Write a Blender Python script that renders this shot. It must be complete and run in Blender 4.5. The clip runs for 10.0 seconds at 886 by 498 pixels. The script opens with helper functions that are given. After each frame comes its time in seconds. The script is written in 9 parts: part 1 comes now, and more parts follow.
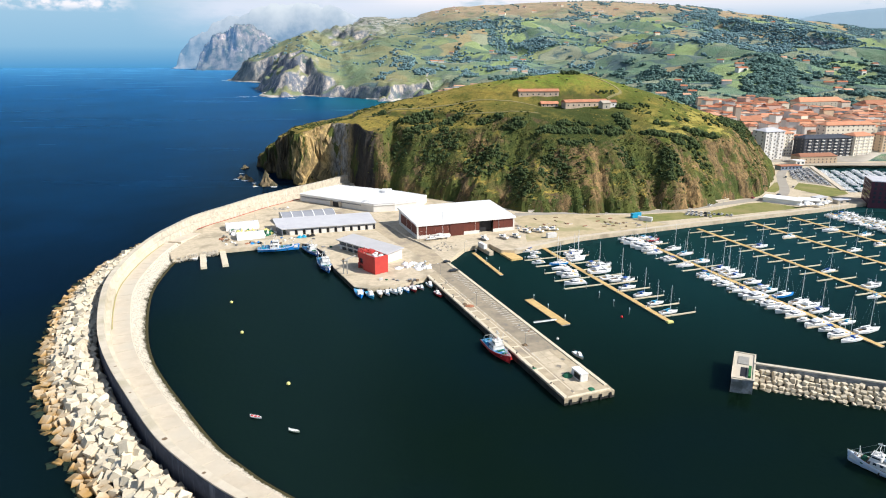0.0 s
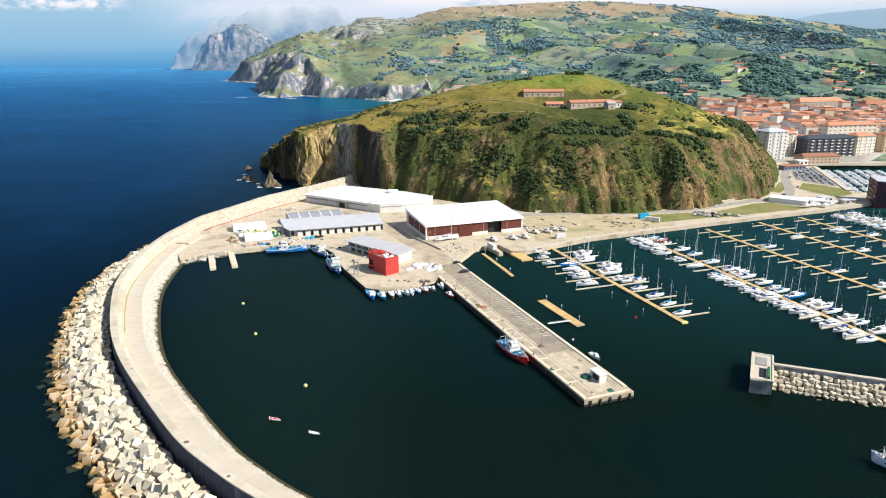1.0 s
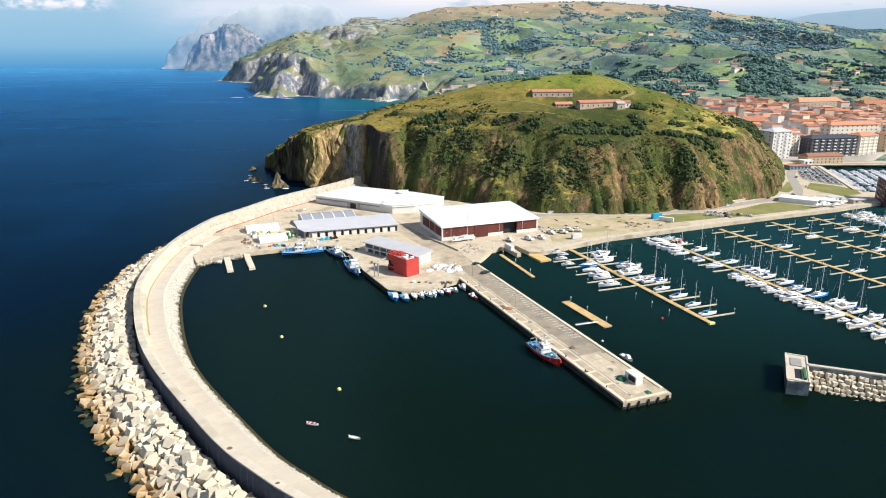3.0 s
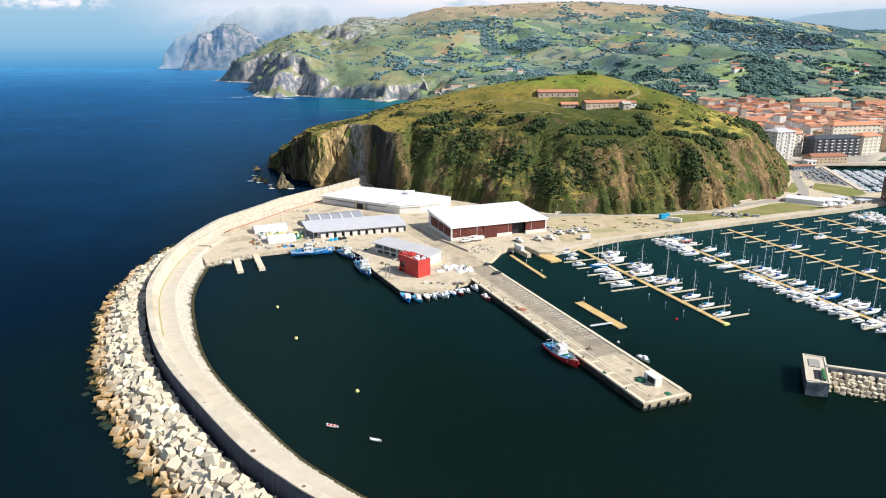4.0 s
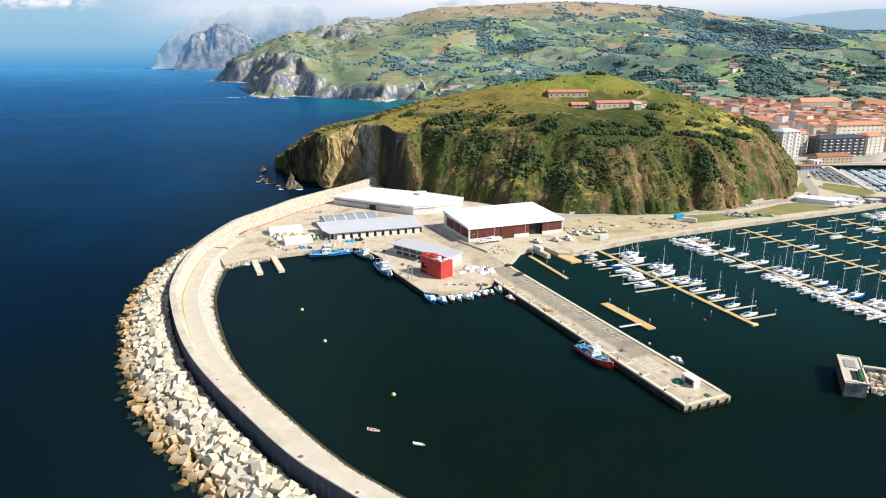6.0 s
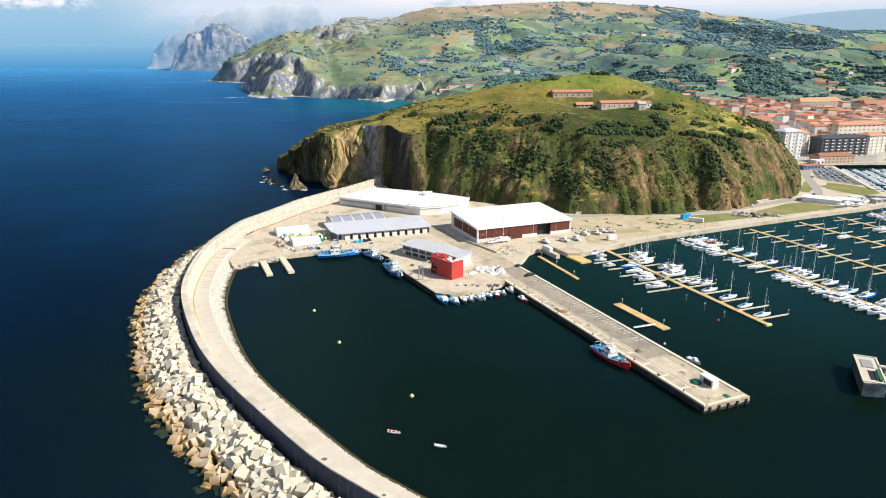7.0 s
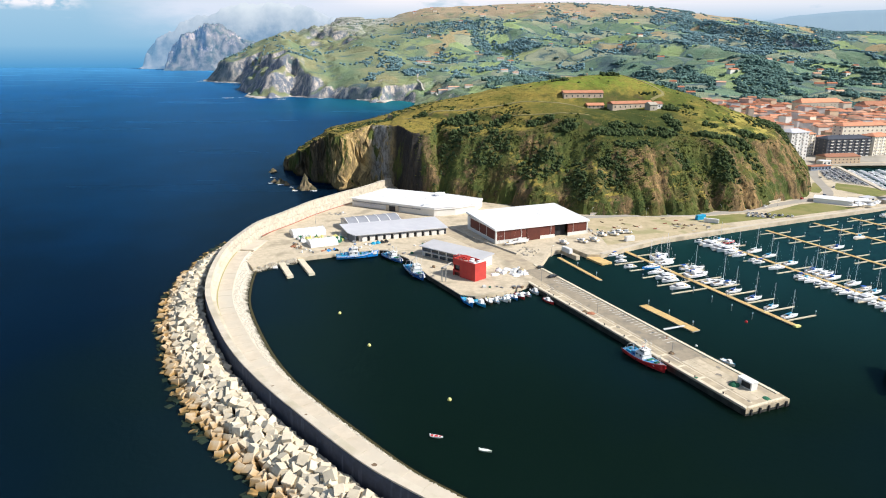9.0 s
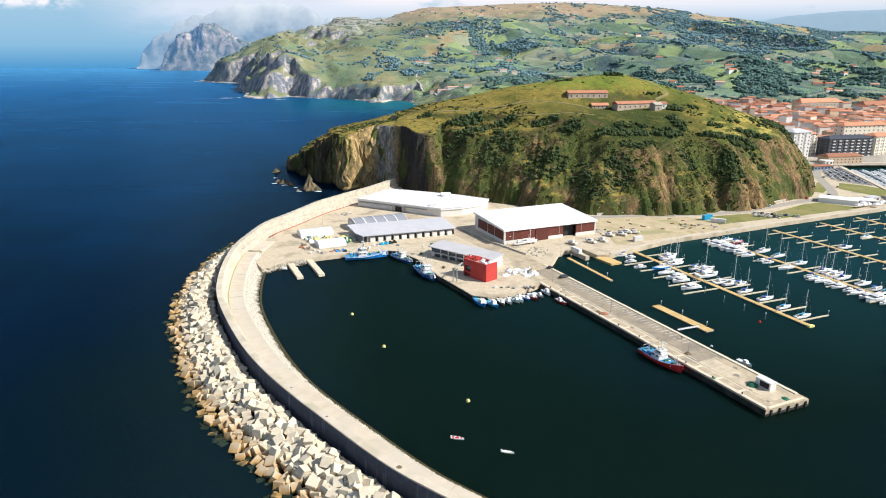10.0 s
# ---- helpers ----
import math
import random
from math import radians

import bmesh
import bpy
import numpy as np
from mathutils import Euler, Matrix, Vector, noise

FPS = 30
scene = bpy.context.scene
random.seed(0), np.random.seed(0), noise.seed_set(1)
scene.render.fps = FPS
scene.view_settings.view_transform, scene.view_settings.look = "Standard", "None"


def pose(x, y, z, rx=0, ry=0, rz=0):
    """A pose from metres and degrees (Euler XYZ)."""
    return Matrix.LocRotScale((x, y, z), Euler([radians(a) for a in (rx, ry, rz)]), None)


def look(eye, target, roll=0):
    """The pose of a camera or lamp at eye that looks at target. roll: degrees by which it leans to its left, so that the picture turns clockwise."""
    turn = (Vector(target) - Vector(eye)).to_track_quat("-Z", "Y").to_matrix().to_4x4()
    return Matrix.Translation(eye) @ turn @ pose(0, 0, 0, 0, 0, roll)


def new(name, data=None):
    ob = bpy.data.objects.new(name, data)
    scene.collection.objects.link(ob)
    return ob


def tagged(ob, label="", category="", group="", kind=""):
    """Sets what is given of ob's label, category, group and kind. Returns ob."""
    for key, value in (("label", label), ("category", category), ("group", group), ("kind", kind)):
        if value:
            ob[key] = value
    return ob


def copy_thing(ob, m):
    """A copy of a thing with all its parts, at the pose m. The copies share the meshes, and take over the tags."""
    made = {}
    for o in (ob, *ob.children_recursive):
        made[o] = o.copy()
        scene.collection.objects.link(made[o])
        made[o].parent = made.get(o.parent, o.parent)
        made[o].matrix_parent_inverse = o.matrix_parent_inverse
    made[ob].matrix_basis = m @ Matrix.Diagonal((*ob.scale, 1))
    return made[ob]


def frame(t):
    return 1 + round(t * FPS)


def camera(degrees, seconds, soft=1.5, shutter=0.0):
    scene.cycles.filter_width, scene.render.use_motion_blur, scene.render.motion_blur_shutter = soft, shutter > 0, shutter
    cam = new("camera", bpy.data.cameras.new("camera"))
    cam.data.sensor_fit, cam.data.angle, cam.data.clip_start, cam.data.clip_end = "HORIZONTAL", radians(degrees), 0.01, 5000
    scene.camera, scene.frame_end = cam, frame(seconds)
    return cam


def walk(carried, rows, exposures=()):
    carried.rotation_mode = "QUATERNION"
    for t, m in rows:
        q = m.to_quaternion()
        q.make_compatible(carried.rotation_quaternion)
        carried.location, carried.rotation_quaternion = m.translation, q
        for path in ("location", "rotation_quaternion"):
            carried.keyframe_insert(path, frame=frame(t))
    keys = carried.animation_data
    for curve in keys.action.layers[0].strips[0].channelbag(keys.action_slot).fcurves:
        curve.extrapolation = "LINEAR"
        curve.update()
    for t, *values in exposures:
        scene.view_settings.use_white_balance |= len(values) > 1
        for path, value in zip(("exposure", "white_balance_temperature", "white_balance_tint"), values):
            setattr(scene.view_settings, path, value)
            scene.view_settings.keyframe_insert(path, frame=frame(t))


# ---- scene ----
# ---- camera ----
cam = camera(66.9, 10.0, soft=1.0)
PATH = [
    (0, (10.424, -1.672, 118.883), (10.407, 0.246, 118.316), -0.1),
    (0.5, (6.442, -1.153, 118.869), (6.431, 0.765, 118.303), -0.2),
    (1, (2.466, -0.618, 118.854), (2.46, 1.3, 118.288), -0.1),
    (1.5, (-1.519, -0.062, 118.843), (-1.519, 1.856, 118.277), -0.1),
    (2, (-5.49, 0.519, 118.849), (-5.482, 2.437, 118.283), -0.1),
    (2.5, (-9.445, 1.102, 118.851), (-9.43, 3.02, 118.285), -0.1),
    (4, (-21.424, 2.953, 118.945), (-21.394, 4.87, 118.379), -0.0),
    (4.5, (-25.427, 3.543, 118.967), (-25.39, 5.461, 118.4), -0.0),
    (5, (-29.433, 4.142, 118.983), (-29.391, 6.06, 118.416), -0.0),
    (5.5, (-33.392, 4.772, 118.987), (-33.345, 6.689, 118.421), 0.0),
    (7, (-45.301, 6.645, 118.976), (-45.236, 8.562, 118.41), 0.0),
    (7.5, (-49.252, 7.308, 118.975), (-49.18, 9.225, 118.41), 0.0),
    (8, (-53.213, 8.061, 118.983), (-53.134, 9.978, 118.417), 0.1),
    (8.5, (-57.236, 8.819, 119.006), (-57.152, 10.735, 118.44), 0.1),
    (9, (-61.28, 9.505, 119.012), (-61.193, 11.421, 118.447), 0.1),
    (9.5, (-65.262, 10.19, 119.004), (-65.171, 12.106, 118.439), 0.1),
    (10, (-69.138, 10.836, 118.999), (-69.039, 12.752, 118.434), 0.1),
]
walk(cam, [(t, look(eye, target, roll)) for t, eye, target, roll in PATH])

# ---- daylight ----
SUN_TO = Vector((0.84, -0.26, 0.72)).normalized()
SUN_EL = math.asin(SUN_TO.z)
SUN_AZ = math.atan2(SUN_TO.x, SUN_TO.y)
scene.view_settings.exposure = 0.5


CLOUD_AT = (0.35, 0.2, 0.1)


def make_world():
    w = bpy.data.worlds.new("sky")
    scene.world = w
    w.use_nodes = True
    nt = w.node_tree
    nt.nodes.clear()
    N, L = nt.nodes.new, nt.links.new
    out, bg = N("ShaderNodeOutputWorld"), N("ShaderNodeBackground")
    sky = N("ShaderNodeTexSky")
    sky.sky_type, sky.sun_disc = "NISHITA", False
    sky.sun_elevation, sky.sun_rotation = SUN_EL, SUN_AZ
    sky.air_density, sky.dust_density, sky.ozone_density, sky.altitude = 1.0, 0.6, 2.0, 100
    bg.inputs[1].default_value = 0.078
    co, sep = N("ShaderNodeTexCoord"), N("ShaderNodeSeparateXYZ")
    L(co.outputs["Generated"], sep.inputs[0])
    # low banks of cloud over the horizon, thicker over the land to the east
    mp, noi, ramp = N("ShaderNodeMapping"), N("ShaderNodeTexNoise"), N("ShaderNodeMapRange")
    mp.inputs["Scale"].default_value = (7.0, 7.0, 30.0)
    mp.inputs["Location"].default_value = CLOUD_AT
    L(co.outputs["Generated"], mp.inputs[0])
    L(mp.outputs[0], noi.inputs["Vector"])
    noi.inputs["Scale"].default_value, noi.inputs["Detail"].default_value = 1.3, 9
    noi.inputs["Roughness"].default_value = 0.58

    def ran(v, a, b, lo, hi):
        r = N("ShaderNodeMapRange")
        for k, q in enumerate((a, b, lo, hi)):
            r.inputs[k + 1].default_value = q
        L(v, r.inputs[0])
        return r.outputs[0]

    def mul(a, b, op="MULTIPLY"):
        r = N("ShaderNodeMath")
        r.operation = op
        L(a, r.inputs[0])
        L(b, r.inputs[1])
        return r.outputs[0]

    def blend(f, a, b):
        r = N("ShaderNodeMixRGB")
        L(f, r.inputs[0])
        for k, q in ((1, a), (2, b)):
            if isinstance(q, tuple):
                r.inputs[k].default_value = (*q, 1)
            else:
                L(q, r.inputs[k])
        return r.outputs[0]

    east = ran(sep.outputs["X"], -0.34, -0.12, 0.0, 0.38)
    body = ran(mul(noi.outputs["Fac"], east, "ADD"), 0.60, 0.76, 0.0, 1.0)
    mask = mul(body, mul(ran(sep.outputs["Z"], 0.030, 0.075, 0.0, 1.0), ran(sep.outputs["Z"], 0.10, 0.18, 1.0, 0.0)))
    low = blend(ran(sep.outputs["Z"], 0.0, 0.09, 0.0, 1.0), (2.00, 4.52, 6.97), (3.90, 5.74, 7.39))
    c = blend(ran(sep.outputs["Z"], 0.05, 0.16, 0.92, 0.0), sky.outputs[0], low)
    c = blend(mask, c, (9.48, 9.02, 9.54))
    # mist over the cape, and fair-weather cumulus over the open sea
    mist = mul(mul(ran(sep.outputs["X"], -0.41, -0.30, 0.0, 1.0), ran(sep.outputs["X"], -0.14, -0.04, 1.0, 0.0)), ran(sep.outputs["Z"], 0.012, 0.050, 0.0, 0.95))
    c = blend(mul(mist, ran(noi.outputs["Fac"], 0.30, 0.52, 0.35, 1.0)), c, (6.67, 7.33, 8.62))
    n3, mp3 = N("ShaderNodeTexNoise"), N("ShaderNodeMapping")
    mp3.inputs["Scale"].default_value, mp3.inputs["Location"].default_value = (15, 15, 26), (0.4, 0.1, 0.3)
    L(co.outputs["Generated"], mp3.inputs[0])
    L(mp3.outputs[0], n3.inputs["Vector"])
    n3.inputs["Detail"].default_value, n3.inputs["Roughness"].default_value = 4, 0.5
    cum = mul(mul(ran(sep.outputs["X"], -0.56, -0.52, 0.0, 1.0), ran(sep.outputs["X"], -0.44, -0.40, 1.0, 0.0)), mul(ran(sep.outputs["Z"], 0.047, 0.056, 0.0, 1.0), ran(sep.outputs["Z"], 0.085, 0.12, 1.0, 0.0)))
    c = blend(mul(cum, ran(n3.outputs["Fac"], 0.38, 0.62, 0.0, 0.95)), c, (8.97, 8.82, 9.43))
    m2 = N("ShaderNodeMixRGB")
    L(ran(sep.outputs["Z"], -0.024, 0.006, 1.0, 0.0), m2.inputs[0])
    L(c, m2.inputs[1])
    m2.inputs[2].default_value = (0.59, 2.87, 5.74, 1)
    L(m2.outputs[0], bg.inputs[0])
    L(bg.outputs[0], out.inputs[0])


make_world()
sun = new("sun", bpy.data.lights.new("sun", "SUN"))
sun.data.energy, sun.data.angle, sun.data.color = 4.6, radians(0.53), (1.0, 0.955, 0.89)
sun.matrix_world = look(SUN_TO * 300, (0, 0, 0))


# ---- materials ----
def surf(name, c1, c2=None, size=4.0, rough=0.8, bump=0.0, fine=0.0, metal=0.0, spread=0.0, spec=0.3, c3=None, size3=30.0, patch=(0.45, 0.62)):
    """Two tones mixed by noise of that size in metres, a third in larger patches, spread by piece, relief in metres."""
    m = bpy.data.materials.new(name)
    m.use_nodes = True
    nt = m.node_tree
    N, L = nt.nodes.new, nt.links.new
    b = nt.nodes["Principled BSDF"]
    b.inputs["Roughness"].default_value, b.inputs["Metallic"].default_value = rough, metal
    b.inputs["Specular IOR Level"].default_value = spec
    geo = N("ShaderNodeNewGeometry")
    noi = N("ShaderNodeTexNoise")
    noi.inputs["Scale"].default_value, noi.inputs["Detail"].default_value = 1.0 / size, 6
    noi.inputs["Roughness"].default_value = 0.65
    L(geo.outputs["Position"], noi.inputs["Vector"])
    ramp = N("ShaderNodeValToRGB")
    ramp.color_ramp.elements[0].position, ramp.color_ramp.elements[1].position = 0.32, 0.68
    ramp.color_ramp.elements[0].color = (*c1, 1)
    ramp.color_ramp.elements[1].color = (*(c2 or [v * 0.8 for v in c1]), 1)
    L(noi.outputs["Fac"], ramp.inputs[0])
    col = ramp.outputs[0]
    if c3:
        big = N("ShaderNodeTexNoise")
        big.inputs["Scale"].default_value, big.inputs["Detail"].default_value = 1.0 / size3, 5
        L(geo.outputs["Position"], big.inputs["Vector"])
        r3 = N("ShaderNodeMapRange")
        r3.inputs[1].default_value, r3.inputs[2].default_value = patch
        L(big.outputs["Fac"], r3.inputs[0])
        mx = N("ShaderNodeMixRGB")
        L(r3.outputs[0], mx.inputs[0])
        L(col, mx.inputs[1])
        mx.inputs[2].default_value = (*c3, 1)
        col = mx.outputs[0]
    if spread:
        inf, hsv, mr = N("ShaderNodeObjectInfo"), N("ShaderNodeHueSaturation"), N("ShaderNodeMapRange")
        mr.inputs[3].default_value, mr.inputs[4].default_value = 1 - spread, 1 + spread
        add, fr = N("ShaderNodeMath"), N("ShaderNodeMath")
        fr.operation = "FRACT"
        L(inf.outputs["Random"], add.inputs[0])
        L(geo.outputs["Random Per Island"], add.inputs[1])
        L(add.outputs[0], fr.inputs[0])
        L(fr.outputs[0], mr.inputs[0])
        L(mr.outputs[0], hsv.inputs["Value"])
        L(col, hsv.inputs["Color"])
        col = hsv.outputs[0]
    L(col, b.inputs["Base Color"])
    if bump:
        n2, bp = N("ShaderNodeTexNoise"), N("ShaderNodeBump")
        n2.inputs["Scale"].default_value, n2.inputs["Detail"].default_value = 1.0 / (fine or size * 0.4), 7
        n2.inputs["Roughness"].default_value = 0.7
        L(geo.outputs["Position"], n2.inputs["Vector"])
        L(n2.outputs["Fac"], bp.inputs["Height"])
        bp.inputs["Strength"].default_value, bp.inputs["Distance"].default_value = 1.0, bump
        L(bp.outputs[0], b.inputs["Normal"])
    return m


CONCRETE = surf("concrete", (0.61, 0.535, 0.425), (0.51, 0.44, 0.34), 5, 0.85, 0.03, 0.6, spread=0.02, c3=(0.54, 0.49, 0.40), size3=22)
WALLCON = surf("wall_concrete", (0.63, 0.57, 0.46), (0.54, 0.47, 0.36), 4, 0.85, 0.04, 0.8, c3=(0.44, 0.39, 0.28), size3=11, patch=(0.5, 0.72), spread=0.05)
BLOCK = surf("block_concrete", (0.65, 0.575, 0.44), (0.54, 0.47, 0.35), 1.6, 0.85, 0.06, 0.5, spread=0.16)
QUAY = surf("quay_paving", (0.63, 0.535, 0.39), (0.46, 0.39, 0.28), 2.6, 0.88, 0.02, 0.6, c3=(0.37, 0.315, 0.225), size3=13, patch=(0.52, 0.66))
ASPHALT = surf("asphalt", (0.32, 0.29, 0.25), (0.38, 0.35, 0.30), 12, 0.9, 0.01, 0.3)
PIERTOP = surf("pier_paving", (0.53, 0.44, 0.305), (0.385, 0.315, 0.22), 3, 0.88, 0.02, 0.5, c3=(0.31, 0.26, 0.20), size3=11, patch=(0.48, 0.66))
SAND = surf("bare_gravel", (0.55, 0.45, 0.29), (0.40, 0.33, 0.20), 5, 0.95, 0.05, 0.8, c3=(0.34, 0.31, 0.16), size3=14, patch=(0.54, 0.66))
LAWN = surf("lawn", (0.24, 0.23, 0.068), (0.14, 0.165, 0.045), 5, 0.95, 0.1, 0.8, c3=(0.26, 0.23, 0.09), size3=24)
RUBBLE = surf("rubble", (0.58, 0.53, 0.44), (0.45, 0.41, 0.34), 1.5, 0.9, 0.1, 0.4, spread=0.18)
WHITE = surf("white_sheet_roof", (0.80, 0.80, 0.79), (0.74, 0.74, 0.73), 9, 0.5, spec=0.4)
WHITEWALL = surf("white_render", (0.72, 0.70, 0.66), (0.64, 0.62, 0.58), 5, 0.8)
GREYROOF = surf("grey_metal_roof", (0.60, 0.60, 0.62), (0.52, 0.52, 0.55), 6, 0.5)
BLUEGREY = surf("vault_skylight", (0.27, 0.28, 0.31), (0.32, 0.33, 0.36), 4, 0.4)
BRICKRED = surf("brown_cladding", (0.155, 0.045, 0.03), (0.12, 0.035, 0.025), 3, 0.7)
RED = surf("red_panel", (0.52, 0.058, 0.046), (0.44, 0.046, 0.040), 3, 0.55)
DARK = surf("dark_opening", (0.03, 0.03, 0.033), (0.02, 0.02, 0.024), 2, 0.6)
GLASS = surf("window_glass", (0.05, 0.065, 0.08), (0.035, 0.045, 0.06), 2, 0.12, spec=0.6)
DECK = surf("pontoon_timber", (0.62, 0.44, 0.19), (0.52, 0.355, 0.145), 3, 0.85, spread=0.1)
FLOAT = surf("pontoon_float", (0.40, 0.38, 0.34), (0.3, 0.29, 0.26), 1, 0.8)
GEL = surf("white_gelcoat", (0.88, 0.88, 0.87), (0.83, 0.83, 0.82), 3, 0.3, spec=0.5, spread=0.06)
GELGREY = surf("grey_deck", (0.76, 0.76, 0.75), (0.68, 0.68, 0.67), 1.5, 0.6)
MAST = surf("aluminium_mast", (0.78, 0.78, 0.77), (0.70, 0.70, 0.70), 2, 0.4)
BLUECLOTH = surf("blue_canvas", (0.02, 0.10, 0.38), (0.02, 0.08, 0.30), 1, 0.8)
BOATBLUE = surf("blue_boat_paint", (0.015, 0.25, 0.70), (0.015, 0.19, 0.56), 2, 0.4, spread=0.12)
BOATTEAL = surf("turquoise_boat_paint", (0.02, 0.36, 0.60), (0.02, 0.29, 0.50), 2, 0.4)
BOATRED = surf("red_boat_paint", (0.56, 0.030, 0.030), (0.46, 0.026, 0.026), 2, 0.4)
BOATWHITE = surf("white_boat_paint", (0.74, 0.74, 0.72), (0.62, 0.61, 0.58), 2, 0.45)
STEEL = surf("galvanised_steel", (0.36, 0.36, 0.36), (0.28, 0.28, 0.28), 1, 0.5, metal=0.5)
TYRE = surf("black_rubber", (0.02, 0.02, 0.02), (0.03, 0.03, 0.03), 1, 0.8)
TILE = surf("terracotta_tiles", (0.57, 0.255, 0.145), (0.42, 0.185, 0.108), 4, 0.85, spread=0.3)
TILEPALE = surf("pale_tiles", (0.58, 0.33, 0.22), (0.47, 0.26, 0.17), 4, 0.85, spread=0.3)
TILEBROWN = surf("brown_tiles", (0.44, 0.165, 0.085), (0.31, 0.120, 0.065), 4, 0.85, spread=0.3)
TOWNGLASS = surf("far_window", (0.17, 0.16, 0.15), (0.12, 0.115, 0.11), 2, 0.3)
# west face of the mole head: its shade is put into the colour
SEAWALL = surf("shaded_wall", (0.070, 0.075, 0.080), (0.042, 0.045, 0.048), 2, 0.85, 0.04, 0.8, c3=(0.05, 0.05, 0.04), size3=6)
FINGER = surf("pale_timber", (0.66, 0.58, 0.43), (0.56, 0.48, 0.34), 3, 0.85, spread=0.1)
PAINTW = surf("road_paint", (0.68, 0.66, 0.60), (0.58, 0.56, 0.5), 2, 0.8)
NETGREEN = surf("green_netting", (0.03, 0.17, 0.09), (0.02, 0.10, 0.06), 0.6, 0.9)
NETORANGE = surf("orange_netting", (0.46, 0.20, 0.10), (0.24, 0.09, 0.06), 0.6, 0.9)
WOODB = surf("weathered_timber", (0.22, 0.15, 0.09), (0.16, 0.11, 0.07), 0.8, 0.9)
YELLOW = surf("yellow_plastic", (0.74, 0.70, 0.26), (0.66, 0.60, 0.2), 0.6, 0.5)
STONE = surf("pale_stone", (0.48, 0.43, 0.35), (0.38, 0.34, 0.28), 2, 0.9, 0.05, 0.4)


# ---- mesh helpers ----
def mesh_of(name, verts, faces, material=None, smooth=False):
    me = bpy.data.meshes.new(name)
    me.from_pydata([tuple(map(float, v)) for v in verts], [], [tuple(f) for f in faces])
    if material:
        me.materials.append(material)
    if smooth:
        me.polygons.foreach_set("use_smooth", np.ones(len(me.polygons), bool))
    me.update()
    return me


def fast_mesh(name, V, F, material=None, smooth=False):
    """A mesh from arrays: vertices (n,3), faces (m,k)."""
    me = bpy.data.meshes.new(name)
    V, F = np.asarray(V, np.float32), np.asarray(F, np.int32)
    k = F.shape[1]
    me.vertices.add(len(V))
    me.vertices.foreach_set("co", V.ravel())
    me.loops.add(F.size)
    me.loops.foreach_set("vertex_index", F.ravel())
    me.polygons.add(len(F))
    me.polygons.foreach_set("loop_start", np.arange(0, F.size, k, dtype=np.int32))
    me.polygons.foreach_set("use_smooth", np.full(len(F), smooth))
    me.update(calc_edges=True)
    me.validate()
    if material:
        me.materials.append(material)
    return me


def part(name, me, parent=None, label="", m=None):
    ob = new(name, me)
    if parent:
        ob.parent = parent
    if m is not None:
        ob.matrix_basis = m
    return tagged(ob, label) if label else ob


def thing(name, label, category, group="", kind="", m=None):
    ob = new(name)
    ob.empty_display_size = 0.5
    if m is not None:
        ob.matrix_basis = m
    return tagged(ob, label, category, group, kind)


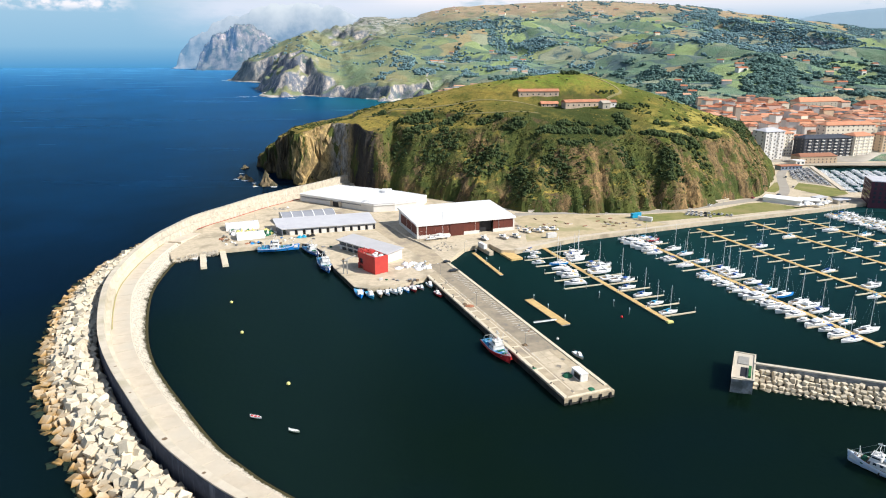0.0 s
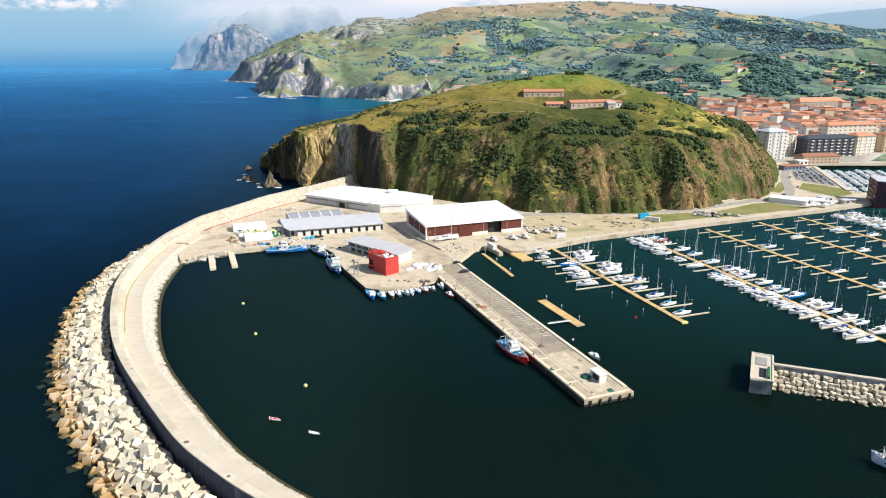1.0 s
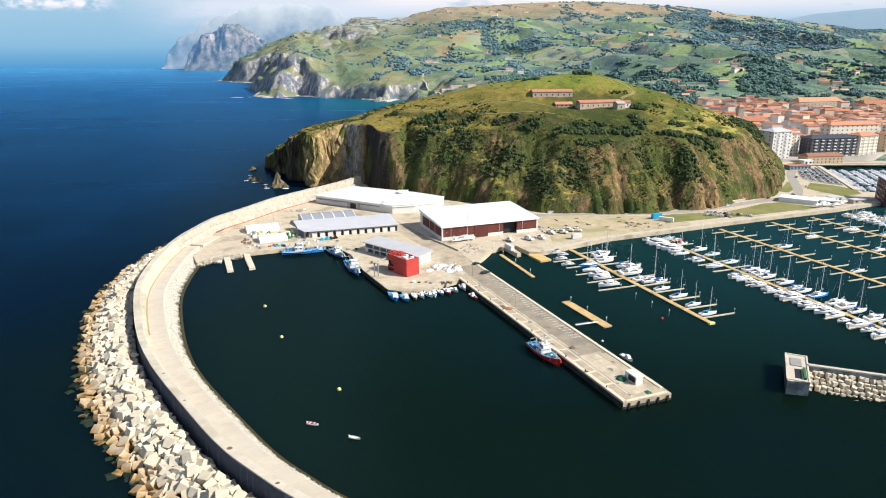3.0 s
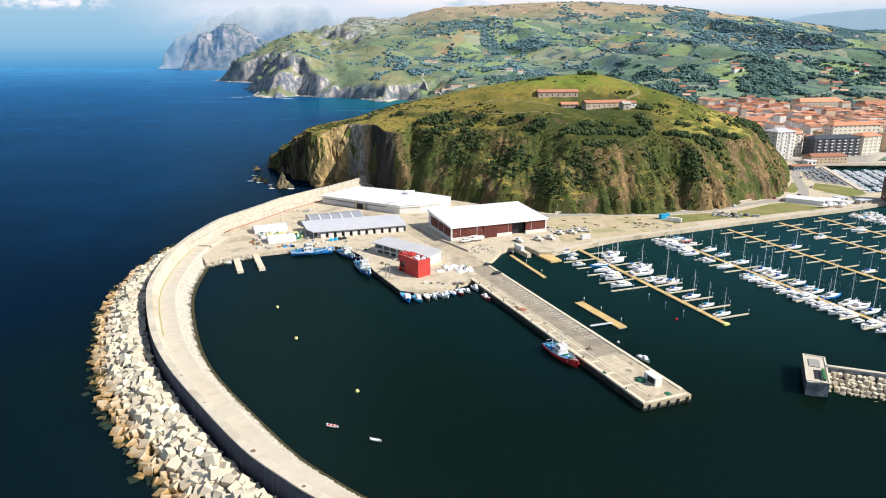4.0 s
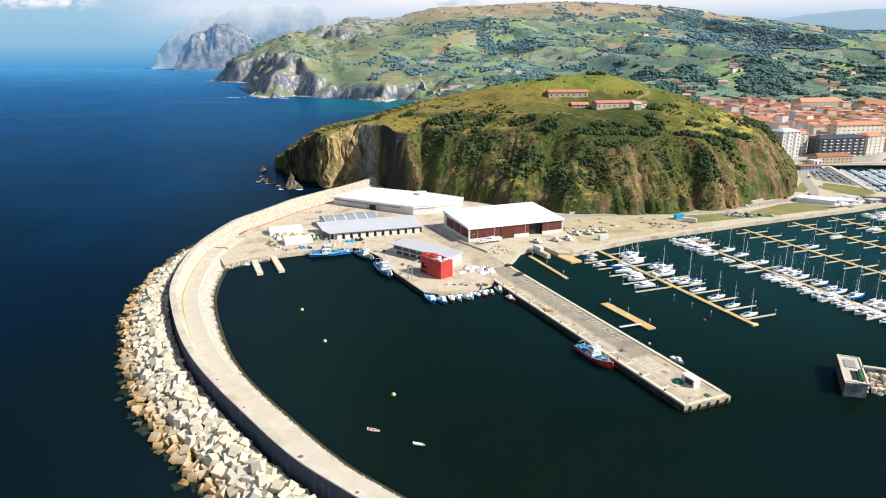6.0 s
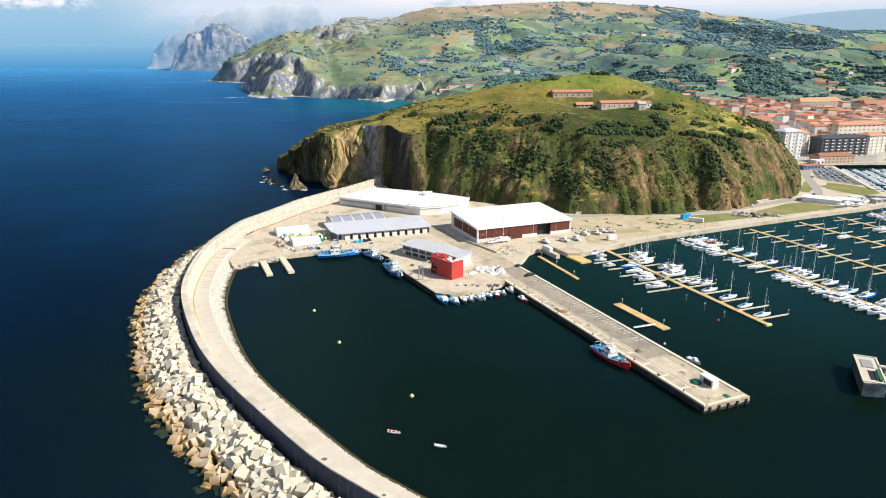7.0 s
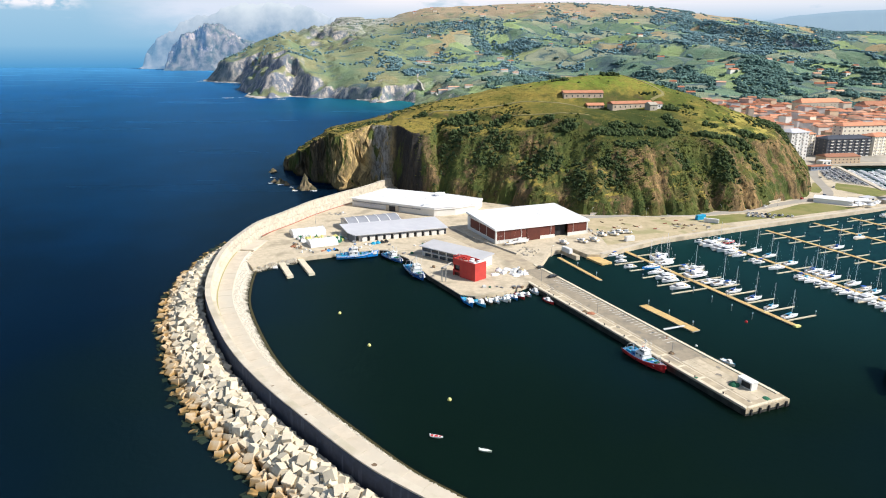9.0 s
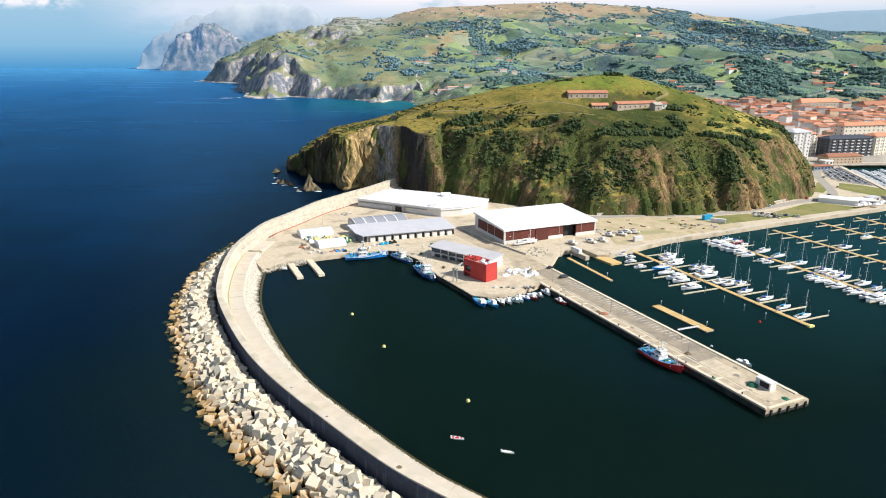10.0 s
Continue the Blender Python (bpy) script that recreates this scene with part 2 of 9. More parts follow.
class Geo:
    """Gathers boxes, prisms, lofts and tubes into one mesh."""

    def __init__(self):
        self.v, self.f = [], []

    def add(self, verts, faces):
        o = len(self.v)
        self.v += [tuple(v) for v in verts]
        self.f += [tuple(i + o for i in f) for f in faces]
        return self

    def box(self, x0, x1, y0, y1, z0, z1, m=None, c=0.0):
        if c:
            g = bmesh.new()
            bmesh.ops.create_cube(g, size=1, matrix=Matrix.LocRotScale(((x0 + x1) / 2, (y0 + y1) / 2, (z0 + z1) / 2), None, (x1 - x0, y1 - y0, z1 - z0)))
            bmesh.ops.bevel(g, geom=list(g.edges), offset=c, segments=1, affect="EDGES")
            g.verts.index_update()
            v = [q.co.copy() for q in g.verts]
            f = [[q.index for q in p.verts] for p in g.faces]
            g.free()
        else:
            v = [Vector((x, y, z)) for z in (z0, z1) for x, y in ((x0, y0), (x1, y0), (x1, y1), (x0, y1))]
            f = [(3, 2, 1, 0), (4, 5, 6, 7), (0, 1, 5, 4), (1, 2, 6, 5), (2, 3, 7, 6), (3, 0, 4, 7)]
        return self.add([m @ q for q in v] if m else v, f)

    def prism(self, poly, z0, z1, z1s=None):
        n = len(poly)
        top = z1s or [z1] * n
        v = [(x, y, z0) for x, y in poly] + [(x, y, t) for (x, y), t in zip(poly, top)]
        f = [tuple(range(n - 1, -1, -1)), tuple(range(n, 2 * n))] + [(i, (i + 1) % n, n + (i + 1) % n, n + i) for i in range(n)]
        return self.add(v, f)

    def tube(self, a, b, r0, r1=None, n=6):
        a, b = Vector(a), Vector(b)
        r1 = r0 if r1 is None else r1
        q = (b - a).to_track_quat("Z", "Y").to_matrix()
        ring = [q @ Vector((math.cos(2 * math.pi * i / n), math.sin(2 * math.pi * i / n), 0)) for i in range(n)]
        v = [a + r0 * d for d in ring] + [b + r1 * d for d in ring]
        f = [(i, (i + 1) % n, n + (i + 1) % n, n + i) for i in range(n)] + [tuple(range(n - 1, -1, -1)), tuple(range(n, 2 * n))]
        return self.add(v, f)

    def loft(self, rings, caps=True, closed=True):
        n = len(rings[0])
        v = [p for r in rings for p in r]
        f = []
        for k in range(len(rings) - 1):
            for i in range(n if closed else n - 1):
                j = (i + 1) % n
                f.append((k * n + i, k * n + j, (k + 1) * n + j, (k + 1) * n + i))
        if caps:
            f += [tuple(range(n - 1, -1, -1)), tuple(range((len(rings) - 1) * n, len(rings) * n))]
        return self.add(v, f)

    def mesh(self, name, material, smooth=False):
        me = mesh_of(name, self.v, self.f, material, smooth)
        g = bmesh.new()
        g.from_mesh(me)
        bmesh.ops.recalc_face_normals(g, faces=list(g.faces))
        g.to_mesh(me)
        g.free()
        return me


def value_noise(x, y, seed=0):
    """Smooth noise in -1..1 on arrays."""
    xi, yi = np.floor(x).astype(np.int64), np.floor(y).astype(np.int64)
    fx, fy = x - xi, y - yi
    fx, fy = fx * fx * (3 - 2 * fx), fy * fy * (3 - 2 * fy)

    def h(a, b):
        n = (a * 374761393 + b * 668265263 + seed * 974634777) & 0xFFFFFFFF
        n = ((n ^ (n >> 13)) * 1274126177) & 0xFFFFFFFF
        return ((n ^ (n >> 16)) & 0xFFFF) / 32767.5 - 1

    a, b, c, d = h(xi, yi), h(xi + 1, yi), h(xi, yi + 1), h(xi + 1, yi + 1)
    return (a * (1 - fx) + b * fx) * (1 - fy) + (c * (1 - fx) + d * fx) * fy


def fbm(x, y, size, octaves=4, seed=0):
    s, a, t = 0, 1.0, 0
    for k in range(octaves):
        s = s + a * value_noise(x / size * 2 ** k, y / size * 2 ** k, seed + k)
        t += a
        a *= 0.5
    return s / t


def spline(pts, step):
    """A smooth line through the points, at even steps."""
    P = [Vector((*p, 0)[:3]) if len(p) == 2 else Vector(p) for p in pts]
    P = [2 * P[0] - P[1]] + P + [2 * P[-1] - P[-2]]
    fine = []
    for i in range(1, len(P) - 2):
        for k in range(40):
            t = k / 40
            a, b, c, d = P[i - 1:i + 3]
            fine.append(0.5 * (2 * b + (c - a) * t + (2 * a - 5 * b + 4 * c - d) * t * t + (3 * b - a - 3 * c + d) * t ** 3))
    fine.append(P[-2])
    out, left = [fine[0]], step
    for a, b in zip(fine, fine[1:]):
        d = (b - a).length
        while d >= left and d > 0:
            a = a + (b - a) * (left / d)
            out.append(a)
            d, left = (b - a).length, step
        left -= d
    return out


def inside(poly, x, y):
    """Signed distance to a polygon's edge on arrays: positive inside."""
    best = np.full(np.shape(x), 1e9)
    odd = np.zeros(np.shape(x), bool)
    for (ax, ay), (bx, by) in zip(poly, poly[1:] + poly[:1]):
        dx, dy = bx - ax, by - ay
        t = np.clip(((x - ax) * dx + (y - ay) * dy) / (dx * dx + dy * dy), 0, 1)
        best = np.minimum(best, np.hypot(x - ax - t * dx, y - ay - t * dy))
        if ay != by:
            odd ^= ((ay > y) != (by > y)) & (x < dx * (y - ay) / dy + ax)
    return np.where(odd, best, -best)


def smooth_min(a, b, k):
    h = np.clip(0.5 + 0.5 * (b - a) / k, 0, 1)
    return b * (1 - h) + a * h - k * h * (1 - h)


def grid_mesh(name, xs, ys, height, material, keep=None, shift=None, smooth=True):
    X, Y = np.meshgrid(xs, ys)
    Z = height(X, Y)
    if shift:
        X, Y, Z = shift(X, Y, Z)
    n, m = X.shape
    I = np.arange(n * m).reshape(n, m)
    F = np.stack([I[:-1, :-1], I[:-1, 1:], I[1:, 1:], I[1:, :-1]], -1).reshape(-1, 4)
    if keep is not None:
        F = F[(Z.ravel()[F] > keep).any(1)]
    used = np.unique(F)
    back = np.zeros(n * m, np.int64)
    back[used] = np.arange(len(used))
    V = np.stack([X, Y, Z], -1).reshape(-1, 3)[used]
    return fast_mesh(name, V, back[F], material, smooth)


# ---- water ----
def water_material():
    m = bpy.data.materials.new("sea_water")
    m.use_nodes = True
    nt = m.node_tree
    N, L = nt.nodes.new, nt.links.new
    b = nt.nodes["Principled BSDF"]
    geo, sep = N("ShaderNodeNewGeometry"), N("ShaderNodeSeparateXYZ")
    L(geo.outputs["Position"], sep.inputs[0])
    # sheltered green basin, deep blue open sea; far haze and sheen painted in
    wob = N("ShaderNodeTexNoise")
    wob.inputs["Scale"].default_value, wob.inputs["Detail"].default_value = 0.006, 4
    L(geo.outputs["Position"], wob.inputs["Vector"])
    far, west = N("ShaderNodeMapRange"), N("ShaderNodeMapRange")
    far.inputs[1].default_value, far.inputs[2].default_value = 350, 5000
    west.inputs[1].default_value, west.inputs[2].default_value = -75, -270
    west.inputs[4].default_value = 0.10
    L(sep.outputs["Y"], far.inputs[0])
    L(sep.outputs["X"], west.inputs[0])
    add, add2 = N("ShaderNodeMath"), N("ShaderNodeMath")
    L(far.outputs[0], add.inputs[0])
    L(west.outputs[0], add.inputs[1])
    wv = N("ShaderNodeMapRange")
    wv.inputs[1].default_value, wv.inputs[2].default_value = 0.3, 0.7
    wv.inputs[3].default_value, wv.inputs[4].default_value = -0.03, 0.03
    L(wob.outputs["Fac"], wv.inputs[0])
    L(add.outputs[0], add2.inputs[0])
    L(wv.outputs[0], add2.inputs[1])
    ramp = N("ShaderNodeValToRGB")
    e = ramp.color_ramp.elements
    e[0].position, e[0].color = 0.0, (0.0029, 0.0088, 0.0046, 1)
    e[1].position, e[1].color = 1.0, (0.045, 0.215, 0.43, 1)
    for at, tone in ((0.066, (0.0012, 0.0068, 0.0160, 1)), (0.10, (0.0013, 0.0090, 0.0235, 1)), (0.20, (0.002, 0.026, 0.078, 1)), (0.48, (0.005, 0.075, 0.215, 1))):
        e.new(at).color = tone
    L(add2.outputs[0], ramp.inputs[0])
    dif, glo, fre, lim, mxs = N("ShaderNodeSubsurfaceScattering"), N("ShaderNodeBsdfGlossy"), N("ShaderNodeFresnel"), N("ShaderNodeMapRange"), N("ShaderNodeMixShader")
    # daylight spreads some metres through the water before it comes back
    dif.falloff = "BURLEY"
    dif.inputs["Scale"].default_value = 9.0
    dif.inputs["Radius"].default_value = (1.0, 1.0, 1.0)
    fre.inputs[0].default_value = 1.30
    lim.inputs[3].default_value, lim.inputs[4].default_value = 0.016, 0.25
    pw = N("ShaderNodeMath")
    pw.operation = "POWER"
    pw.inputs[1].default_value = 1.4
    L(fre.outputs[0], pw.inputs[0])
    L(pw.outputs[0], lim.inputs[0])
    L(lim.outputs[0], mxs.inputs[0])
    L(dif.outputs[0], mxs.inputs[1])
    L(glo.outputs[0], mxs.inputs[2])
    glo.inputs["Color"].default_value = (0.36, 0.74, 1.0, 1)
    # paler shallows over the marina and in the bay behind the headland
    e1, e2, em, sh = N("ShaderNodeMapRange"), N("ShaderNodeMapRange"), N("ShaderNodeMath"), N("ShaderNodeMixRGB")
    e1.inputs[1].default_value, e1.inputs[2].default_value = -85, 140
    e2.inputs[1].default_value, e2.inputs[2].default_value = 210, 400
    em.operation = "MULTIPLY"
    L(sep.outputs["X"], e1.inputs[0])
    L(sep.outputs["Y"], e2.inputs[0])
    L(e1.outputs[0], em.inputs[0])
    L(e2.outputs[0], em.inputs[1])
    L(em.outputs[0], sh.inputs[0])
    L(ramp.outputs[0], sh.inputs[1])
    sh.inputs[2].default_value = (0.0062, 0.0315, 0.0325, 1)
    bx, by, bm2, sh2 = N("ShaderNodeMapRange"), N("ShaderNodeMapRange"), N("ShaderNodeMath"), N("ShaderNodeMixRGB")
    bx.inputs[1].default_value, bx.inputs[2].default_value = -420, -120
    by.inputs[1].default_value, by.inputs[2].default_value = 1250, 1680
    bm2.operation = "MULTIPLY"
    L(sep.outputs["X"], bx.inputs[0])
    L(sep.outputs["Y"], by.inputs[0])
    L(bx.outputs[0], bm2.inputs[0])
    L(by.outputs[0], bm2.inputs[1])
    L(bm2.outputs[0], sh2.inputs[0])
    L(sh.outputs[0], sh2.inputs[1])
    sh2.inputs[2].default_value = (0.012, 0.125, 0.150, 1)
    L(sh2.outputs[0], dif.inputs["Color"])
    L(mxs.outputs[0], nt.nodes["Material Output"].inputs["Surface"])
    # wind ripples, and long streaks where the wind lies differently
    n1, n2, bp = N("ShaderNodeTexNoise"), N("ShaderNodeTexNoise"), N("ShaderNodeBump")
    n1.inputs["Scale"].default_value, n1.inputs["Detail"].default_value = 0.45, 5
    mp = N("ShaderNodeMapping")
    mp.inputs["Scale"].default_value = (0.0022, 0.011, 1)
    L(geo.outputs["Position"], n1.inputs["Vector"])
    L(geo.outputs["Position"], mp.inputs[0])
    L(mp.outputs[0], n2.inputs["Vector"])
    n2.inputs["Scale"].default_value, n2.inputs["Detail"].default_value = 1.0, 6
    mr = N("ShaderNodeMapRange")
    mr.inputs[1].default_value, mr.inputs[2].default_value = 0.35, 0.65
    mr.inputs[3].default_value, mr.inputs[4].default_value = 0.16, 0.28
    L(n2.outputs["Fac"], mr.inputs[0])
    L(mr.outputs[0], glo.inputs["Roughness"])
    L(n1.outputs["Fac"], bp.inputs["Height"])
    bp.inputs["Strength"].default_value, bp.inputs["Distance"].default_value = 0.8, 0.16
    for q in (glo, fre):
        L(bp.outputs[0], q.inputs["Normal"])
    nt.nodes.remove(b)
    return m


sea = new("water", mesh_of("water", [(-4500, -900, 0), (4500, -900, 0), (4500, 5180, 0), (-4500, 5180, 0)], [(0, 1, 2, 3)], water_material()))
tagged(sea, "dark blue-green sea, rippled by light wind", "water", kind="structure")


# ---- land materials ----
def land_material(name, grass, dry, scrub, rock1, rock2, cell, rock_at, scrub_size, scrub_cut, bump, tilled=None):
    """Grass and dry grass in plots or drifts, scrub in patches, rock where it is steep."""
    m = bpy.data.materials.new(name)
    m.use_nodes = True
    nt = m.node_tree
    N, L = nt.nodes.new, nt.links.new
    b = nt.nodes["Principled BSDF"]
    b.inputs["Roughness"].default_value = 0.95
    b.inputs["Specular IOR Level"].default_value = 0.1
    geo = N("ShaderNodeNewGeometry")

    def noi(size, detail=6, rough=0.6, vec=None):
        n = N("ShaderNodeTexNoise")
        n.inputs["Scale"].default_value, n.inputs["Detail"].default_value = 1 / size, detail
        n.inputs["Roughness"].default_value = rough
        L(vec or geo.outputs["Position"], n.inputs["Vector"])
        return n.outputs["Fac"]

    def ran(v, a, z, lo=0.0, hi=1.0):
        r = N("ShaderNodeMapRange")
        r.inputs[1].default_value, r.inputs[2].default_value = a, z
        r.inputs[3].default_value, r.inputs[4].default_value = lo, hi
        L(v, r.inputs[0])
        return r.outputs[0]

    def mix(f, c1, c2):
        x = N("ShaderNodeMixRGB")
        L(f, x.inputs[0])
        for i, c in ((1, c1), (2, c2)):
            if isinstance(c, tuple):
                x.inputs[i].default_value = (*c, 1)
            else:
                L(c, x.inputs[i])
        return x.outputs[0]

    def plusr(a, b2):
        x = N("ShaderNodeMath")
        x.operation = "MULTIPLY"
        L(a, x.inputs[0])
        L(b2, x.inputs[1])
        return x.outputs[0]

    if tilled:
        # fields: long plots along the contours, each of its own tone, their edges bent by the land
        bend = N("ShaderNodeTexNoise")
        bend.inputs["Scale"].default_value, bend.inputs["Detail"].default_value = 1 / 190, 3
        L(geo.outputs["Position"], bend.inputs["Vector"])
        far, warp = N("ShaderNodeVectorMath"), N("ShaderNodeVectorMath")
        far.operation = "MULTIPLY_ADD"
        far.inputs[1].default_value = (150, 150, 0)
        L(bend.outputs["Color"], far.inputs[0])
        L(geo.outputs["Position"], far.inputs[2])
        warp.operation = "MULTIPLY"
        warp.inputs[1].default_value = (0.8, 0.62, 0.0)
        L(far.outputs[0], warp.inputs[0])
        vor, edge = N("ShaderNodeTexVoronoi"), N("ShaderNodeTexVoronoi")
        edge.feature = "DISTANCE_TO_EDGE"
        for q in (vor, edge):
            q.inputs["Scale"].default_value = 1 / cell
            q.inputs["Randomness"].default_value = 0.85
            L(warp.outputs[0], q.inputs["Vector"])
        sep = N("ShaderNodeSeparateColor")
        L(vor.outputs["Color"], sep.inputs[0])
        c = mix(ran(sep.outputs[0], 0.35, 0.65), grass, dry)
        c = mix(ran(sep.outputs[2], 0.72, 0.80), c, tuple(0.72 * g for g in grass))
        c = mix(ran(sep.outputs[2], 0.20, 0.16), c, (0.330, 0.440, 0.190))
        c = mix(ran(sep.outputs[1], 0.84, 0.88), c, tilled)
        c = mix(ran(noi(cell * 0.5), 0.42, 0.70, 0, 0.4), c, dry)
        c = mix(plusr(ran(edge.outputs["Distance"], 0.07, 0.03, 0, 0.8), ran(noi(cell * 1.7), 0.46, 0.54)), c, scrub)
        # unploughed pasture near the cliffs
        sx = N("ShaderNodeSeparateXYZ")
        L(geo.outputs["Position"], sx.inputs[0])
        c = mix(ran(sx.outputs["X"], 150, -150, 0, 0.85), c, mix(ran(noi(110, 6), 0.42, 0.60), (0.345, 0.340, 0.180), (0.190, 0.262, 0.155)))
    else:
        c = mix(ran(noi(cell), 0.40, 0.60), grass, dry)
        c = mix(ran(noi(cell * 0.16), 0.35, 0.70, 0, 0.5), c, grass)
    c = mix(ran(noi(scrub_size, 8, 0.68), scrub_cut, scrub_cut + 0.06), c, scrub)
    st = N("ShaderNodeMapping")
    st.inputs["Scale"].default_value = (1.0, 1.0, 0.24)
    st.inputs["Rotation"].default_value = (0, 0.35, 0)
    L(geo.outputs["Position"], st.inputs[0])
    rock = mix(ran(noi(scrub_size * (0.12 if tilled else 0.2), 9, 0.75, st.outputs[0]), 0.41 if tilled else 0.43, 0.53 if tilled else 0.56), rock1, rock2)
    ps = N("ShaderNodeSeparateXYZ")
    L(geo.outputs["Position"], ps.inputs[0])

    def plus(a, b2, op="ADD"):
        x = N("ShaderNodeMath")
        x.operation = op
        L(a, x.inputs[0])
        L(b2, x.inputs[1])
        return x.outputs[0]

    veg = ran(noi(scrub_size * 0.8, 8, 0.7), 0.41, 0.50) if not tilled else ran(noi(scrub_size * 0.5, 8, 0.7), 0.52, 0.60)
    if tilled:
        # the outermost point is grown over
        veg = plus(veg, ran(ps.outputs["X"], -720, -800, 0, 0.8), "MAXIMUM")
    rock = mix(veg, rock, mix(ran(noi(scrub_size * 0.3), 0.4, 0.6), scrub, tuple(0.6 * g + 0.4 * r for g, r in zip(scrub, rock1))))
    ns = N("ShaderNodeSeparateXYZ")
    L(geo.outputs["Normal"], ns.inputs[0])
    c = mix(ran(ns.outputs["Z"], rock_at + 0.06, rock_at - 0.06), c, rock)
    if tilled:
        # heath and bare tops above the fields
        hz = N("ShaderNodeMath")
        hz.operation = "MULTIPLY_ADD"
        L(noi(260, 6), hz.inputs[0])
        hz.inputs[1].default_value = 190
        L(ps.outputs["Z"], hz.inputs[2])
        lift = plus(hz.outputs[0], ran(ps.outputs["X"], -100, -220, 0, 60))
        heath = mix(ran(noi(60, 8, 0.7), 0.52, 0.66), (0.500, 0.375, 0.250), (0.200, 0.235, 0.160))
        stony = mix(ran(noi(28, 9, 0.75), 0.47, 0.55), (0.50, 0.49, 0.45), (0.130, 0.165, 0.120))
        c = mix(ran(lift, 320, 390, 0, 0.92), c, mix(ran(ps.outputs["X"], -60, -180), heath, stony))
    c = mix(ran(noi(cell * 0.07, 5, 0.7), 0.25, 0.75, 0.0, 0.42), c, (0.03, 0.035, 0.02))
    L(c, b.inputs["Base Color"])
    bp = N("ShaderNodeBump")
    bp.inputs["Strength"].default_value, bp.inputs["Distance"].default_value = 1.0, bump
    L(noi(bump * 4, 8, 0.8), bp.inputs["Height"])
    L(bp.outputs[0], b.inputs["Normal"])
    return m



def headland_material():
    """Golden and green turf above; on the cliffs rock in tall streaks, overgrown but for some scars."""
    m = bpy.data.materials.new("headland_turf")
    m.use_nodes = True
    nt = m.node_tree
    N, L = nt.nodes.new, nt.links.new
    b = nt.nodes["Principled BSDF"]
    b.inputs["Roughness"].default_value, b.inputs["Specular IOR Level"].default_value = 0.95, 0.1
    geo, pos = N("ShaderNodeNewGeometry"), N("ShaderNodeSeparateXYZ")
    L(geo.outputs["Position"], pos.inputs[0])
    X, Z = pos.outputs["X"], pos.outputs["Z"]
    tall = N("ShaderNodeMapping")
    tall.inputs["Scale"].default_value, tall.inputs["Rotation"].default_value = (1.0, 1.0, 0.38), (0, 0.22, 0)
    L(geo.outputs["Position"], tall.inputs[0])

    def noi(size, detail=6, rough=0.6, streak=False):
        n = N("ShaderNodeTexNoise")
        n.inputs["Scale"].default_value, n.inputs["Detail"].default_value, n.inputs["Roughness"].default_value = 1 / size, detail, rough
        L(tall.outputs[0] if streak else geo.outputs["Position"], n.inputs["Vector"])
        return n.outputs["Fac"]

    def ran(v, a, z, lo=0.0, hi=1.0):
        r = N("ShaderNodeMapRange")
        for k, q in enumerate((a, z, lo, hi)):
            r.inputs[k + 1].default_value = q
        L(v, r.inputs[0])
        return r.outputs[0]

    def op(kind, a, b2):
        x = N("ShaderNodeMath")
        x.operation = kind
        for k, q in ((0, a), (1, b2)):
            if isinstance(q, (int, float)):
                x.inputs[k].default_value = q
            else:
                L(q, x.inputs[k])
        return x.outputs[0]

    def mix(f, c1, c2):
        x = N("ShaderNodeMixRGB")
        L(f, x.inputs[0])
        for i, c in ((1, c1), (2, c2)):
            if isinstance(c, tuple):
                x.inputs[i].default_value = (*c, 1)
            else:
                L(c, x.inputs[i])
        return x.outputs[0]

    def bump_at(v, c, w):
        return ran(op("ABSOLUTE", op("SUBTRACT", v, c), 0), w * 0.35, w, 1.0, 0.0)

    # turf: dry gold to the west, greener above the barracks, brown drifts of bracken
    gold = ran(op("ADD", noi(32), ran(X, -40, 190, 0.16, -0.05)), 0.43, 0.58)
    c = mix(gold, (0.098, 0.122, 0.024), (0.345, 0.255, 0.062))
    c = mix(ran(noi(6, 7, 0.7), 0.42, 0.66, 0, 0.7), c, (0.128, 0.136, 0.030))
    c = mix(ran(op("ADD", noi(24, 8, 0.7), ran(Z, 52, 78, 0.05, -0.06)), 0.52, 0.60, 0, 0.8), c, (0.118, 0.098, 0.034))
    c = mix(op("MULTIPLY", ran(Z, 82, 92), ran(noi(11), 0.40, 0.55, 0.2, 0.9)), c, (0.190, 0.250, 0.040))
    c = mix(op("MULTIPLY", op("MULTIPLY", ran(X, 160, 185), bump_at(Z, 58, 15)), ran(noi(13, 5), 0.49, 0.55, 0, 0.95)), c, (0.400, 0.335, 0.085))
    # rank bracken and bramble on the slope under the barracks
    c = mix(op("MULTIPLY", op("MULTIPLY", bump_at(X, 112, 92), bump_at(Z, 58, 26)), ran(noi(15, 7, 0.7), 0.36, 0.48, 0.55, 1.0)), c, (0.046, 0.062, 0.018))
    c = mix(ran(noi(2.2, 5, 0.75), 0.46, 0.68, 0, 0.5), c, (0.062, 0.076, 0.022))
    # cliffs
    rock = mix(ran(noi(5, 9, 0.75, True), 0.42, 0.58), (0.265, 0.175, 0.085), (0.096, 0.074, 0.044))
    rust = mix(ran(noi(4, 8, 0.75, True), 0.40, 0.58), (0.385, 0.245, 0.110), (0.155, 0.108, 0.054))
    tan = mix(ran(noi(7, 9, 0.75, True), 0.42, 0.57), (0.545, 0.385, 0.170), (0.180, 0.135, 0.072))
    tan = mix(ran(noi(3.2, 7, 0.75), 0.50, 0.64, 0, 0.6), tan, (0.150, 0.120, 0.062))
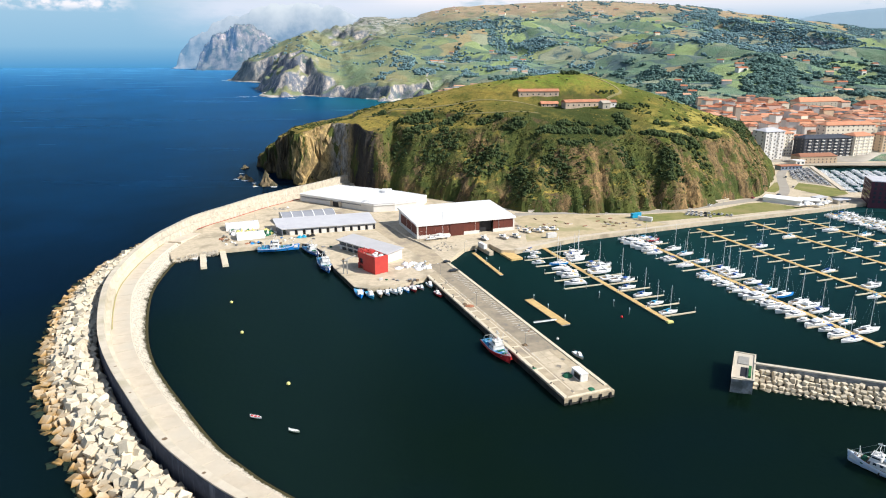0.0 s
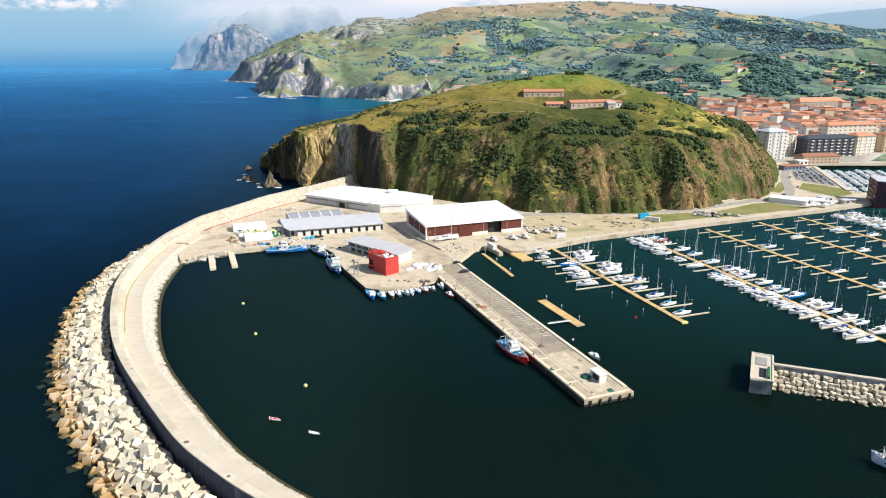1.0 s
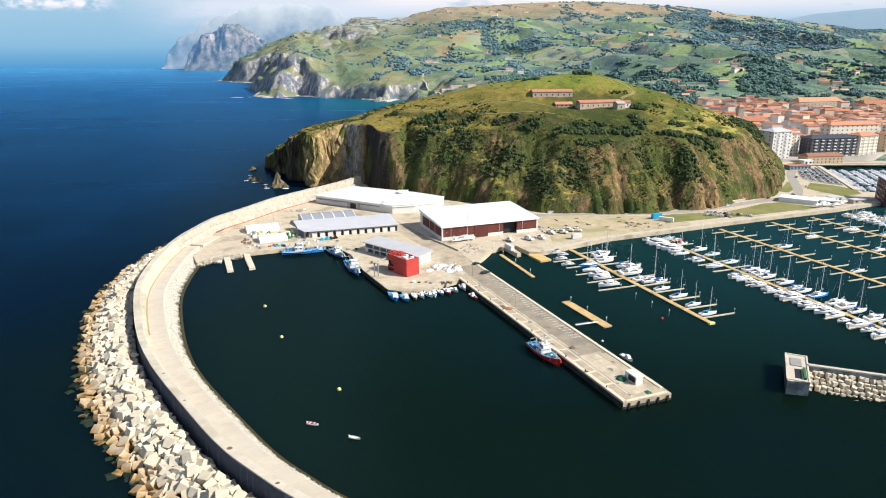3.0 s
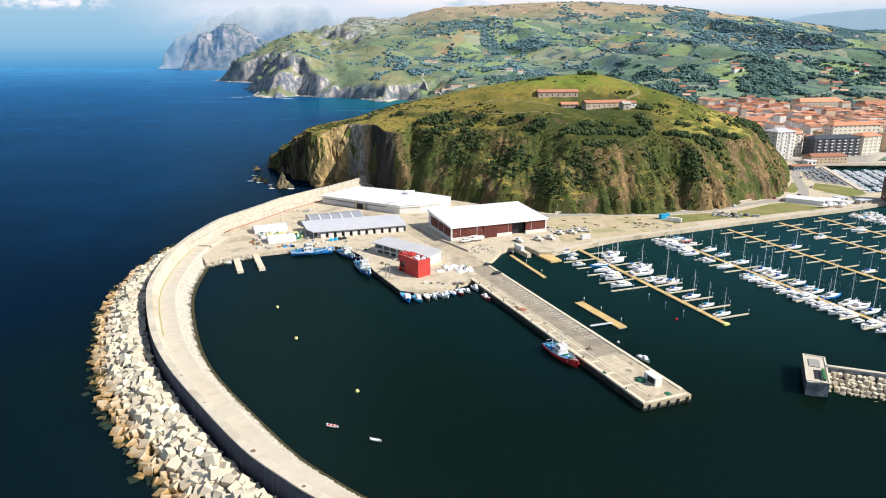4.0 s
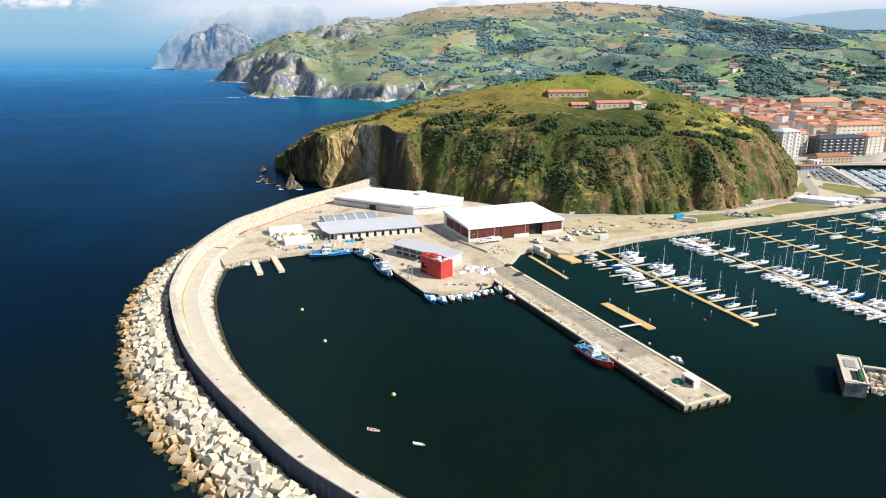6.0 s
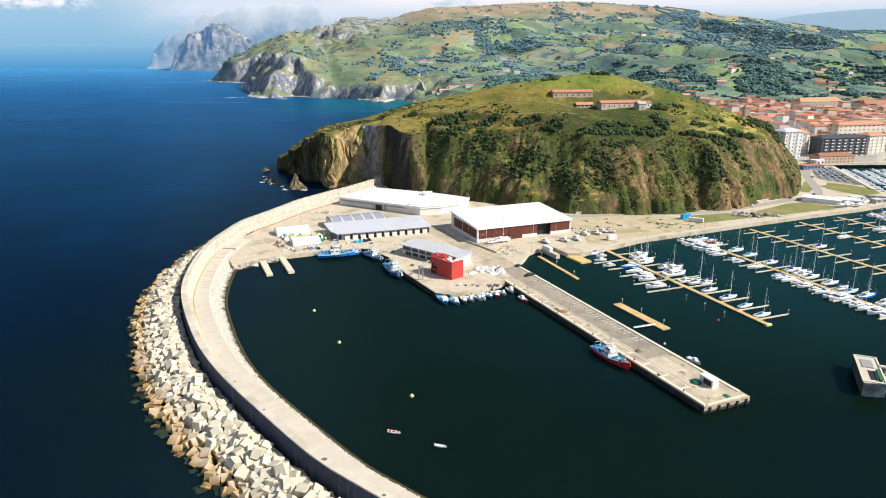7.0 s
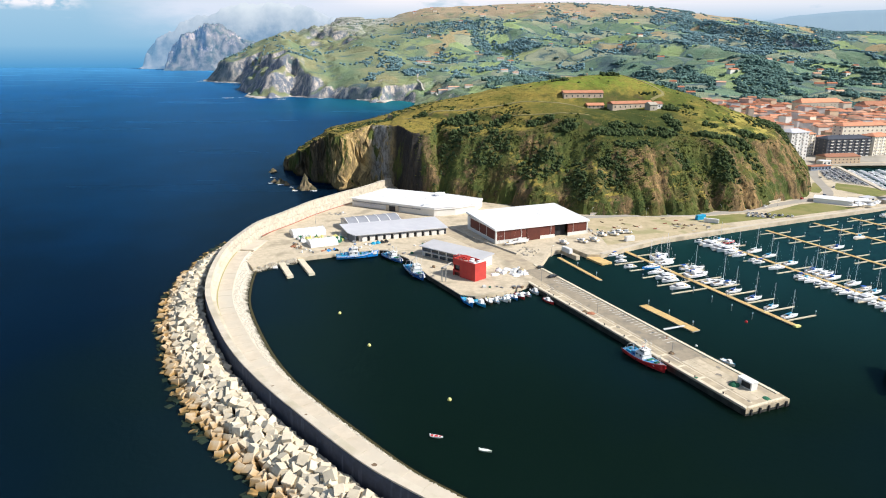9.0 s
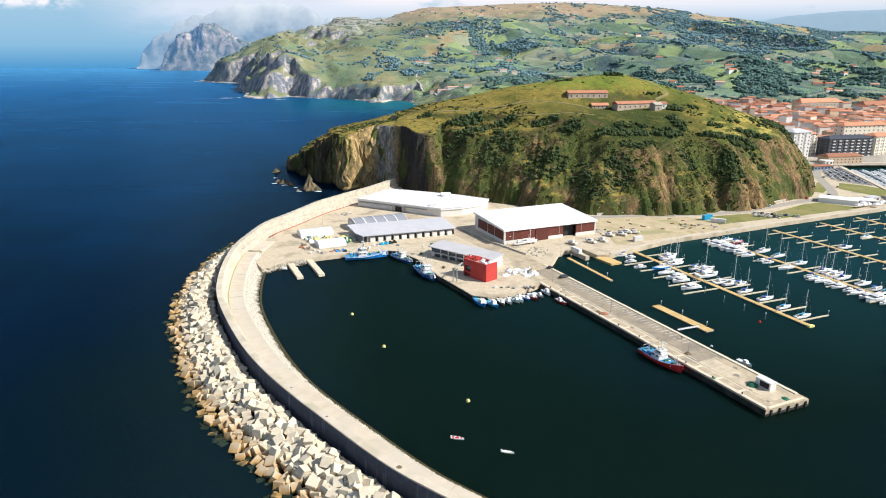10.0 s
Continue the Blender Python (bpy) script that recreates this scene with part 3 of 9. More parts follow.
    grey = mix(ran(noi(3, 8, 0.7, True), 0.42, 0.58), (0.440, 0.410, 0.360), (0.150, 0.140, 0.125))
    tan = mix(op("MULTIPLY", bump_at(X, -90, 12), ran(noi(9, 6, 0.7, True), 0.40, 0.48)), tan, grey)
    west = ran(X, -54, -49, 1.0, 0.0)
    scars = op("MAXIMUM", op("MULTIPLY", bump_at(X, 120, 17), bump_at(Z, 32, 26)), op("MULTIPLY", bump_at(X, 198, 17), ran(Z, 44, 30)))
    scars = op("MAXIMUM", scars, op("MULTIPLY", bump_at(X, 38, 12), bump_at(Z, 42, 14)))
    scars = op("MAXIMUM", scars, op("MULTIPLY", ran(X, 206, 236, 0.0, 0.95), ran(op("ADD", noi(20, 6, 0.65), ran(Z, 14, 36, -0.08, 0.05)), 0.44, 0.54)))
    rock = mix(scars, rock, rust)
    rock = mix(ran(noi(1.7, 6, 0.8), 0.44, 0.60, 0, 0.75), rock, (0.082, 0.066, 0.036))
    # shade of the cleft and the north-west faces, painted as darker rock
    cliff_shade = op("MAXIMUM", op("MULTIPLY", ran(X, -82, -75), ran(X, -47, -53)), ran(X, -134, -146, 0, 0.75))
    tan = mix(ran(cliff_shade, 0, 1, 0, 0.93), tan, mix(ran(noi(4, 8, 0.75, True), 0.42, 0.58), (0.030, 0.032, 0.036), (0.014, 0.017, 0.021)))
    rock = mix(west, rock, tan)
    green = mix(ran(noi(13, 7, 0.65), 0.40, 0.62), (0.050, 0.070, 0.022), (0.108, 0.120, 0.034))
    green = mix(ran(noi(19, 6, 0.7), 0.50, 0.64, 0, 0.85), green, (0.125, 0.092, 0.040))
    grown = op("ADD", noi(17, 8, 0.70, True), ran(scars, 0, 1, 0.040, -0.075))
    grown = op("ADD", grown, ran(west, 0, 1, 0.0, -0.05))
    grown = op("ADD", grown, ran(bump_at(X, -112, 30), 0, 1, 0.0, -0.10))
    grown = op("ADD", grown, ran(op("MULTIPLY", ran(X, -94, -86), ran(X, -52, -58)), 0, 1, 0.0, -0.08))
    grown = op("ADD", grown, ran(Z, 4, 26, -0.02, 0.0))
    face = mix(ran(grown, 0.455, 0.505), rock, green)
    ns = N("ShaderNodeSeparateXYZ")
    L(geo.outputs["Normal"], ns.inputs[0])
    c = mix(ran(op("ADD", ns.outputs["Z"], ran(noi(8, 6), 0.3, 0.7, -0.08, 0.08)), 0.86, 0.74), c, face)
    c = mix(ran(Z, 2.4, 0.6), c, (0.030, 0.028, 0.020))
    L(c, b.inputs["Base Color"])
    bp = N("ShaderNodeBump")
    bp.inputs["Strength"].default_value, bp.inputs["Distance"].default_value = 1.0, 0.9
    L(op("ADD", noi(3.6, 8, 0.75), noi(4.5, 8, 0.75, True)), bp.inputs["Height"])
    L(bp.outputs[0], b.inputs["Normal"])
    return m


HILLMAT = headland_material()
# bluish haze is mixed into the field tones, cliff shadow into the darker rock
FARMAT = land_material("hazed_farmland", (0.205, 0.335, 0.218), (0.360, 0.388, 0.270), (0.112, 0.180, 0.190), (0.82, 0.71, 0.60), (0.20, 0.23, 0.29), 62, 0.76, 130, 0.57, 6.0, (0.47, 0.36, 0.20))

# ---- the mainland: coast, town slope and the farmed hills behind ----
COAST = [(-900, 3500), (-950, 3080), (-925, 2925), (-860, 2820), (-770, 2740), (-660, 2620), (-600, 2420), (-620, 2280), (-540, 2060), (-512, 1905), (-455, 1835), (-390, 1900), (-325, 1855), (-256, 1850), (-190, 1760), (-134, 1670), (-110, 1745), (-74, 1720), (-37, 1625), (60, 1500), (130, 1330), (170, 1120), (150, 930), (120, 700), (300, 640), (345, 552), (620, 560), (1200, 700), (4300, 1500), (4300, 5150), (-820, 5150)]
BEARING = [-0.42, -0.33, -0.29, -0.25, -0.211, -0.172, -0.114, -0.049, 0.016, 0.073, 0.162, 0.243, 0.315, 0.397, 0.461, 0.518, 0.583, 0.654, 0.9]
RIDGE = [15, 34, 88, 142, 186, 262, 275, 280, 322, 330, 338, 342, 326, 296, 270, 247, 226, 213, 200]


def ridged(x, y, size, seed):
    return 0.45 - np.abs(fbm(x, y, size, 4, seed))


def mainland(x, y):
    u = x / y
    wx = x + (38 * fbm(x, y, 150, 3, 22) + 12 * fbm(x, y, 40, 2, 23)) * (y > 1150)
    wy = y + (34 * fbm(x, y, 130, 3, 24) + 12 * fbm(x, y, 40, 2, 25)) * (y > 1150)
    d = inside(COAST, wx, wy)
    d = d + np.clip(d / 20, 0, 1) * 30 * (np.abs(fbm(x, y, 120, 3, 26)) - 0.22) * (y > 1150)
    zr = np.interp(u, BEARING, RIDGE)
    yt = np.interp(u, [-0.35, -0.26, -0.1, 0.02, 0.12, 0.3, 0.6], [2900, 2000, 1750, 1600, 1350, 1120, 1060])
    zt = np.interp(u, [-0.33, -0.31, -0.28, -0.255, -0.235, -0.205, -0.165, -0.12, -0.06, 0.03, 0.15, 0.35, 0.6], [22, 62, 84, 84, 100, 112, 74, 46, 40, 32, 28, 22, 26])
    t = (y - yt) / (3400 - yt)
    up = zt + (zr - zt) * np.clip(t, 0, 1) ** np.interp(u, [-0.3, 0.0, 0.2, 0.6], [1.0, 1.0, 1.15, 1.25])
    tc = np.clip(t, 0, 1)
    roll = fbm(x, y, 620, 4, 3) * 66 * np.sin(np.pi * np.clip(tc * 1.05, 0, 1)) + fbm(x, y, 170, 3, 9) * 11 * np.clip(tc * 4, 0, 1)
    roll = roll + 120 * (ridged(x + 0.45 * y, y * 0.5, 360, 12) - 0.24) * np.sin(np.pi * np.clip(tc * 1.03, 0, 1)) * np.interp(u, [-0.2, -0.05, 0.1], [0.15, 0.5, 1.0])
    z = up + roll - np.clip(y - 3400, 0, None) * 0.10
    town = 2.1 + np.clip(y - 705, 0, 395) * 0.060
    flat = np.clip((yt - y) / 130, 0, 1)
    z = np.where(t < 0, zt * (1 - flat) + np.minimum(town, zt) * flat, z)
    crag = 0.95 + 1.5 * fbm(x, y, 190, 3, 21) + 0.7 * fbm(x, y, 60, 3, 31)
    crag = np.clip(crag, 0.38, 2.2)
    wild = np.clip(d / 15, 0, 1) * np.clip((120 - d) / 60, 0, 1) * (y > 1150)
    z = z + wild * (34 * ridged(x, y, 85, 27) - 10 + 12 * (ridged(x, y, 30, 28) - 0.25))
    edge = np.where(y > 1150, np.clip(d, -20, None) * 1.5 * crag + wild * 16 * (ridged(x, y, 34, 29) - 0.3), np.clip(d, -20, None) * 0.9)
    lip = np.interp(u, [-0.33, -0.30, -0.24, -0.205, -0.18, -0.15, -0.1, -0.04, 0.05], [30, 55, 80, 100, 52, 26, 24, 34, 30])
    edge = np.where((y > 1150) & (edge > lip), lip + (edge - lip) * 0.08 + np.clip(d, 0, None) * 0.26, edge)
    dock = inside([(352, 566), (388, 696), (640, 694), (640, 562)], x, y)
    z = np.where(dock > -4, -3.0, z)
    return np.where(d < -18, -8.0, np.minimum(z, 1.0 + edge))


ys = np.concatenate([np.arange(545, 1150, 9), np.arange(1150, 1550, 11), np.arange(1550, 2300, 7), np.arange(2300, 3000, 11), np.arange(3000, 3500, 16), np.arange(3500, 4700, 60)])
xs = np.concatenate([np.arange(-1010, -640, 10), np.arange(-640, -40, 6.5), np.arange(-40, 700, 9), np.arange(700, 2300, 16), np.arange(2300, 3900, 50)])
ground = new("ground", grid_mesh("ground", xs, ys, mainland, FARMAT, keep=-2.5))
tagged(ground, "patchwork of green and dry fields on rolling coastal hills with rocky cliffs", "hills", kind="structure")

# ---- the headland above the harbour ----
FOOT = [(-80, 607), (-60, 573), (-40, 554), (-10, 538), (14, 524), (30, 508), (52, 506), (66, 491), (90, 487), (119, 486), (154, 488), (168, 500), (182, 494), (206, 503), (230, 527), (268, 546), (300, 596), (326, 645), (338, 690), (336, 730), (300, 780), (190, 830), (60, 810), (-60, 765), (-150, 752), (-200, 732), (-196, 708), (-184, 702), (-176, 675), (-161, 668), (-153, 639), (-138, 632), (-128, 602), (-113, 607), (-103, 615), (-93, 622)]


def rib(s, size, seed):
    """Buttresses and clefts along a cliff: 0 on the ribs, 1 in the clefts."""
    a = value_noise(s / size, np.full(np.shape(s), seed * 7.3), seed)
    b = value_noise(s / size * 2.3, np.full(np.shape(s), seed * 3.1), seed + 5)
    return np.clip(1 - 2.2 * np.abs(a + 0.35 * b), 0, 1)


def headland(x, y):
    wx = x + 4 * fbm(x, y, 34, 3, 40) + 1.6 * fbm(x, y, 9, 2, 44)
    wy = y + 4 * fbm(x, y, 34, 3, 41) + 1.6 * fbm(x, y, 9, 2, 45)
    d = inside(FOOT, wx, wy)
    # clefts run down the fall line, deepest at the foot
    s = x + np.interp(x, [-60, 30, 60, 210, 260], [-0.75, -0.7, 0.0, 0.1, 0.9]) * (y - 520) + 3.5 * fbm(x, y, 16, 3, 46)
    low = np.clip(d / 3, 0, 1) * np.clip(1.15 - d / 55, 0, 1) * np.interp(x, [-100, -92, -50, -36, 20, 60, 190, 225], [1, 0.2, 0.2, 0.7, 0.7, 1, 1, 0.45])
    prow = np.interp(x, [-95, -70], [1, 0])
    d = d - low * ((5.0 - 1.0 * prow) * (rib(s, 23, 47) - 0.3) + 1.5 * (rib(s + 0.2 * y, 8.5, 48) - 0.3) + 3.3 * fbm(x, y, 11, 3, 49))
    steep = np.interp(x, [-190, -136, -112, -90, -56, -40, 10, 60, 170, 240, 320], [6.5, 6.5, 4.0, 5.5, 4.6, 1.7, 1.5, 1.1, 1.15, 1.6, 1.6])
    face = np.interp(d, [-30, 0, 5, 32, 50, 90], [-40, 0, 8.5, 31, 51, 100])
    cliff = 2.0 + face * steep * (1 + 0.12 * fbm(x, y, 40, 3, 50))
    dx, dy = x - 125, y - 663
    D = np.hypot(np.where(dx < 0, dx * 0.225, dx * 0.335), np.where(dy < 0, dy * 0.43, dy * 0.30))
    top = 98.5 - D * D / (D + 10) + 2.6 * fbm(x, y, 70, 4, 60) + 0.9 * fbm(x, y, 14, 3, 61)
    top = top - 8.5 * np.exp(-((x - 112) / 52) ** 2 - ((y - 604) / 17) ** 2) - 6 * np.exp(-((x + 10) / 40) ** 2 - ((y - 600) / 26) ** 2)
    # a terrace breaks the western slope
    top = top + 1.6 * np.tanh((top - 62 - 3 * fbm(x, y, 50, 2, 63)) / 1.3) * np.interp(x, [-70, -40, 70, 110], [0, 1, 1, 0])
    top = np.minimum(top, np.interp(x + 7 * fbm(x, y, 22, 3, 64), [-206, -200, -195, -178, -174, -156, -152, -141, -137, -102, -81, -60], [1, 4, 11, 17, 25, 33, 39, 43, 48, 52.5, 57, 400]) + 2.5 * fbm(x, y, 20, 3, 62))
    z = smooth_min(cliff, top, np.interp(x, [-100, -70, 0, 60], [3.5, 5, 9, 6]))
    return np.where(d < -6, -6.0, z)


def headland_z(x, y):
    return float(headland(np.array([float(x)]), np.array([float(y)]))[0])


def craggy(x, y, z):
    """Roughens the cliff faces sideways, in tall narrow forms."""
    k = np.clip((z - 1) / 5, 0, 1) * np.clip((58 - z) / 14, 0, 1) * np.interp(x, [-98, -90, -50, 30, 170, 230], [1.0, 0.45, 0.4, 0.5, 0.55, 0.5])
    h = 0.5 * z
    j = 1 + 1.0 * np.interp(x, [-104, -92], [1, 0])
    return (x + k * (2.4 * j * fbm(y + h, h * 1.2, 12, 3, 51) + 2.0 * j * fbm(x + y, z * 1.3, 4.5, 3, 53)),
            y + k * (2.8 * j * fbm(x - h, h * 1.2, 12, 3, 52) + 2.2 * j * fbm(x - y, z * 1.3, 4.5, 3, 54)), z)


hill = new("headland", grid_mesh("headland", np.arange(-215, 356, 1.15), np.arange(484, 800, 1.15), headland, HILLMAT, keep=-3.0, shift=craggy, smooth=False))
tagged(hill, "grassy headland with steep brown and green cliffs", "headland", kind="structure")

# ---- sea stacks at the headland's tip ----
ROCK = surf("sea_rock", (0.26, 0.20, 0.11), (0.13, 0.10, 0.065), 5, 0.95, 0.5, 2.5, c3=(0.09, 0.085, 0.05), size3=9)


def rock_mesh(name, r, h, seed, lean=0.0):
    """A jagged pinnacle on a broad foot."""
    n, k = 16, 12
    rings = []
    for j in range(k):
        t = j / (k - 1)
        w = r * ((1 - t) ** 1.15 * 1.15 + 0.07)
        ring = []
        for a in [2 * math.pi * i / n for i in range(n)]:
            c, s = math.cos(a), math.sin(a)
            f = 1 + 0.55 * noise.noise((c * 2.2, s * 2.2, seed + t * 3)) + 0.30 * noise.noise((c * 5, s * 5, seed + t * 7))
            ring.append((c * w * f + lean * t * h, s * w * f, -1.5 + (h + 1.5) * t * (1 + 0.18 * noise.noise((c * 3, s * 3, seed + 11)))))
        rings.append(ring)
    return Geo().loft(rings).mesh(name, ROCK)


for i, (x, y, r, h, ln) in enumerate(((-157, 608, 6.2, 13.5, -0.10), (-151, 606, 4.0, 4.0, 0), (-163, 612, 4.5, 3.0, 0), (-178, 628, 4, 2.2, 0), (-186, 640, 5.5, 4.4, 0), (-193, 645, 4.5, 3.0, 0.1), (-180, 636, 3.4, 2.4, 0), (-168, 604, 2.8, 1.4, 0), (-205, 700, 5, 4, 0))):
    tagged(part("sea_stack", rock_mesh("sea_stack", r, h, i * 3.1, ln), m=pose(x, y, 0)), "jagged brown rock standing in the sea" if h > 10 else "low dark rock awash in the sea", "rock", "rocks off the headland")

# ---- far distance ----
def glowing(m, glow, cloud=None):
    """Paints haze as emission: the distance behind everything, seen through miles of lit air."""
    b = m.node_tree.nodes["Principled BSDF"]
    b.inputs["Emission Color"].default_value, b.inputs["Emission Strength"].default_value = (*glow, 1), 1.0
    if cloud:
        # cloud about the summit, put into the glow and the base colour
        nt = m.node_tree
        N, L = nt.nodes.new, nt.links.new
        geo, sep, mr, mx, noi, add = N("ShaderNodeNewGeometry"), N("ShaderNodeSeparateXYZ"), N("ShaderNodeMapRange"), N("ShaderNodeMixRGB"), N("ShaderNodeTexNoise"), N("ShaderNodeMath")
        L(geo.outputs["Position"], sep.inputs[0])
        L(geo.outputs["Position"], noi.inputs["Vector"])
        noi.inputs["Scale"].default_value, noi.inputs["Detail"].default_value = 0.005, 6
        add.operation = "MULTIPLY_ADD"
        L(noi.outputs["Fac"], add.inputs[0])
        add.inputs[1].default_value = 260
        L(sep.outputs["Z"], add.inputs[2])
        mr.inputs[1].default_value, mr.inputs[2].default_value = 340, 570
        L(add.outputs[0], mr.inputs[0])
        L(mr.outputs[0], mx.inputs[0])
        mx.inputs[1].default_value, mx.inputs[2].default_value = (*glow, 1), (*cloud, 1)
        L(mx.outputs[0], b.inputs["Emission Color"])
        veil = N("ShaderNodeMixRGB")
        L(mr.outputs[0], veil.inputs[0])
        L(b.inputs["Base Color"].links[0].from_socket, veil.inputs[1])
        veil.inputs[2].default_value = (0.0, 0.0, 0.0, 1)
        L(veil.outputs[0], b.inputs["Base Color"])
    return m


def cape(x, y):
    s = np.interp(x, [-1660, -1643, -1632, -1598, -1565, -1520, -1474, -1423, -1385, -1356, -1326, -1281, -1222, -1166, -1086, -1013, -900], [-30, 10, 84, 150, 182, 205, 214, 248, 272, 274, 250, 224, 190, 164, 150, 144, 138])
    wy = y + 40 * fbm(x, y, 90, 3, 84)
    up = np.clip((wy - 4470) / 110, -0.2, 1) * np.clip((5080 - wy) / 120, -0.2, 1)
    z = s * up + (105 * (ridged(x, y, 150, 80) - 0.28) + 60 * (ridged(x, y, 42, 82) - 0.25)) * np.clip(up * 2, 0, 1)
    return np.where(x < -1652, np.minimum(z, -5), z)


def back_cape(x, y):
    s = np.interp(x, [-1960, -1925, -1910, -1885, -1843, -1780, -1715, -1652, -1590, -1456, -1340, -1234, -1121, -960, -808, -704, -611, -331], [-20, 20, 106, 144, 180, 218, 262, 296, 325, 372, 400, 425, 436, 428, 415, 374, 338, 250])
    return s * np.clip((1 - np.abs(y - 5000) / 110) * 2, -0.1, 1) + 80 * (ridged(x, y, 110, 90) - 0.28)


def east_range(x, y):
    s = np.interp(x, [1700, 2300, 2700, 3100, 3700], [230, 300, 365, 400, 430])
    return s * np.clip((1 - np.abs(y - 4980) / 150) * 2, -0.1, 1) + 12 * fbm(x, y, 300, 3, 95)


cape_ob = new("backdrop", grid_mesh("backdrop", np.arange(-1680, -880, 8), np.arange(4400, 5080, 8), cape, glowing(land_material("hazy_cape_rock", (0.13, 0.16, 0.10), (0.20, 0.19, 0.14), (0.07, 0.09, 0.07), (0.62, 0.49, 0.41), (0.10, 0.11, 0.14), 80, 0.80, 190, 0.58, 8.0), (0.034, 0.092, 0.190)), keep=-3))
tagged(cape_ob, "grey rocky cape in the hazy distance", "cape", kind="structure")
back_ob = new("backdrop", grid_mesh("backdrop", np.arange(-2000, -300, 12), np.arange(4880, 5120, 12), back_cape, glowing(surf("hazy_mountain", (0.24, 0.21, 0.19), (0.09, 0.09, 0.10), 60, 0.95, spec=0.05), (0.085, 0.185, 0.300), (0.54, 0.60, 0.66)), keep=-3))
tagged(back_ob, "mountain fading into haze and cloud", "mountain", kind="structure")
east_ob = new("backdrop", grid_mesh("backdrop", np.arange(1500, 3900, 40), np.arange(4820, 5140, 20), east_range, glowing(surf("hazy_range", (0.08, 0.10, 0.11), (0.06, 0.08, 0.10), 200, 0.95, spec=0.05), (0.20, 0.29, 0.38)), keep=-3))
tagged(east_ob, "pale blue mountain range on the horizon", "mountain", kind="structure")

ledge = []
for k, p in enumerate(spline([q for q in COAST[1:19]], 9.0)):
    ledge.append((p.x + 5 * noise.noise((k * 0.31, 0, 1.7)), p.y - 3 + 6 * noise.noise((k * 0.27, 4.1, 0))))
PALESHORE = surf("pale_shore_rock", (0.62, 0.56, 0.47), (0.34, 0.32, 0.29), 14, 0.9, 0.8, 3.0, c3=(0.16, 0.17, 0.16), size3=26, patch=(0.48, 0.58))
rings = []
for k, (x, y) in enumerate(ledge):
    w, h = 9 + 7 * noise.noise((k * 0.43, 8.0, 0)), 2.6 + 2.4 * noise.noise((k * 0.9, 2.0, 0))
    rings.append([(x - 2, y - w, -2), (x - 1, y - w * 0.8, max(0.4, h * 0.4)), (x, y, max(0.6, h)), (x + 2, y + 18, 4.0), (x + 2, y + 18, -2)])
shore = new("trim", Geo().loft(rings).mesh("trim", PALESHORE))
tagged(shore, "pale rock ledges at the foot of the far cliffs", "rock ledge", kind="structure")

# ---- tracks across the headland, draped on the turf ----
TRACK = surf("dry_track", (0.30, 0.26, 0.12), (0.17, 0.155, 0.065), 3, 0.95)


def drape(name, pts, w, label):
    L = spline(pts, 4)
    rings = []
    for i, p in enumerate(L):
        d = (L[min(i + 1, len(L) - 1)] - L[max(i - 1, 0)]).normalized()
        n = Vector((-d.y, d.x, 0)) * w / 2
        row = []
        for q in (p + n, p - n):
            z = headland_z(q.x, q.y)
            row.append((q.x, q.y, z + 0.35))
        rings.append([row[0], row[1], (row[1][0], row[1][1], row[1][2] - 1.5), (row[0][0], row[0][1], row[0][2] - 1.5)])
    tagged(new(name, Geo().loft(rings).mesh(name, TRACK)), label, "path", kind="structure")


drape("path", [(-70, 632), (-40, 628), (-13, 622), (29, 614), (60, 606), (92, 597)], 1.5, "narrow dry track along the headland slope")
drape("path", [(16, 597), (24, 590), (38, 583), (62, 577), (90, 571)], 1.3, "narrow dry footpath through the scrub")
drape("path", [(152, 612), (166, 622), (160, 636), (148, 650), (140, 662)], 2.6, "pale gravel track to the hilltop")
# foam where the swell meets rock
FOAM = surf("sea_foam", (0.75, 0.78, 0.80), (0.6, 0.66, 0.70), 2, 0.9)
fr = random.Random(3)
for cx, cy, r in ((-149, 600, 4.0), (-166, 601, 2.8), (-184, 630, 4), (-195, 638, 3.4), (-172, 618, 2.4), (-199, 668, 3), (-545, 1850, 13), (-520, 1870, 8), (-402, 1800, 11), (-690, 2560, 12), (-930, 2890, 16), (-880, 2840, 12), (-300, 1820, 9), (-150, 1680, 7)):
    n = 18
    ring = [(cx + r * (1.6 if r > 10 else 1.0) * math.cos(2 * math.pi * i / n) * (0.55 + 0.6 * fr.random()), cy + r * 0.6 * math.sin(2 * math.pi * i / n) * (0.5 + 0.7 * fr.random()), 0.06) for i in range(n)]
    tagged(new("foam", mesh_of("foam", ring, [tuple(range(n))], FOAM)), "white foam around rocks", "foam", kind="stuff")


# ---- harbour ground ----
ZQ = 2.6
INNER = [(-152, 372), (-140, 384), (-130.5, 389.5), (-105.6, 399.5), (-82, 404), (-76, 402), (-64.7, 385.5), (-54, 355.3), (-38, 323), (-31, 320.5), (-14.5, 328), (-1.0, 339.2)]
PIER = [(-1.0, 339.2), (50.8, 207.6), (69.7, 214.2), (9.5, 368.5)]
FRONT = [(9.5, 368.5), (15, 380), (20.5, 394), (26, 399), (29, 400), (35, 386), (37.5, 387), (32, 401.5), (36, 403), (42.5, 389.5), (50.5, 389), (98, 419.5), (141, 437.5), (188.5, 458), (240, 479), (294, 500), (330, 517), (420, 550)]
BACK = [(420, 562), (352, 563), (388, 693), (388, 700), (250, 700), (60, 640), (-80, 640), (-86, 612), (-108, 560), (-124, 530), (-140, 500), (-153, 465), (-161, 430), (-163, 395)]


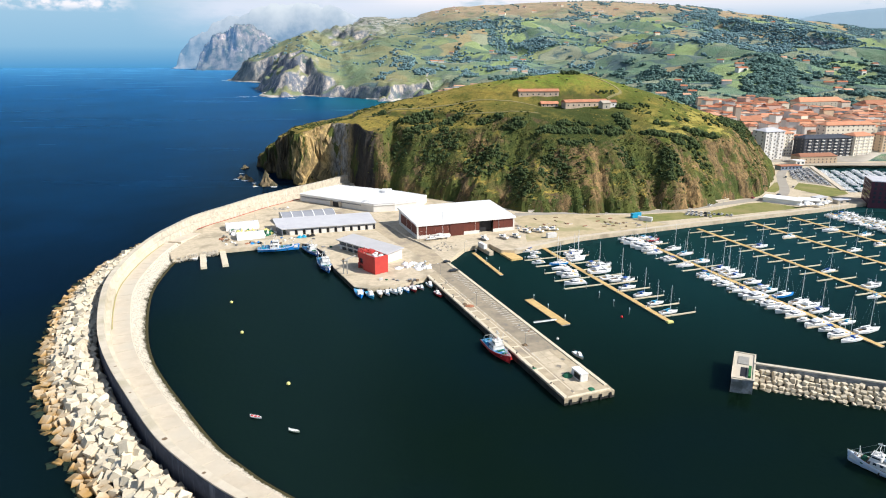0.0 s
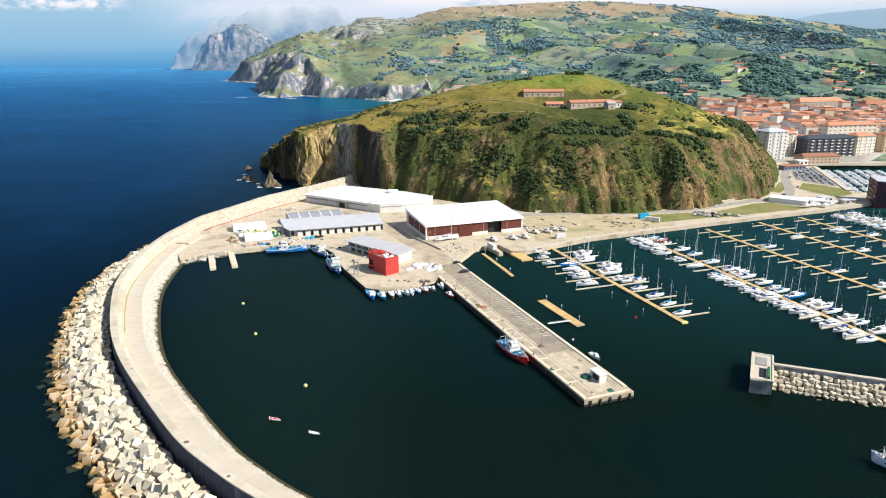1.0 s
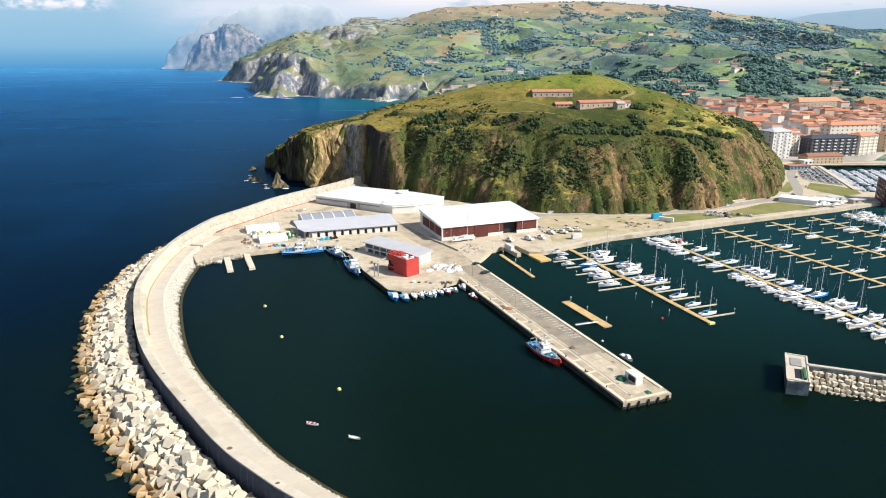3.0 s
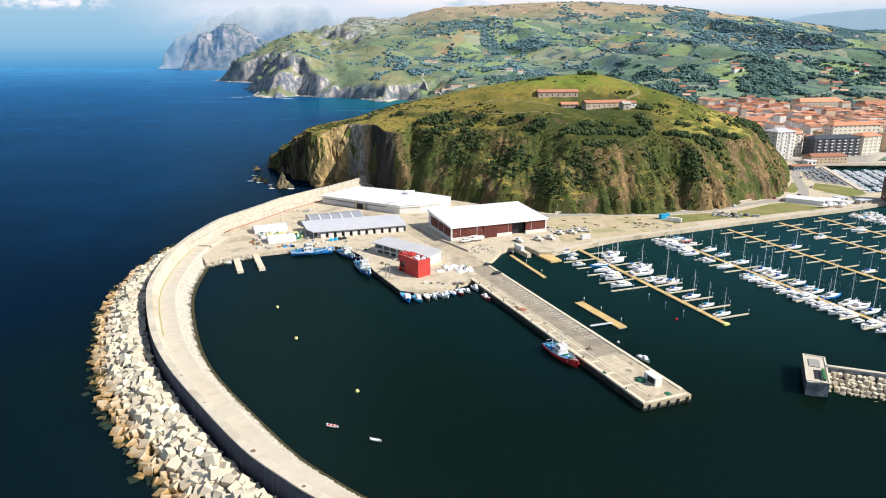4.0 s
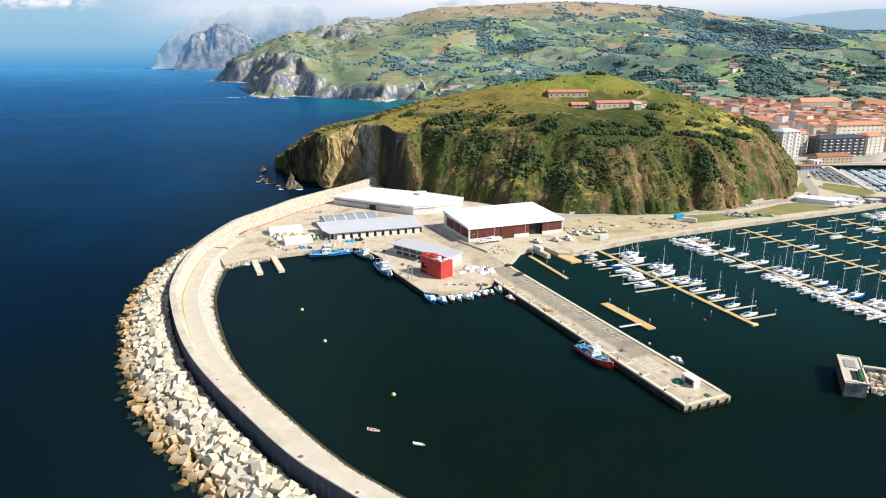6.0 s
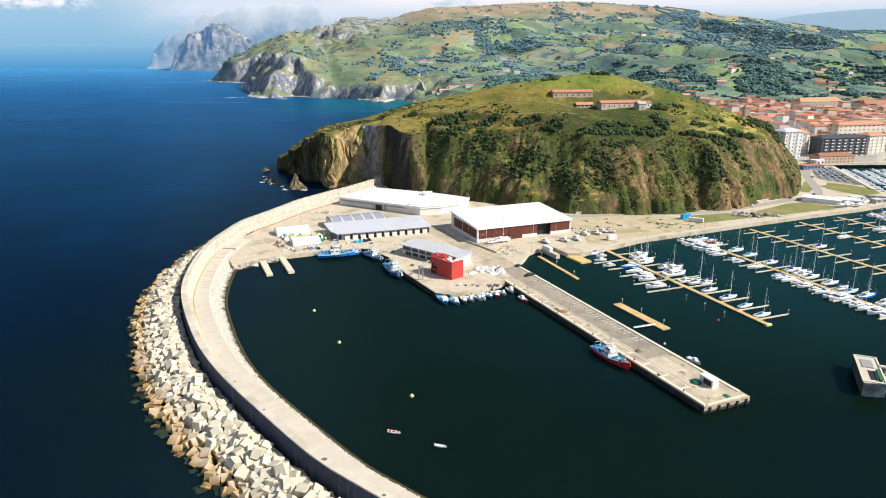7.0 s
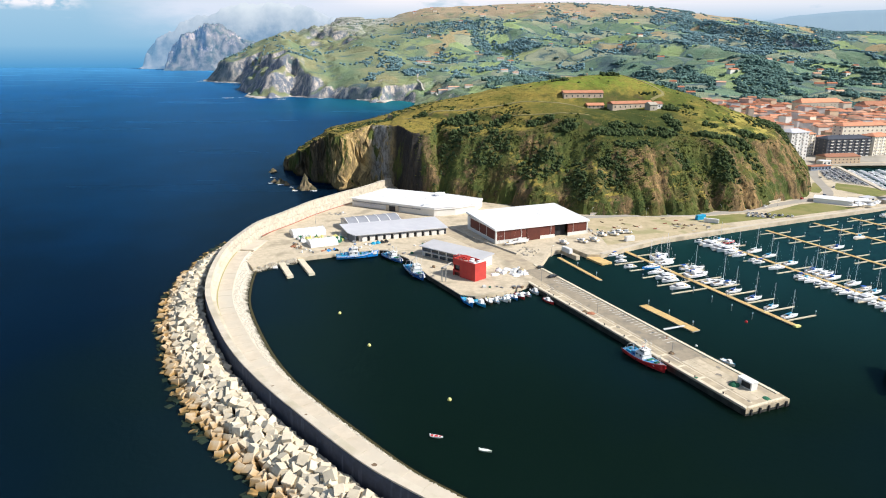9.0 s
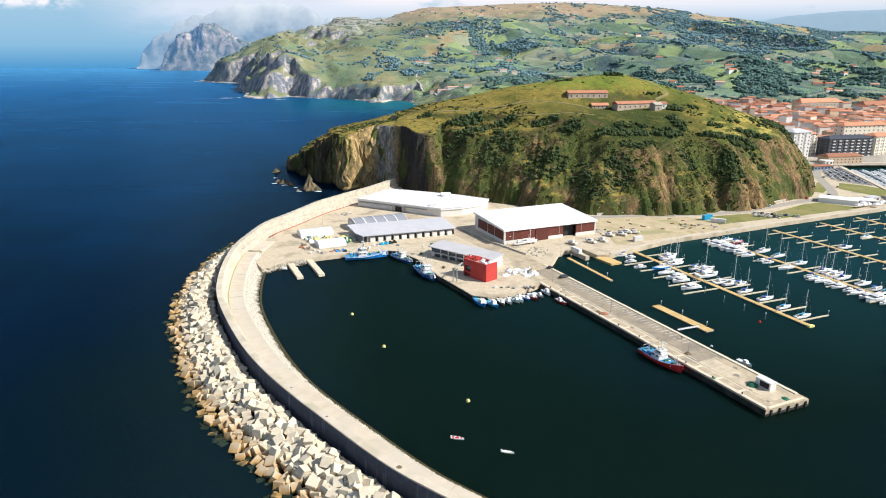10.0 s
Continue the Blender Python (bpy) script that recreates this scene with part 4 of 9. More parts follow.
def slab(name, poly, z0, z1, material, label="", category="", kind="structure"):
    ob = new(name, Geo().prism(poly, z0, z1).mesh(name, material))
    return tagged(ob, label, category, kind=kind)


quay = slab("pavement", INNER + FRONT + BACK, -5, ZQ, QUAY, "pale concrete harbour quay with stained paving", "quay")
pier = slab("pier", [PIER[0], PIER[1], PIER[2], PIER[3]], -5, ZQ + 0.004, PIERTOP, "long concrete harbour pier with worn paving", "pier")


def strip(name, line, w, z0, z1, material, label="", category="", parent=None, kind="structure"):
    """A band of that width along a line of points, upright sides."""
    L = [Vector((p[0], p[1], 0)) for p in line]
    rings = []
    for i, p in enumerate(L):
        d = (L[min(i + 1, len(L) - 1)] - L[max(i - 1, 0)]).normalized()
        n = Vector((-d.y, d.x, 0))
        a, b = p + n * w / 2, p - n * w / 2
        rings.append([(a.x, a.y, z0), (b.x, b.y, z0), (b.x, b.y, z1), (a.x, a.y, z1)])
    ob = new(name, Geo().loft(rings).mesh(name, material))
    if parent:
        ob.parent = parent
        return tagged(ob, label)
    return tagged(ob, label, category, kind=kind)


# ---- the breakwater ----
CREST = [(45, 103), (12, 112), (-18, 127), (-46.8, 145.7), (-62, 158), (-77, 172.5), (-97.5, 198), (-117, 224), (-133, 250), (-148.5, 282.5), (-160, 312), (-166.7, 341), (-171, 373), (-171.7, 396), (-169.6, 416), (-164.5, 444), (-151.5, 472), (-137.3, 504), (-120.5, 532), (-101.8, 560), (-82, 596)]
LINE = spline(CREST, 3.0)
NORM = []
for i, p in enumerate(LINE):
    d = (LINE[min(i + 1, len(LINE) - 1)] - LINE[max(i - 1, 0)]).normalized()
    NORM.append(Vector((d.y, -d.x, 0)))


def crest_z(y):
    return float(np.interp(y, [380, 500], [10.0, 12.2]))


def along(profile, i0=0, i1=None):
    """Rings of a section (offset inward, height) carried along the breakwater's line."""
    rings = []
    for i in range(i0, i1 or len(LINE)):
        p, n = LINE[i], NORM[i]
        rings.append([(p.x + n.x * o, p.y + n.y * o, z) for o, z in profile(i)])
    return rings


breakwater = thing("breakwater", "curved concrete breakwater with crown wall, roadway and block armour", "breakwater", kind="structure")


def sections(name, profile, i0, i1, step, material, gap):
    """Cast lengths with open joints between them."""
    i = i0
    while i + step < i1:
        R = along(profile, i, i + step + 1)
        R[-1] = [tuple(b + (a - b) * gap for a, b in zip(p, q)) for p, q in zip(R[-2], R[-1])]
        lift = random.uniform(-0.05, 0.05)
        part(name, Geo().loft([[(x, y, z + lift) for x, y, z in r] for r in R]).mesh(name, material), breakwater)
        i += step


def streaked(name, dark, pale):
    """Concrete with pale lime runs straight down it."""
    m = surf(name, dark, tuple(0.6 * v for v in dark), 2.2, 0.9, 0.05, 1.0)
    nt = m.node_tree
    N, L = nt.nodes.new, nt.links.new
    b = nt.nodes["Principled BSDF"]
    was = b.inputs["Base Color"].links[0].from_socket
    geo, mp, noi, mr, mx = N("ShaderNodeNewGeometry"), N("ShaderNodeMapping"), N("ShaderNodeTexNoise"), N("ShaderNodeMapRange"), N("ShaderNodeMixRGB")
    mp.inputs["Scale"].default_value = (0.55, 0.55, 0.05)
    noi.inputs["Scale"].default_value, noi.inputs["Detail"].default_value = 1.0, 4
    L(geo.outputs["Position"], mp.inputs[0])
    L(mp.outputs[0], noi.inputs["Vector"])
    mr.inputs[1].default_value, mr.inputs[2].default_value = 0.58, 0.70
    mr.inputs[4].default_value = 0.75
    L(noi.outputs["Fac"], mr.inputs[0])
    L(mr.outputs[0], mx.inputs[0])
    L(was, mx.inputs[1])
    mx.inputs[2].default_value = (*pale, 1)
    L(mx.outputs[0], b.inputs["Base Color"])
    return m


# navy tone paints the shade on the seaward face; the pale runs are lime
SEAFACE = streaked("shaded_sea_face", (0.066, 0.078, 0.112), (0.16, 0.18, 0.23))
CROWNEND = max(i for i in range(0, len(LINE), 4) if LINE[i].y < 392)
GREYWALL = streaked("weathered_crown_wall", (0.60, 0.535, 0.43), (0.68, 0.62, 0.505))
for i0, i1, mt in ((0, CROWNEND + 1, WALLCON), (CROWNEND, len(LINE), GREYWALL)):
    sections("wall_section", lambda i: [(0, -4), (0.0, crest_z(LINE[i].y)), (2.6, crest_z(LINE[i].y)), (2.9, 7.0), (4.6, 6.8), (4.9, 3.2), (4.9, -4)], i0, i1, 4, mt, 0.03)
part("sea_face", Geo().loft(along(lambda i: [(-0.35, -4), (-0.12, crest_z(LINE[i].y) - 0.5), (0.05, crest_z(LINE[i].y) - 0.5), (0.05, -4)])).mesh("sea_face", SEAFACE), breakwater, "weathered seaward face with its blue shade painted in")
ROADEND = max(i for i in range(len(LINE)) if LINE[i].y < 405)
sections("road_slab", lambda i: [(4.8, -4), (4.8, 4.0), (12.2, 4.0), (12.6, 3.6), (12.6, -4)], 0, ROADEND + 2, 3, CONCRETE, 0.05)
part("ramp", Geo().loft(along(lambda i: [(4.8, -1), (4.8, 4.0 - 1.37 * min(1.0, (i - ROADEND) / 9)), (12.4, 4.0 - 1.37 * min(1.0, (i - ROADEND) / 9)), (13.4, 3.6 - 1.0 * min(1.0, (i - ROADEND) / 9)), (13.4, -1)], ROADEND, ROADEND + 10)).mesh("ramp", CONCRETE), breakwater, "concrete ramp from the roadway down to the quay")
# the trench's shade is put into the footing's dark colour
part("footing", Geo().loft(along(lambda i: [(-26, -8), (-5, 0.8), (0.2, 0.8), (0.2, -8)], 0, len(LINE) - 40)).mesh("footing", surf("trench_shade_stone", (0.07, 0.065, 0.06), (0.045, 0.042, 0.04), 2, 0.9, 0.3, 1.0)), breakwater)


def tide(m, lo, hi, tone):
    """Weed and rust stain on what lies between high and low water."""
    nt = m.node_tree
    N, L = nt.nodes.new, nt.links.new
    b = nt.nodes["Principled BSDF"]
    was = b.inputs["Base Color"].links[0].from_socket
    geo, sep, mr, mx, noi, add = N("ShaderNodeNewGeometry"), N("ShaderNodeSeparateXYZ"), N("ShaderNodeMapRange"), N("ShaderNodeMixRGB"), N("ShaderNodeTexNoise"), N("ShaderNodeMath")
    noi.inputs["Scale"].default_value = 0.35
    L(geo.outputs["Position"], sep.inputs[0])
    L(geo.outputs["Position"], noi.inputs["Vector"])
    add.operation = "MULTIPLY_ADD"
    L(noi.outputs["Fac"], add.inputs[0])
    add.inputs[1].default_value = 3.2
    L(sep.outputs["Z"], add.inputs[2])
    mr.inputs[1].default_value, mr.inputs[2].default_value = lo + 1.6, hi + 1.6
    mr.inputs[3].default_value, mr.inputs[4].default_value = 0.92, 0.0
    L(add.outputs[0], mr.inputs[0])
    L(mr.outputs[0], mx.inputs[0])
    L(was, mx.inputs[1])
    mx.inputs[2].default_value = (*tone, 1)
    L(mx.outputs[0], b.inputs["Base Color"])


tide(BLOCK, 0.7, 3.4, (0.36, 0.20, 0.050))
tide(BLOCK, -0.1, 0.7, (0.034, 0.044, 0.026))
tide(RUBBLE, 0.0, 0.9, (0.050, 0.048, 0.022))


# rubble slope on the harbour side
def toe(i):
    y = LINE[i].y
    return float(np.interp(y, [150, 230, 300, 380], [16.6, 17.0, 19.5, 20.5]))


part("rubble_bed", Geo().loft(along(lambda i: [(12.0, -3), (12.0, 3.5), (toe(i) + 0.6, -0.6), (toe(i) + 3, -3)], 0, ROADEND)).mesh("rubble_bed", RUBBLE), breakwater, "sloping bed of pale quarry stones")


def boulder_rest(name, spots, material, parent, label, seed=1):
    """Many stones in one mesh: spots of x, y, z, size."""
    rng = np.random.default_rng(seed)
    base = np.array([(0, 0, 1), (1, 0, 0.1), (0.2, 1, -0.1), (-1, 0.1, 0.05), (-0.1, -1, 0), (0, 0, -0.9)], float)
    tri = np.array([(0, 1, 2), (0, 2, 3), (0, 3, 4), (0, 4, 1), (5, 2, 1), (5, 3, 2), (5, 4, 3), (5, 1, 4)])
    V, F = [], []
    for k, (x, y, z, s) in enumerate(spots):
        a = rng.uniform(0, 6.28)
        q = Euler((rng.uniform(-0.7, 0.7), rng.uniform(-0.7, 0.7), a)).to_matrix()
        v = base * rng.uniform(0.7, 1.15, (6, 3)) * s * 0.5
        V.append(v @ np.array(q).T + (x, y, z))
        F.append(tri + 6 * k)
    ob = new(name, fast_mesh(name, np.concatenate(V), np.concatenate(F), material))
    ob.parent = parent
    return tagged(ob, label, kind="stuff")


spots = []
for i in range(0, ROADEND):
    p, n = LINE[i], NORM[i]
    for k in range(46):
        o = random.uniform(12.2, toe(i) + 0.8)
        t = random.uniform(-1.5, 1.5)
        z = 3.5 - (o - 12.2) / (toe(i) + 0.6 - 12.2) * 4.0
        spots.append((p.x + n.x * o - n.y * t, p.y + n.y * o + n.x * t, z - 0.05, random.uniform(0.4, 0.85)))
for (ax, ay), (bx, by) in zip(INNER[:2], INNER[1:3]):
    for k in range(160):
        t, o = random.random(), random.uniform(0, 4)
        spots.append((ax + (bx - ax) * t + o * 0.4, ay + (by - ay) * t - o, 2.4 - o * 0.7, random.uniform(0.6, 1.3)))
boulder_rest("quarry_stones", spots, RUBBLE, breakwater, "pale broken quarry stones")

# armour: cast cubes tipped down the seaward slope
cube_mesh = Geo().box(-0.5, 0.5, -0.5, 0.5, -0.5, 0.5, c=0.035).mesh("block", BLOCK)
rng = random.Random(7)
spots = []
for i in range(0, len(LINE) - 34):
    p, n = LINE[i], NORM[i]
    wide = float(np.interp(p.y, [130, 160, 230, 330, 430, 470], [18, 18.5, 20.5, 18, 13.5, 8]))
    o, t = -2.9 + rng.uniform(-0.4, 0.4), rng.uniform(-0.6, 0.6)
    spots.append((p.x + n.x * o - n.y * t, p.y + n.y * o + n.x * t, 2.6 + rng.uniform(-0.6, 0.5), rng.uniform(2.6, 3.1), i))
    for row in range(10):
        o = -4.9 - row * 2.55 + rng.uniform(-0.75, 0.75)
        if -o > wide + 0.6 + 2.4 * rng.random() or rng.random() < 0.05:
            continue
        t = rng.uniform(-0.9, 0.9) + (1.5 if row % 2 else 0)
        f = (-o - 6) / (wide - 6)
        z = max(5.0 - 5.6 * f, -0.1 - 1.6 * max(0, f - 1.0)) + rng.uniform(-0.35, 0.45) - float(np.interp(p.y, [370, 430], [0, 3.0])) - (1.5 if row == 0 else 0.2 if row == 1 else 0.0)
        spots.append((p.x + n.x * o - n.y * t, p.y + n.y * o + n.x * t, z, rng.uniform(2.85, 3.35), i))
    if rng.random() < 0.22:
        o, t = -wide - rng.uniform(2.0, 4.0), rng.uniform(-1.5, 1.5)
        spots.append((p.x + n.x * o - n.y * t, p.y + n.y * o + n.x * t, rng.uniform(-1.3, -0.9), rng.uniform(2.5, 3.0), i))
    if rng.random() < 0.45 and p.y < 380:
        o = -rng.uniform(6.5, wide - 4)
        f = (-o - 6) / (wide - 6)
        spots.append((p.x + n.x * o, p.y + n.y * o, 6.4 - 5.6 * f + rng.uniform(-0.3, 0.5), rng.uniform(2.85, 3.3), i))
near = [s for s in spots if 20 <= s[4] <= 52]
rng.shuffle(near)
near = near[:300]
chosen = set(near)


TIP = 0.42


def block_pose(s, tip=TIP):
    x, y, z, w, i = s
    r = random.Random(int(x * 97 + y * 131))
    tip = tip * (0.35 if z < -0.6 else 1.0)
    return Matrix.LocRotScale((x, y, z), Euler((r.gauss(0, tip), r.gauss(0, tip), r.uniform(0, 6.28))), (w, w, w))


for s in near:
    part("block", cube_mesh, breakwater, m=block_pose(s))
V0 = np.array([v.co for v in cube_mesh.vertices])
F0 = [tuple(p.vertices) for p in cube_mesh.polygons]


def joined_blocks(spots, parent, label, material=BLOCK, tip=TIP):
    verts, faces = [], []
    for s in spots:
        m = np.array(block_pose(s, tip))
        o = len(verts)
        verts += [tuple(v) for v in V0 @ m[:3, :3].T + m[:3, 3]]
        faces += [tuple(i + o for i in f) for f in F0]
    ob = new("blocks", mesh_of("blocks", verts, faces, material))
    ob.parent = parent
    tagged(ob, label, kind="stuff")


joined_blocks([s for s in spots if s not in chosen], breakwater, "heaped pale concrete cubes")
# cubes added awash along the seaward toe; dark green stands for sunken cubes
wet = []
for i in range(0, len(LINE) - 40):
    p, n = LINE[i], NORM[i]
    wide = float(np.interp(p.y, [130, 160, 230, 330, 430, 470], [18, 18.5, 20.5, 18, 13.5, 8]))
    for k in range(2):
        o, t = -wide - 1.2 - rng.uniform(0, 5.0) * rng.random(), rng.uniform(-1.5, 1.5)
        wet.append((p.x + n.x * o - n.y * t, p.y + n.y * o + n.x * t, rng.uniform(-1.42, -1.22), rng.uniform(2.5, 3.0), i))
joined_blocks(wet, breakwater, "dark green cubes awash, standing in for sunken ones", surf("sunken_block_green", (0.030, 0.046, 0.030), (0.014, 0.024, 0.020), 1.4, 0.9, 0.05, 0.5, spread=0.4, spec=0.05, c3=(0.085, 0.060, 0.022), size3=6, patch=(0.55, 0.66)), 0.10)
part("weed_line", Geo().loft(along(lambda i: [(toe(i) - 0.3, -0.5), (toe(i) - 0.2, 0.16), (toe(i) + 0.9, 0.05), (toe(i) + 1.0, -0.5)], 0, ROADEND)).mesh("weed_line", surf("tidal_weed", (0.075, 0.058, 0.016), (0.030, 0.032, 0.014), 0.9, 0.8, 0.05, 0.3)), breakwater, "brown weed at the harbour-side waterline")
# a strip of dry weeds along the foot of the wall
WEEDS = surf("dry_weeds", (0.42, 0.37, 0.17), (0.30, 0.27, 0.11), 1, 0.95)
part("weed_strip", Geo().loft(along(lambda i: [(4.88, 4.0), (4.92, 4.18), (5.25, 4.16), (5.4, 4.0)], next(i for i in range(len(LINE)) if LINE[i].y > 262), next(i for i in range(len(LINE)) if LINE[i].y > 398))).mesh("weed_strip", WEEDS), breakwater, "dry yellow weeds")
part("red_line", Geo().loft(along(lambda i: [(5.2, ZQ + 0.0), (5.2, ZQ + 0.3), (5.75, ZQ + 0.3), (5.75, ZQ)], next(i for i in range(len(LINE)) if LINE[i].y > 437), len(LINE) - 22)).mesh("red_line", surf("faded_red_kerb", (0.42, 0.11, 0.075), (0.34, 0.12, 0.085), 2.5, 0.85)), breakwater, "low faded red kerb")

# ---- the marina's own breakwater ----
mole = thing("breakwater", "straight stone and concrete mole with a square head", "breakwater", kind="structure")
HEAD = [(112.4, 217.9), (119.6, 216.0), (129.8, 237.8), (122.8, 239.9)]
part("mole_head", Geo().prism(HEAD, -5, 5.4).mesh("mole_head", CONCRETE), mole, "square concrete head")
hv = Vector((10.3, 21.9, 0)).normalized()
hm = Matrix.Translation((121.2, 228, 5.4)) @ Matrix.Rotation(math.atan2(hv.y, hv.x), 4, "Z")
g = Geo()
for a in ((-12, 12, -3.9, -3.3), (-12, 12, 3.3, 3.9), (-12, -11.4, -3.3, 3.3), (11.4, 12, -3.3, 3.3)):
    g.box(*a, -0.05, 0.28, m=hm)
part("parapet", g.mesh("parapet", WALLCON), mole)
part("recess", Geo().box(-9.5, -1.5, -1.2, 1.0, -0.1, 0.06, m=hm).mesh("recess", DARK), mole, "dark recessed steps")
part("green_board", Geo().box(-10, -1, -2.6, -1.7, 0, 0.9, m=hm).mesh("green_board", surf("green_board", (0.03, 0.16, 0.05), None, 2)), mole, "green painted panel")
part("slab", Geo().box(1, 8, -1.6, 2.2, 0, 0.25, m=hm).mesh("slab", surf("grey_slab", (0.34, 0.33, 0.30), None, 2)), mole, "grey raised slab")
# streaked concrete with the shade of the south faces mixed into its grey-blue
HEADFACE = surf("shaded_streaked_concrete", (0.30, 0.32, 0.33), (0.17, 0.185, 0.20), 0.9, 0.85, c3=(0.11, 0.125, 0.12), size3=3.0)
MOLE = [(126, 229.4), (166, 214.0), (215, 195.5), (262, 178)]
strip("crown_wall", MOLE, 1.6, -4, 6.0, CONCRETE, parent=mole)
wv = (Vector((*MOLE[1], 0)) - Vector((*MOLE[0], 0))).normalized()
strip("wall_face", [(x + 0.81 * wv.y, y - 0.81 * wv.x) for x, y in MOLE], 0.1, -4, 5.5, HEADFACE, "dark streaked wall face, partly painted shade", parent=mole)
strip("walkway", [(x + 0.6, y + 2.0) for x, y in MOLE], 3.4, -4, 4.6, WALLCON, parent=mole)
MOLEBLOCK = surf("mole_block_concrete", (0.62, 0.55, 0.42), (0.50, 0.43, 0.32), 1.4, 0.85, 0.06, 0.5, spread=0.16)
tide(MOLEBLOCK, -0.6, 0.9, (0.10, 0.075, 0.035))
mole_cube = Geo().box(-0.5, 0.5, -0.5, 0.5, -0.5, 0.5, c=0.05).mesh("block", MOLEBLOCK)
for (ax, ay), (bx, by) in ((HEAD[0], HEAD[1]), (HEAD[3], HEAD[0])):
    fm = Matrix.Translation((ax, ay, 0)) @ Matrix.Rotation(math.atan2(by - ay, bx - ax), 4, "Z")
    part("head_face", Geo().box(0, math.hypot(bx - ax, by - ay), -0.07, 0.07, -5, 5.2, m=fm).mesh("head_face", HEADFACE if (ax, ay) == HEAD[0] else SEAWALL), mole, "dark streaked head face, partly painted shade")
mspots = []
md = (Vector((*MOLE[1], 0)) - Vector((*MOLE[0], 0))).normalized()
mn = Vector((md.y, -md.x, 0))
for k in range(66):
    for row in range(6):
        t, o = k * 2.05 + rng.uniform(-0.5, 0.5) + 0.5, 2.2 + row * 1.85 + rng.uniform(-0.5, 0.5)
        if t < 6 and row > 4:
            continue
        mspots.append((MOLE[0][0] + md.x * t + mn.x * o, MOLE[0][1] + md.y * t + mn.y * o, 3.5 - row * 0.95 + rng.uniform(-0.35, 0.4), rng.uniform(1.5, 1.85), k))
for s in [s for s in mspots if s[4] < 24]:
    part("block", mole_cube, mole, m=block_pose(s, 0.17))
joined_blocks([s for s in mspots if s[4] >= 24], mole, "stacked pale concrete cubes", MOLEBLOCK, 0.17)
# shade in the gaps between cubes is painted into the bed's colour
part("mole_bed", Geo().prism([(MOLE[0][0] + mn.x * a + md.x * b, MOLE[0][1] + mn.y * a + md.y * b) for a, b in ((0.5, 2), (0.5, 140), (13, 140), (13, 4))], -6, 0, [2.0, 2.0, -3.2, -3.2]).mesh("mole_bed", surf("shaded_core_stone", (0.16, 0.145, 0.12), (0.10, 0.09, 0.075), 1.2, 0.95, 0.2, 0.6)), mole)

# ---- ground surfaces on the quay ----
def patch(name, poly, z, material, label, category):
    return slab(name, poly, z - 0.3, z, material, label, category)


patch("gravel_lot", [(60, 408), (98, 425), (141, 443), (162, 452), (150, 470), (138, 480), (76, 484), (56, 470), (62, 440)], ZQ + 0.02, SAND, "bare pale gravel lot beside the marina", "lot")
patch("lawn", [(148, 457), (197, 474), (192, 484), (184, 489), (150, 481)], ZQ + 0.05, LAWN, "dry green lawn by the road", "lawn")
patch("lawn", [(199, 472), (240, 488), (283, 504), (262, 524), (246, 519), (203, 490)], ZQ + 0.05, LAWN, "dry green lawn by the road", "lawn")
patch("lawn", [(312, 578), (326, 544), (347, 556), (353, 574), (344, 592), (330, 606)], ZQ + 0.06, LAWN, "green lawn beside the car park", "lawn")
patch("lawn", [(288, 562), (312, 590), (318, 612), (308, 606), (282, 566)], ZQ + 0.05, LAWN, "rough grass at the foot of the headland", "lawn")
strip("road", spline([(60, 482), (100, 487), (137.6, 487), (184, 497), (241, 525), (272, 539), (290, 553), (304, 578), (318, 612), (334, 648), (350, 676), (366, 706)], 6), 8.0, ZQ - 0.4, ZQ + 0.06, ASPHALT, "grey asphalt road along the foot of the headland", "road")
strip("road", spline([(283, 546), (300, 536), (322, 530), (345, 530)], 5), 6.0, ZQ - 0.4, ZQ + 0.05, ASPHALT, "grey asphalt service road by the marina", "road")
strip("road", [(362, 708), (430, 707), (640, 706)], 9.0, 2.0, 3.46, ASPHALT, "grey asphalt street along the old dock", "road")
strip("road", spline([(8, 352), (-6, 388), (-22, 415), (-40, 452), (-58, 478), (-80, 500)], 6), 12.0, ZQ - 0.3, ZQ + 0.012, PIERTOP, "worn grey quay road", "road")
strip("kerb", spline([(51, 390.5), (98, 421), (141, 439), (188.5, 459.5), (240, 480.5), (294, 501.5), (330, 518.5)], 8), 2.4, ZQ - 0.5, ZQ + 0.35, CONCRETE, "raised concrete quay edge", "kerb")
strip("wall_low", spline([(-26, 440), (-18, 420), (-8, 404), (2, 388)], 4), 0.7, ZQ - 0.3, ZQ + 1.0, CONCRETE, "low concrete boundary wall", "wall")
patch("car_park", [(332, 612), (352, 590), (381, 690), (356, 674)], ZQ + 0.08, ASPHALT, "asphalt car park full of cars", "car park")
patch("pavement", [(338, 700), (640, 696), (640, 726), (336, 726)], 3.4, QUAY, "pale paved quayside before the town", "pavement")
strip("dock_wall", [(351, 570), (387, 694)], 4.5, -3, 3.3, CONCRETE, "concrete quay of the old dock", "quay")

# ---- pier furniture: kerb, markings, bay lines ----
pv = (Vector((*PIER[1], 0)) - Vector((*PIER[0], 0))).normalized()
pn = Vector((-pv.y, pv.x, 0)) * 1.0
P0 = Vector((*PIER[0], ZQ))


def on_pier(t, o, z=0.0):
    q = P0 + pv * t + pn * o
    return Vector((q.x, q.y, ZQ + z))


PM = Matrix.Translation(P0) @ Matrix.Rotation(math.atan2(pv.y, pv.x), 4, "Z")
KERB = surf("pale_kerb", (0.72, 0.64, 0.48), (0.58, 0.51, 0.38), 2, 0.85)
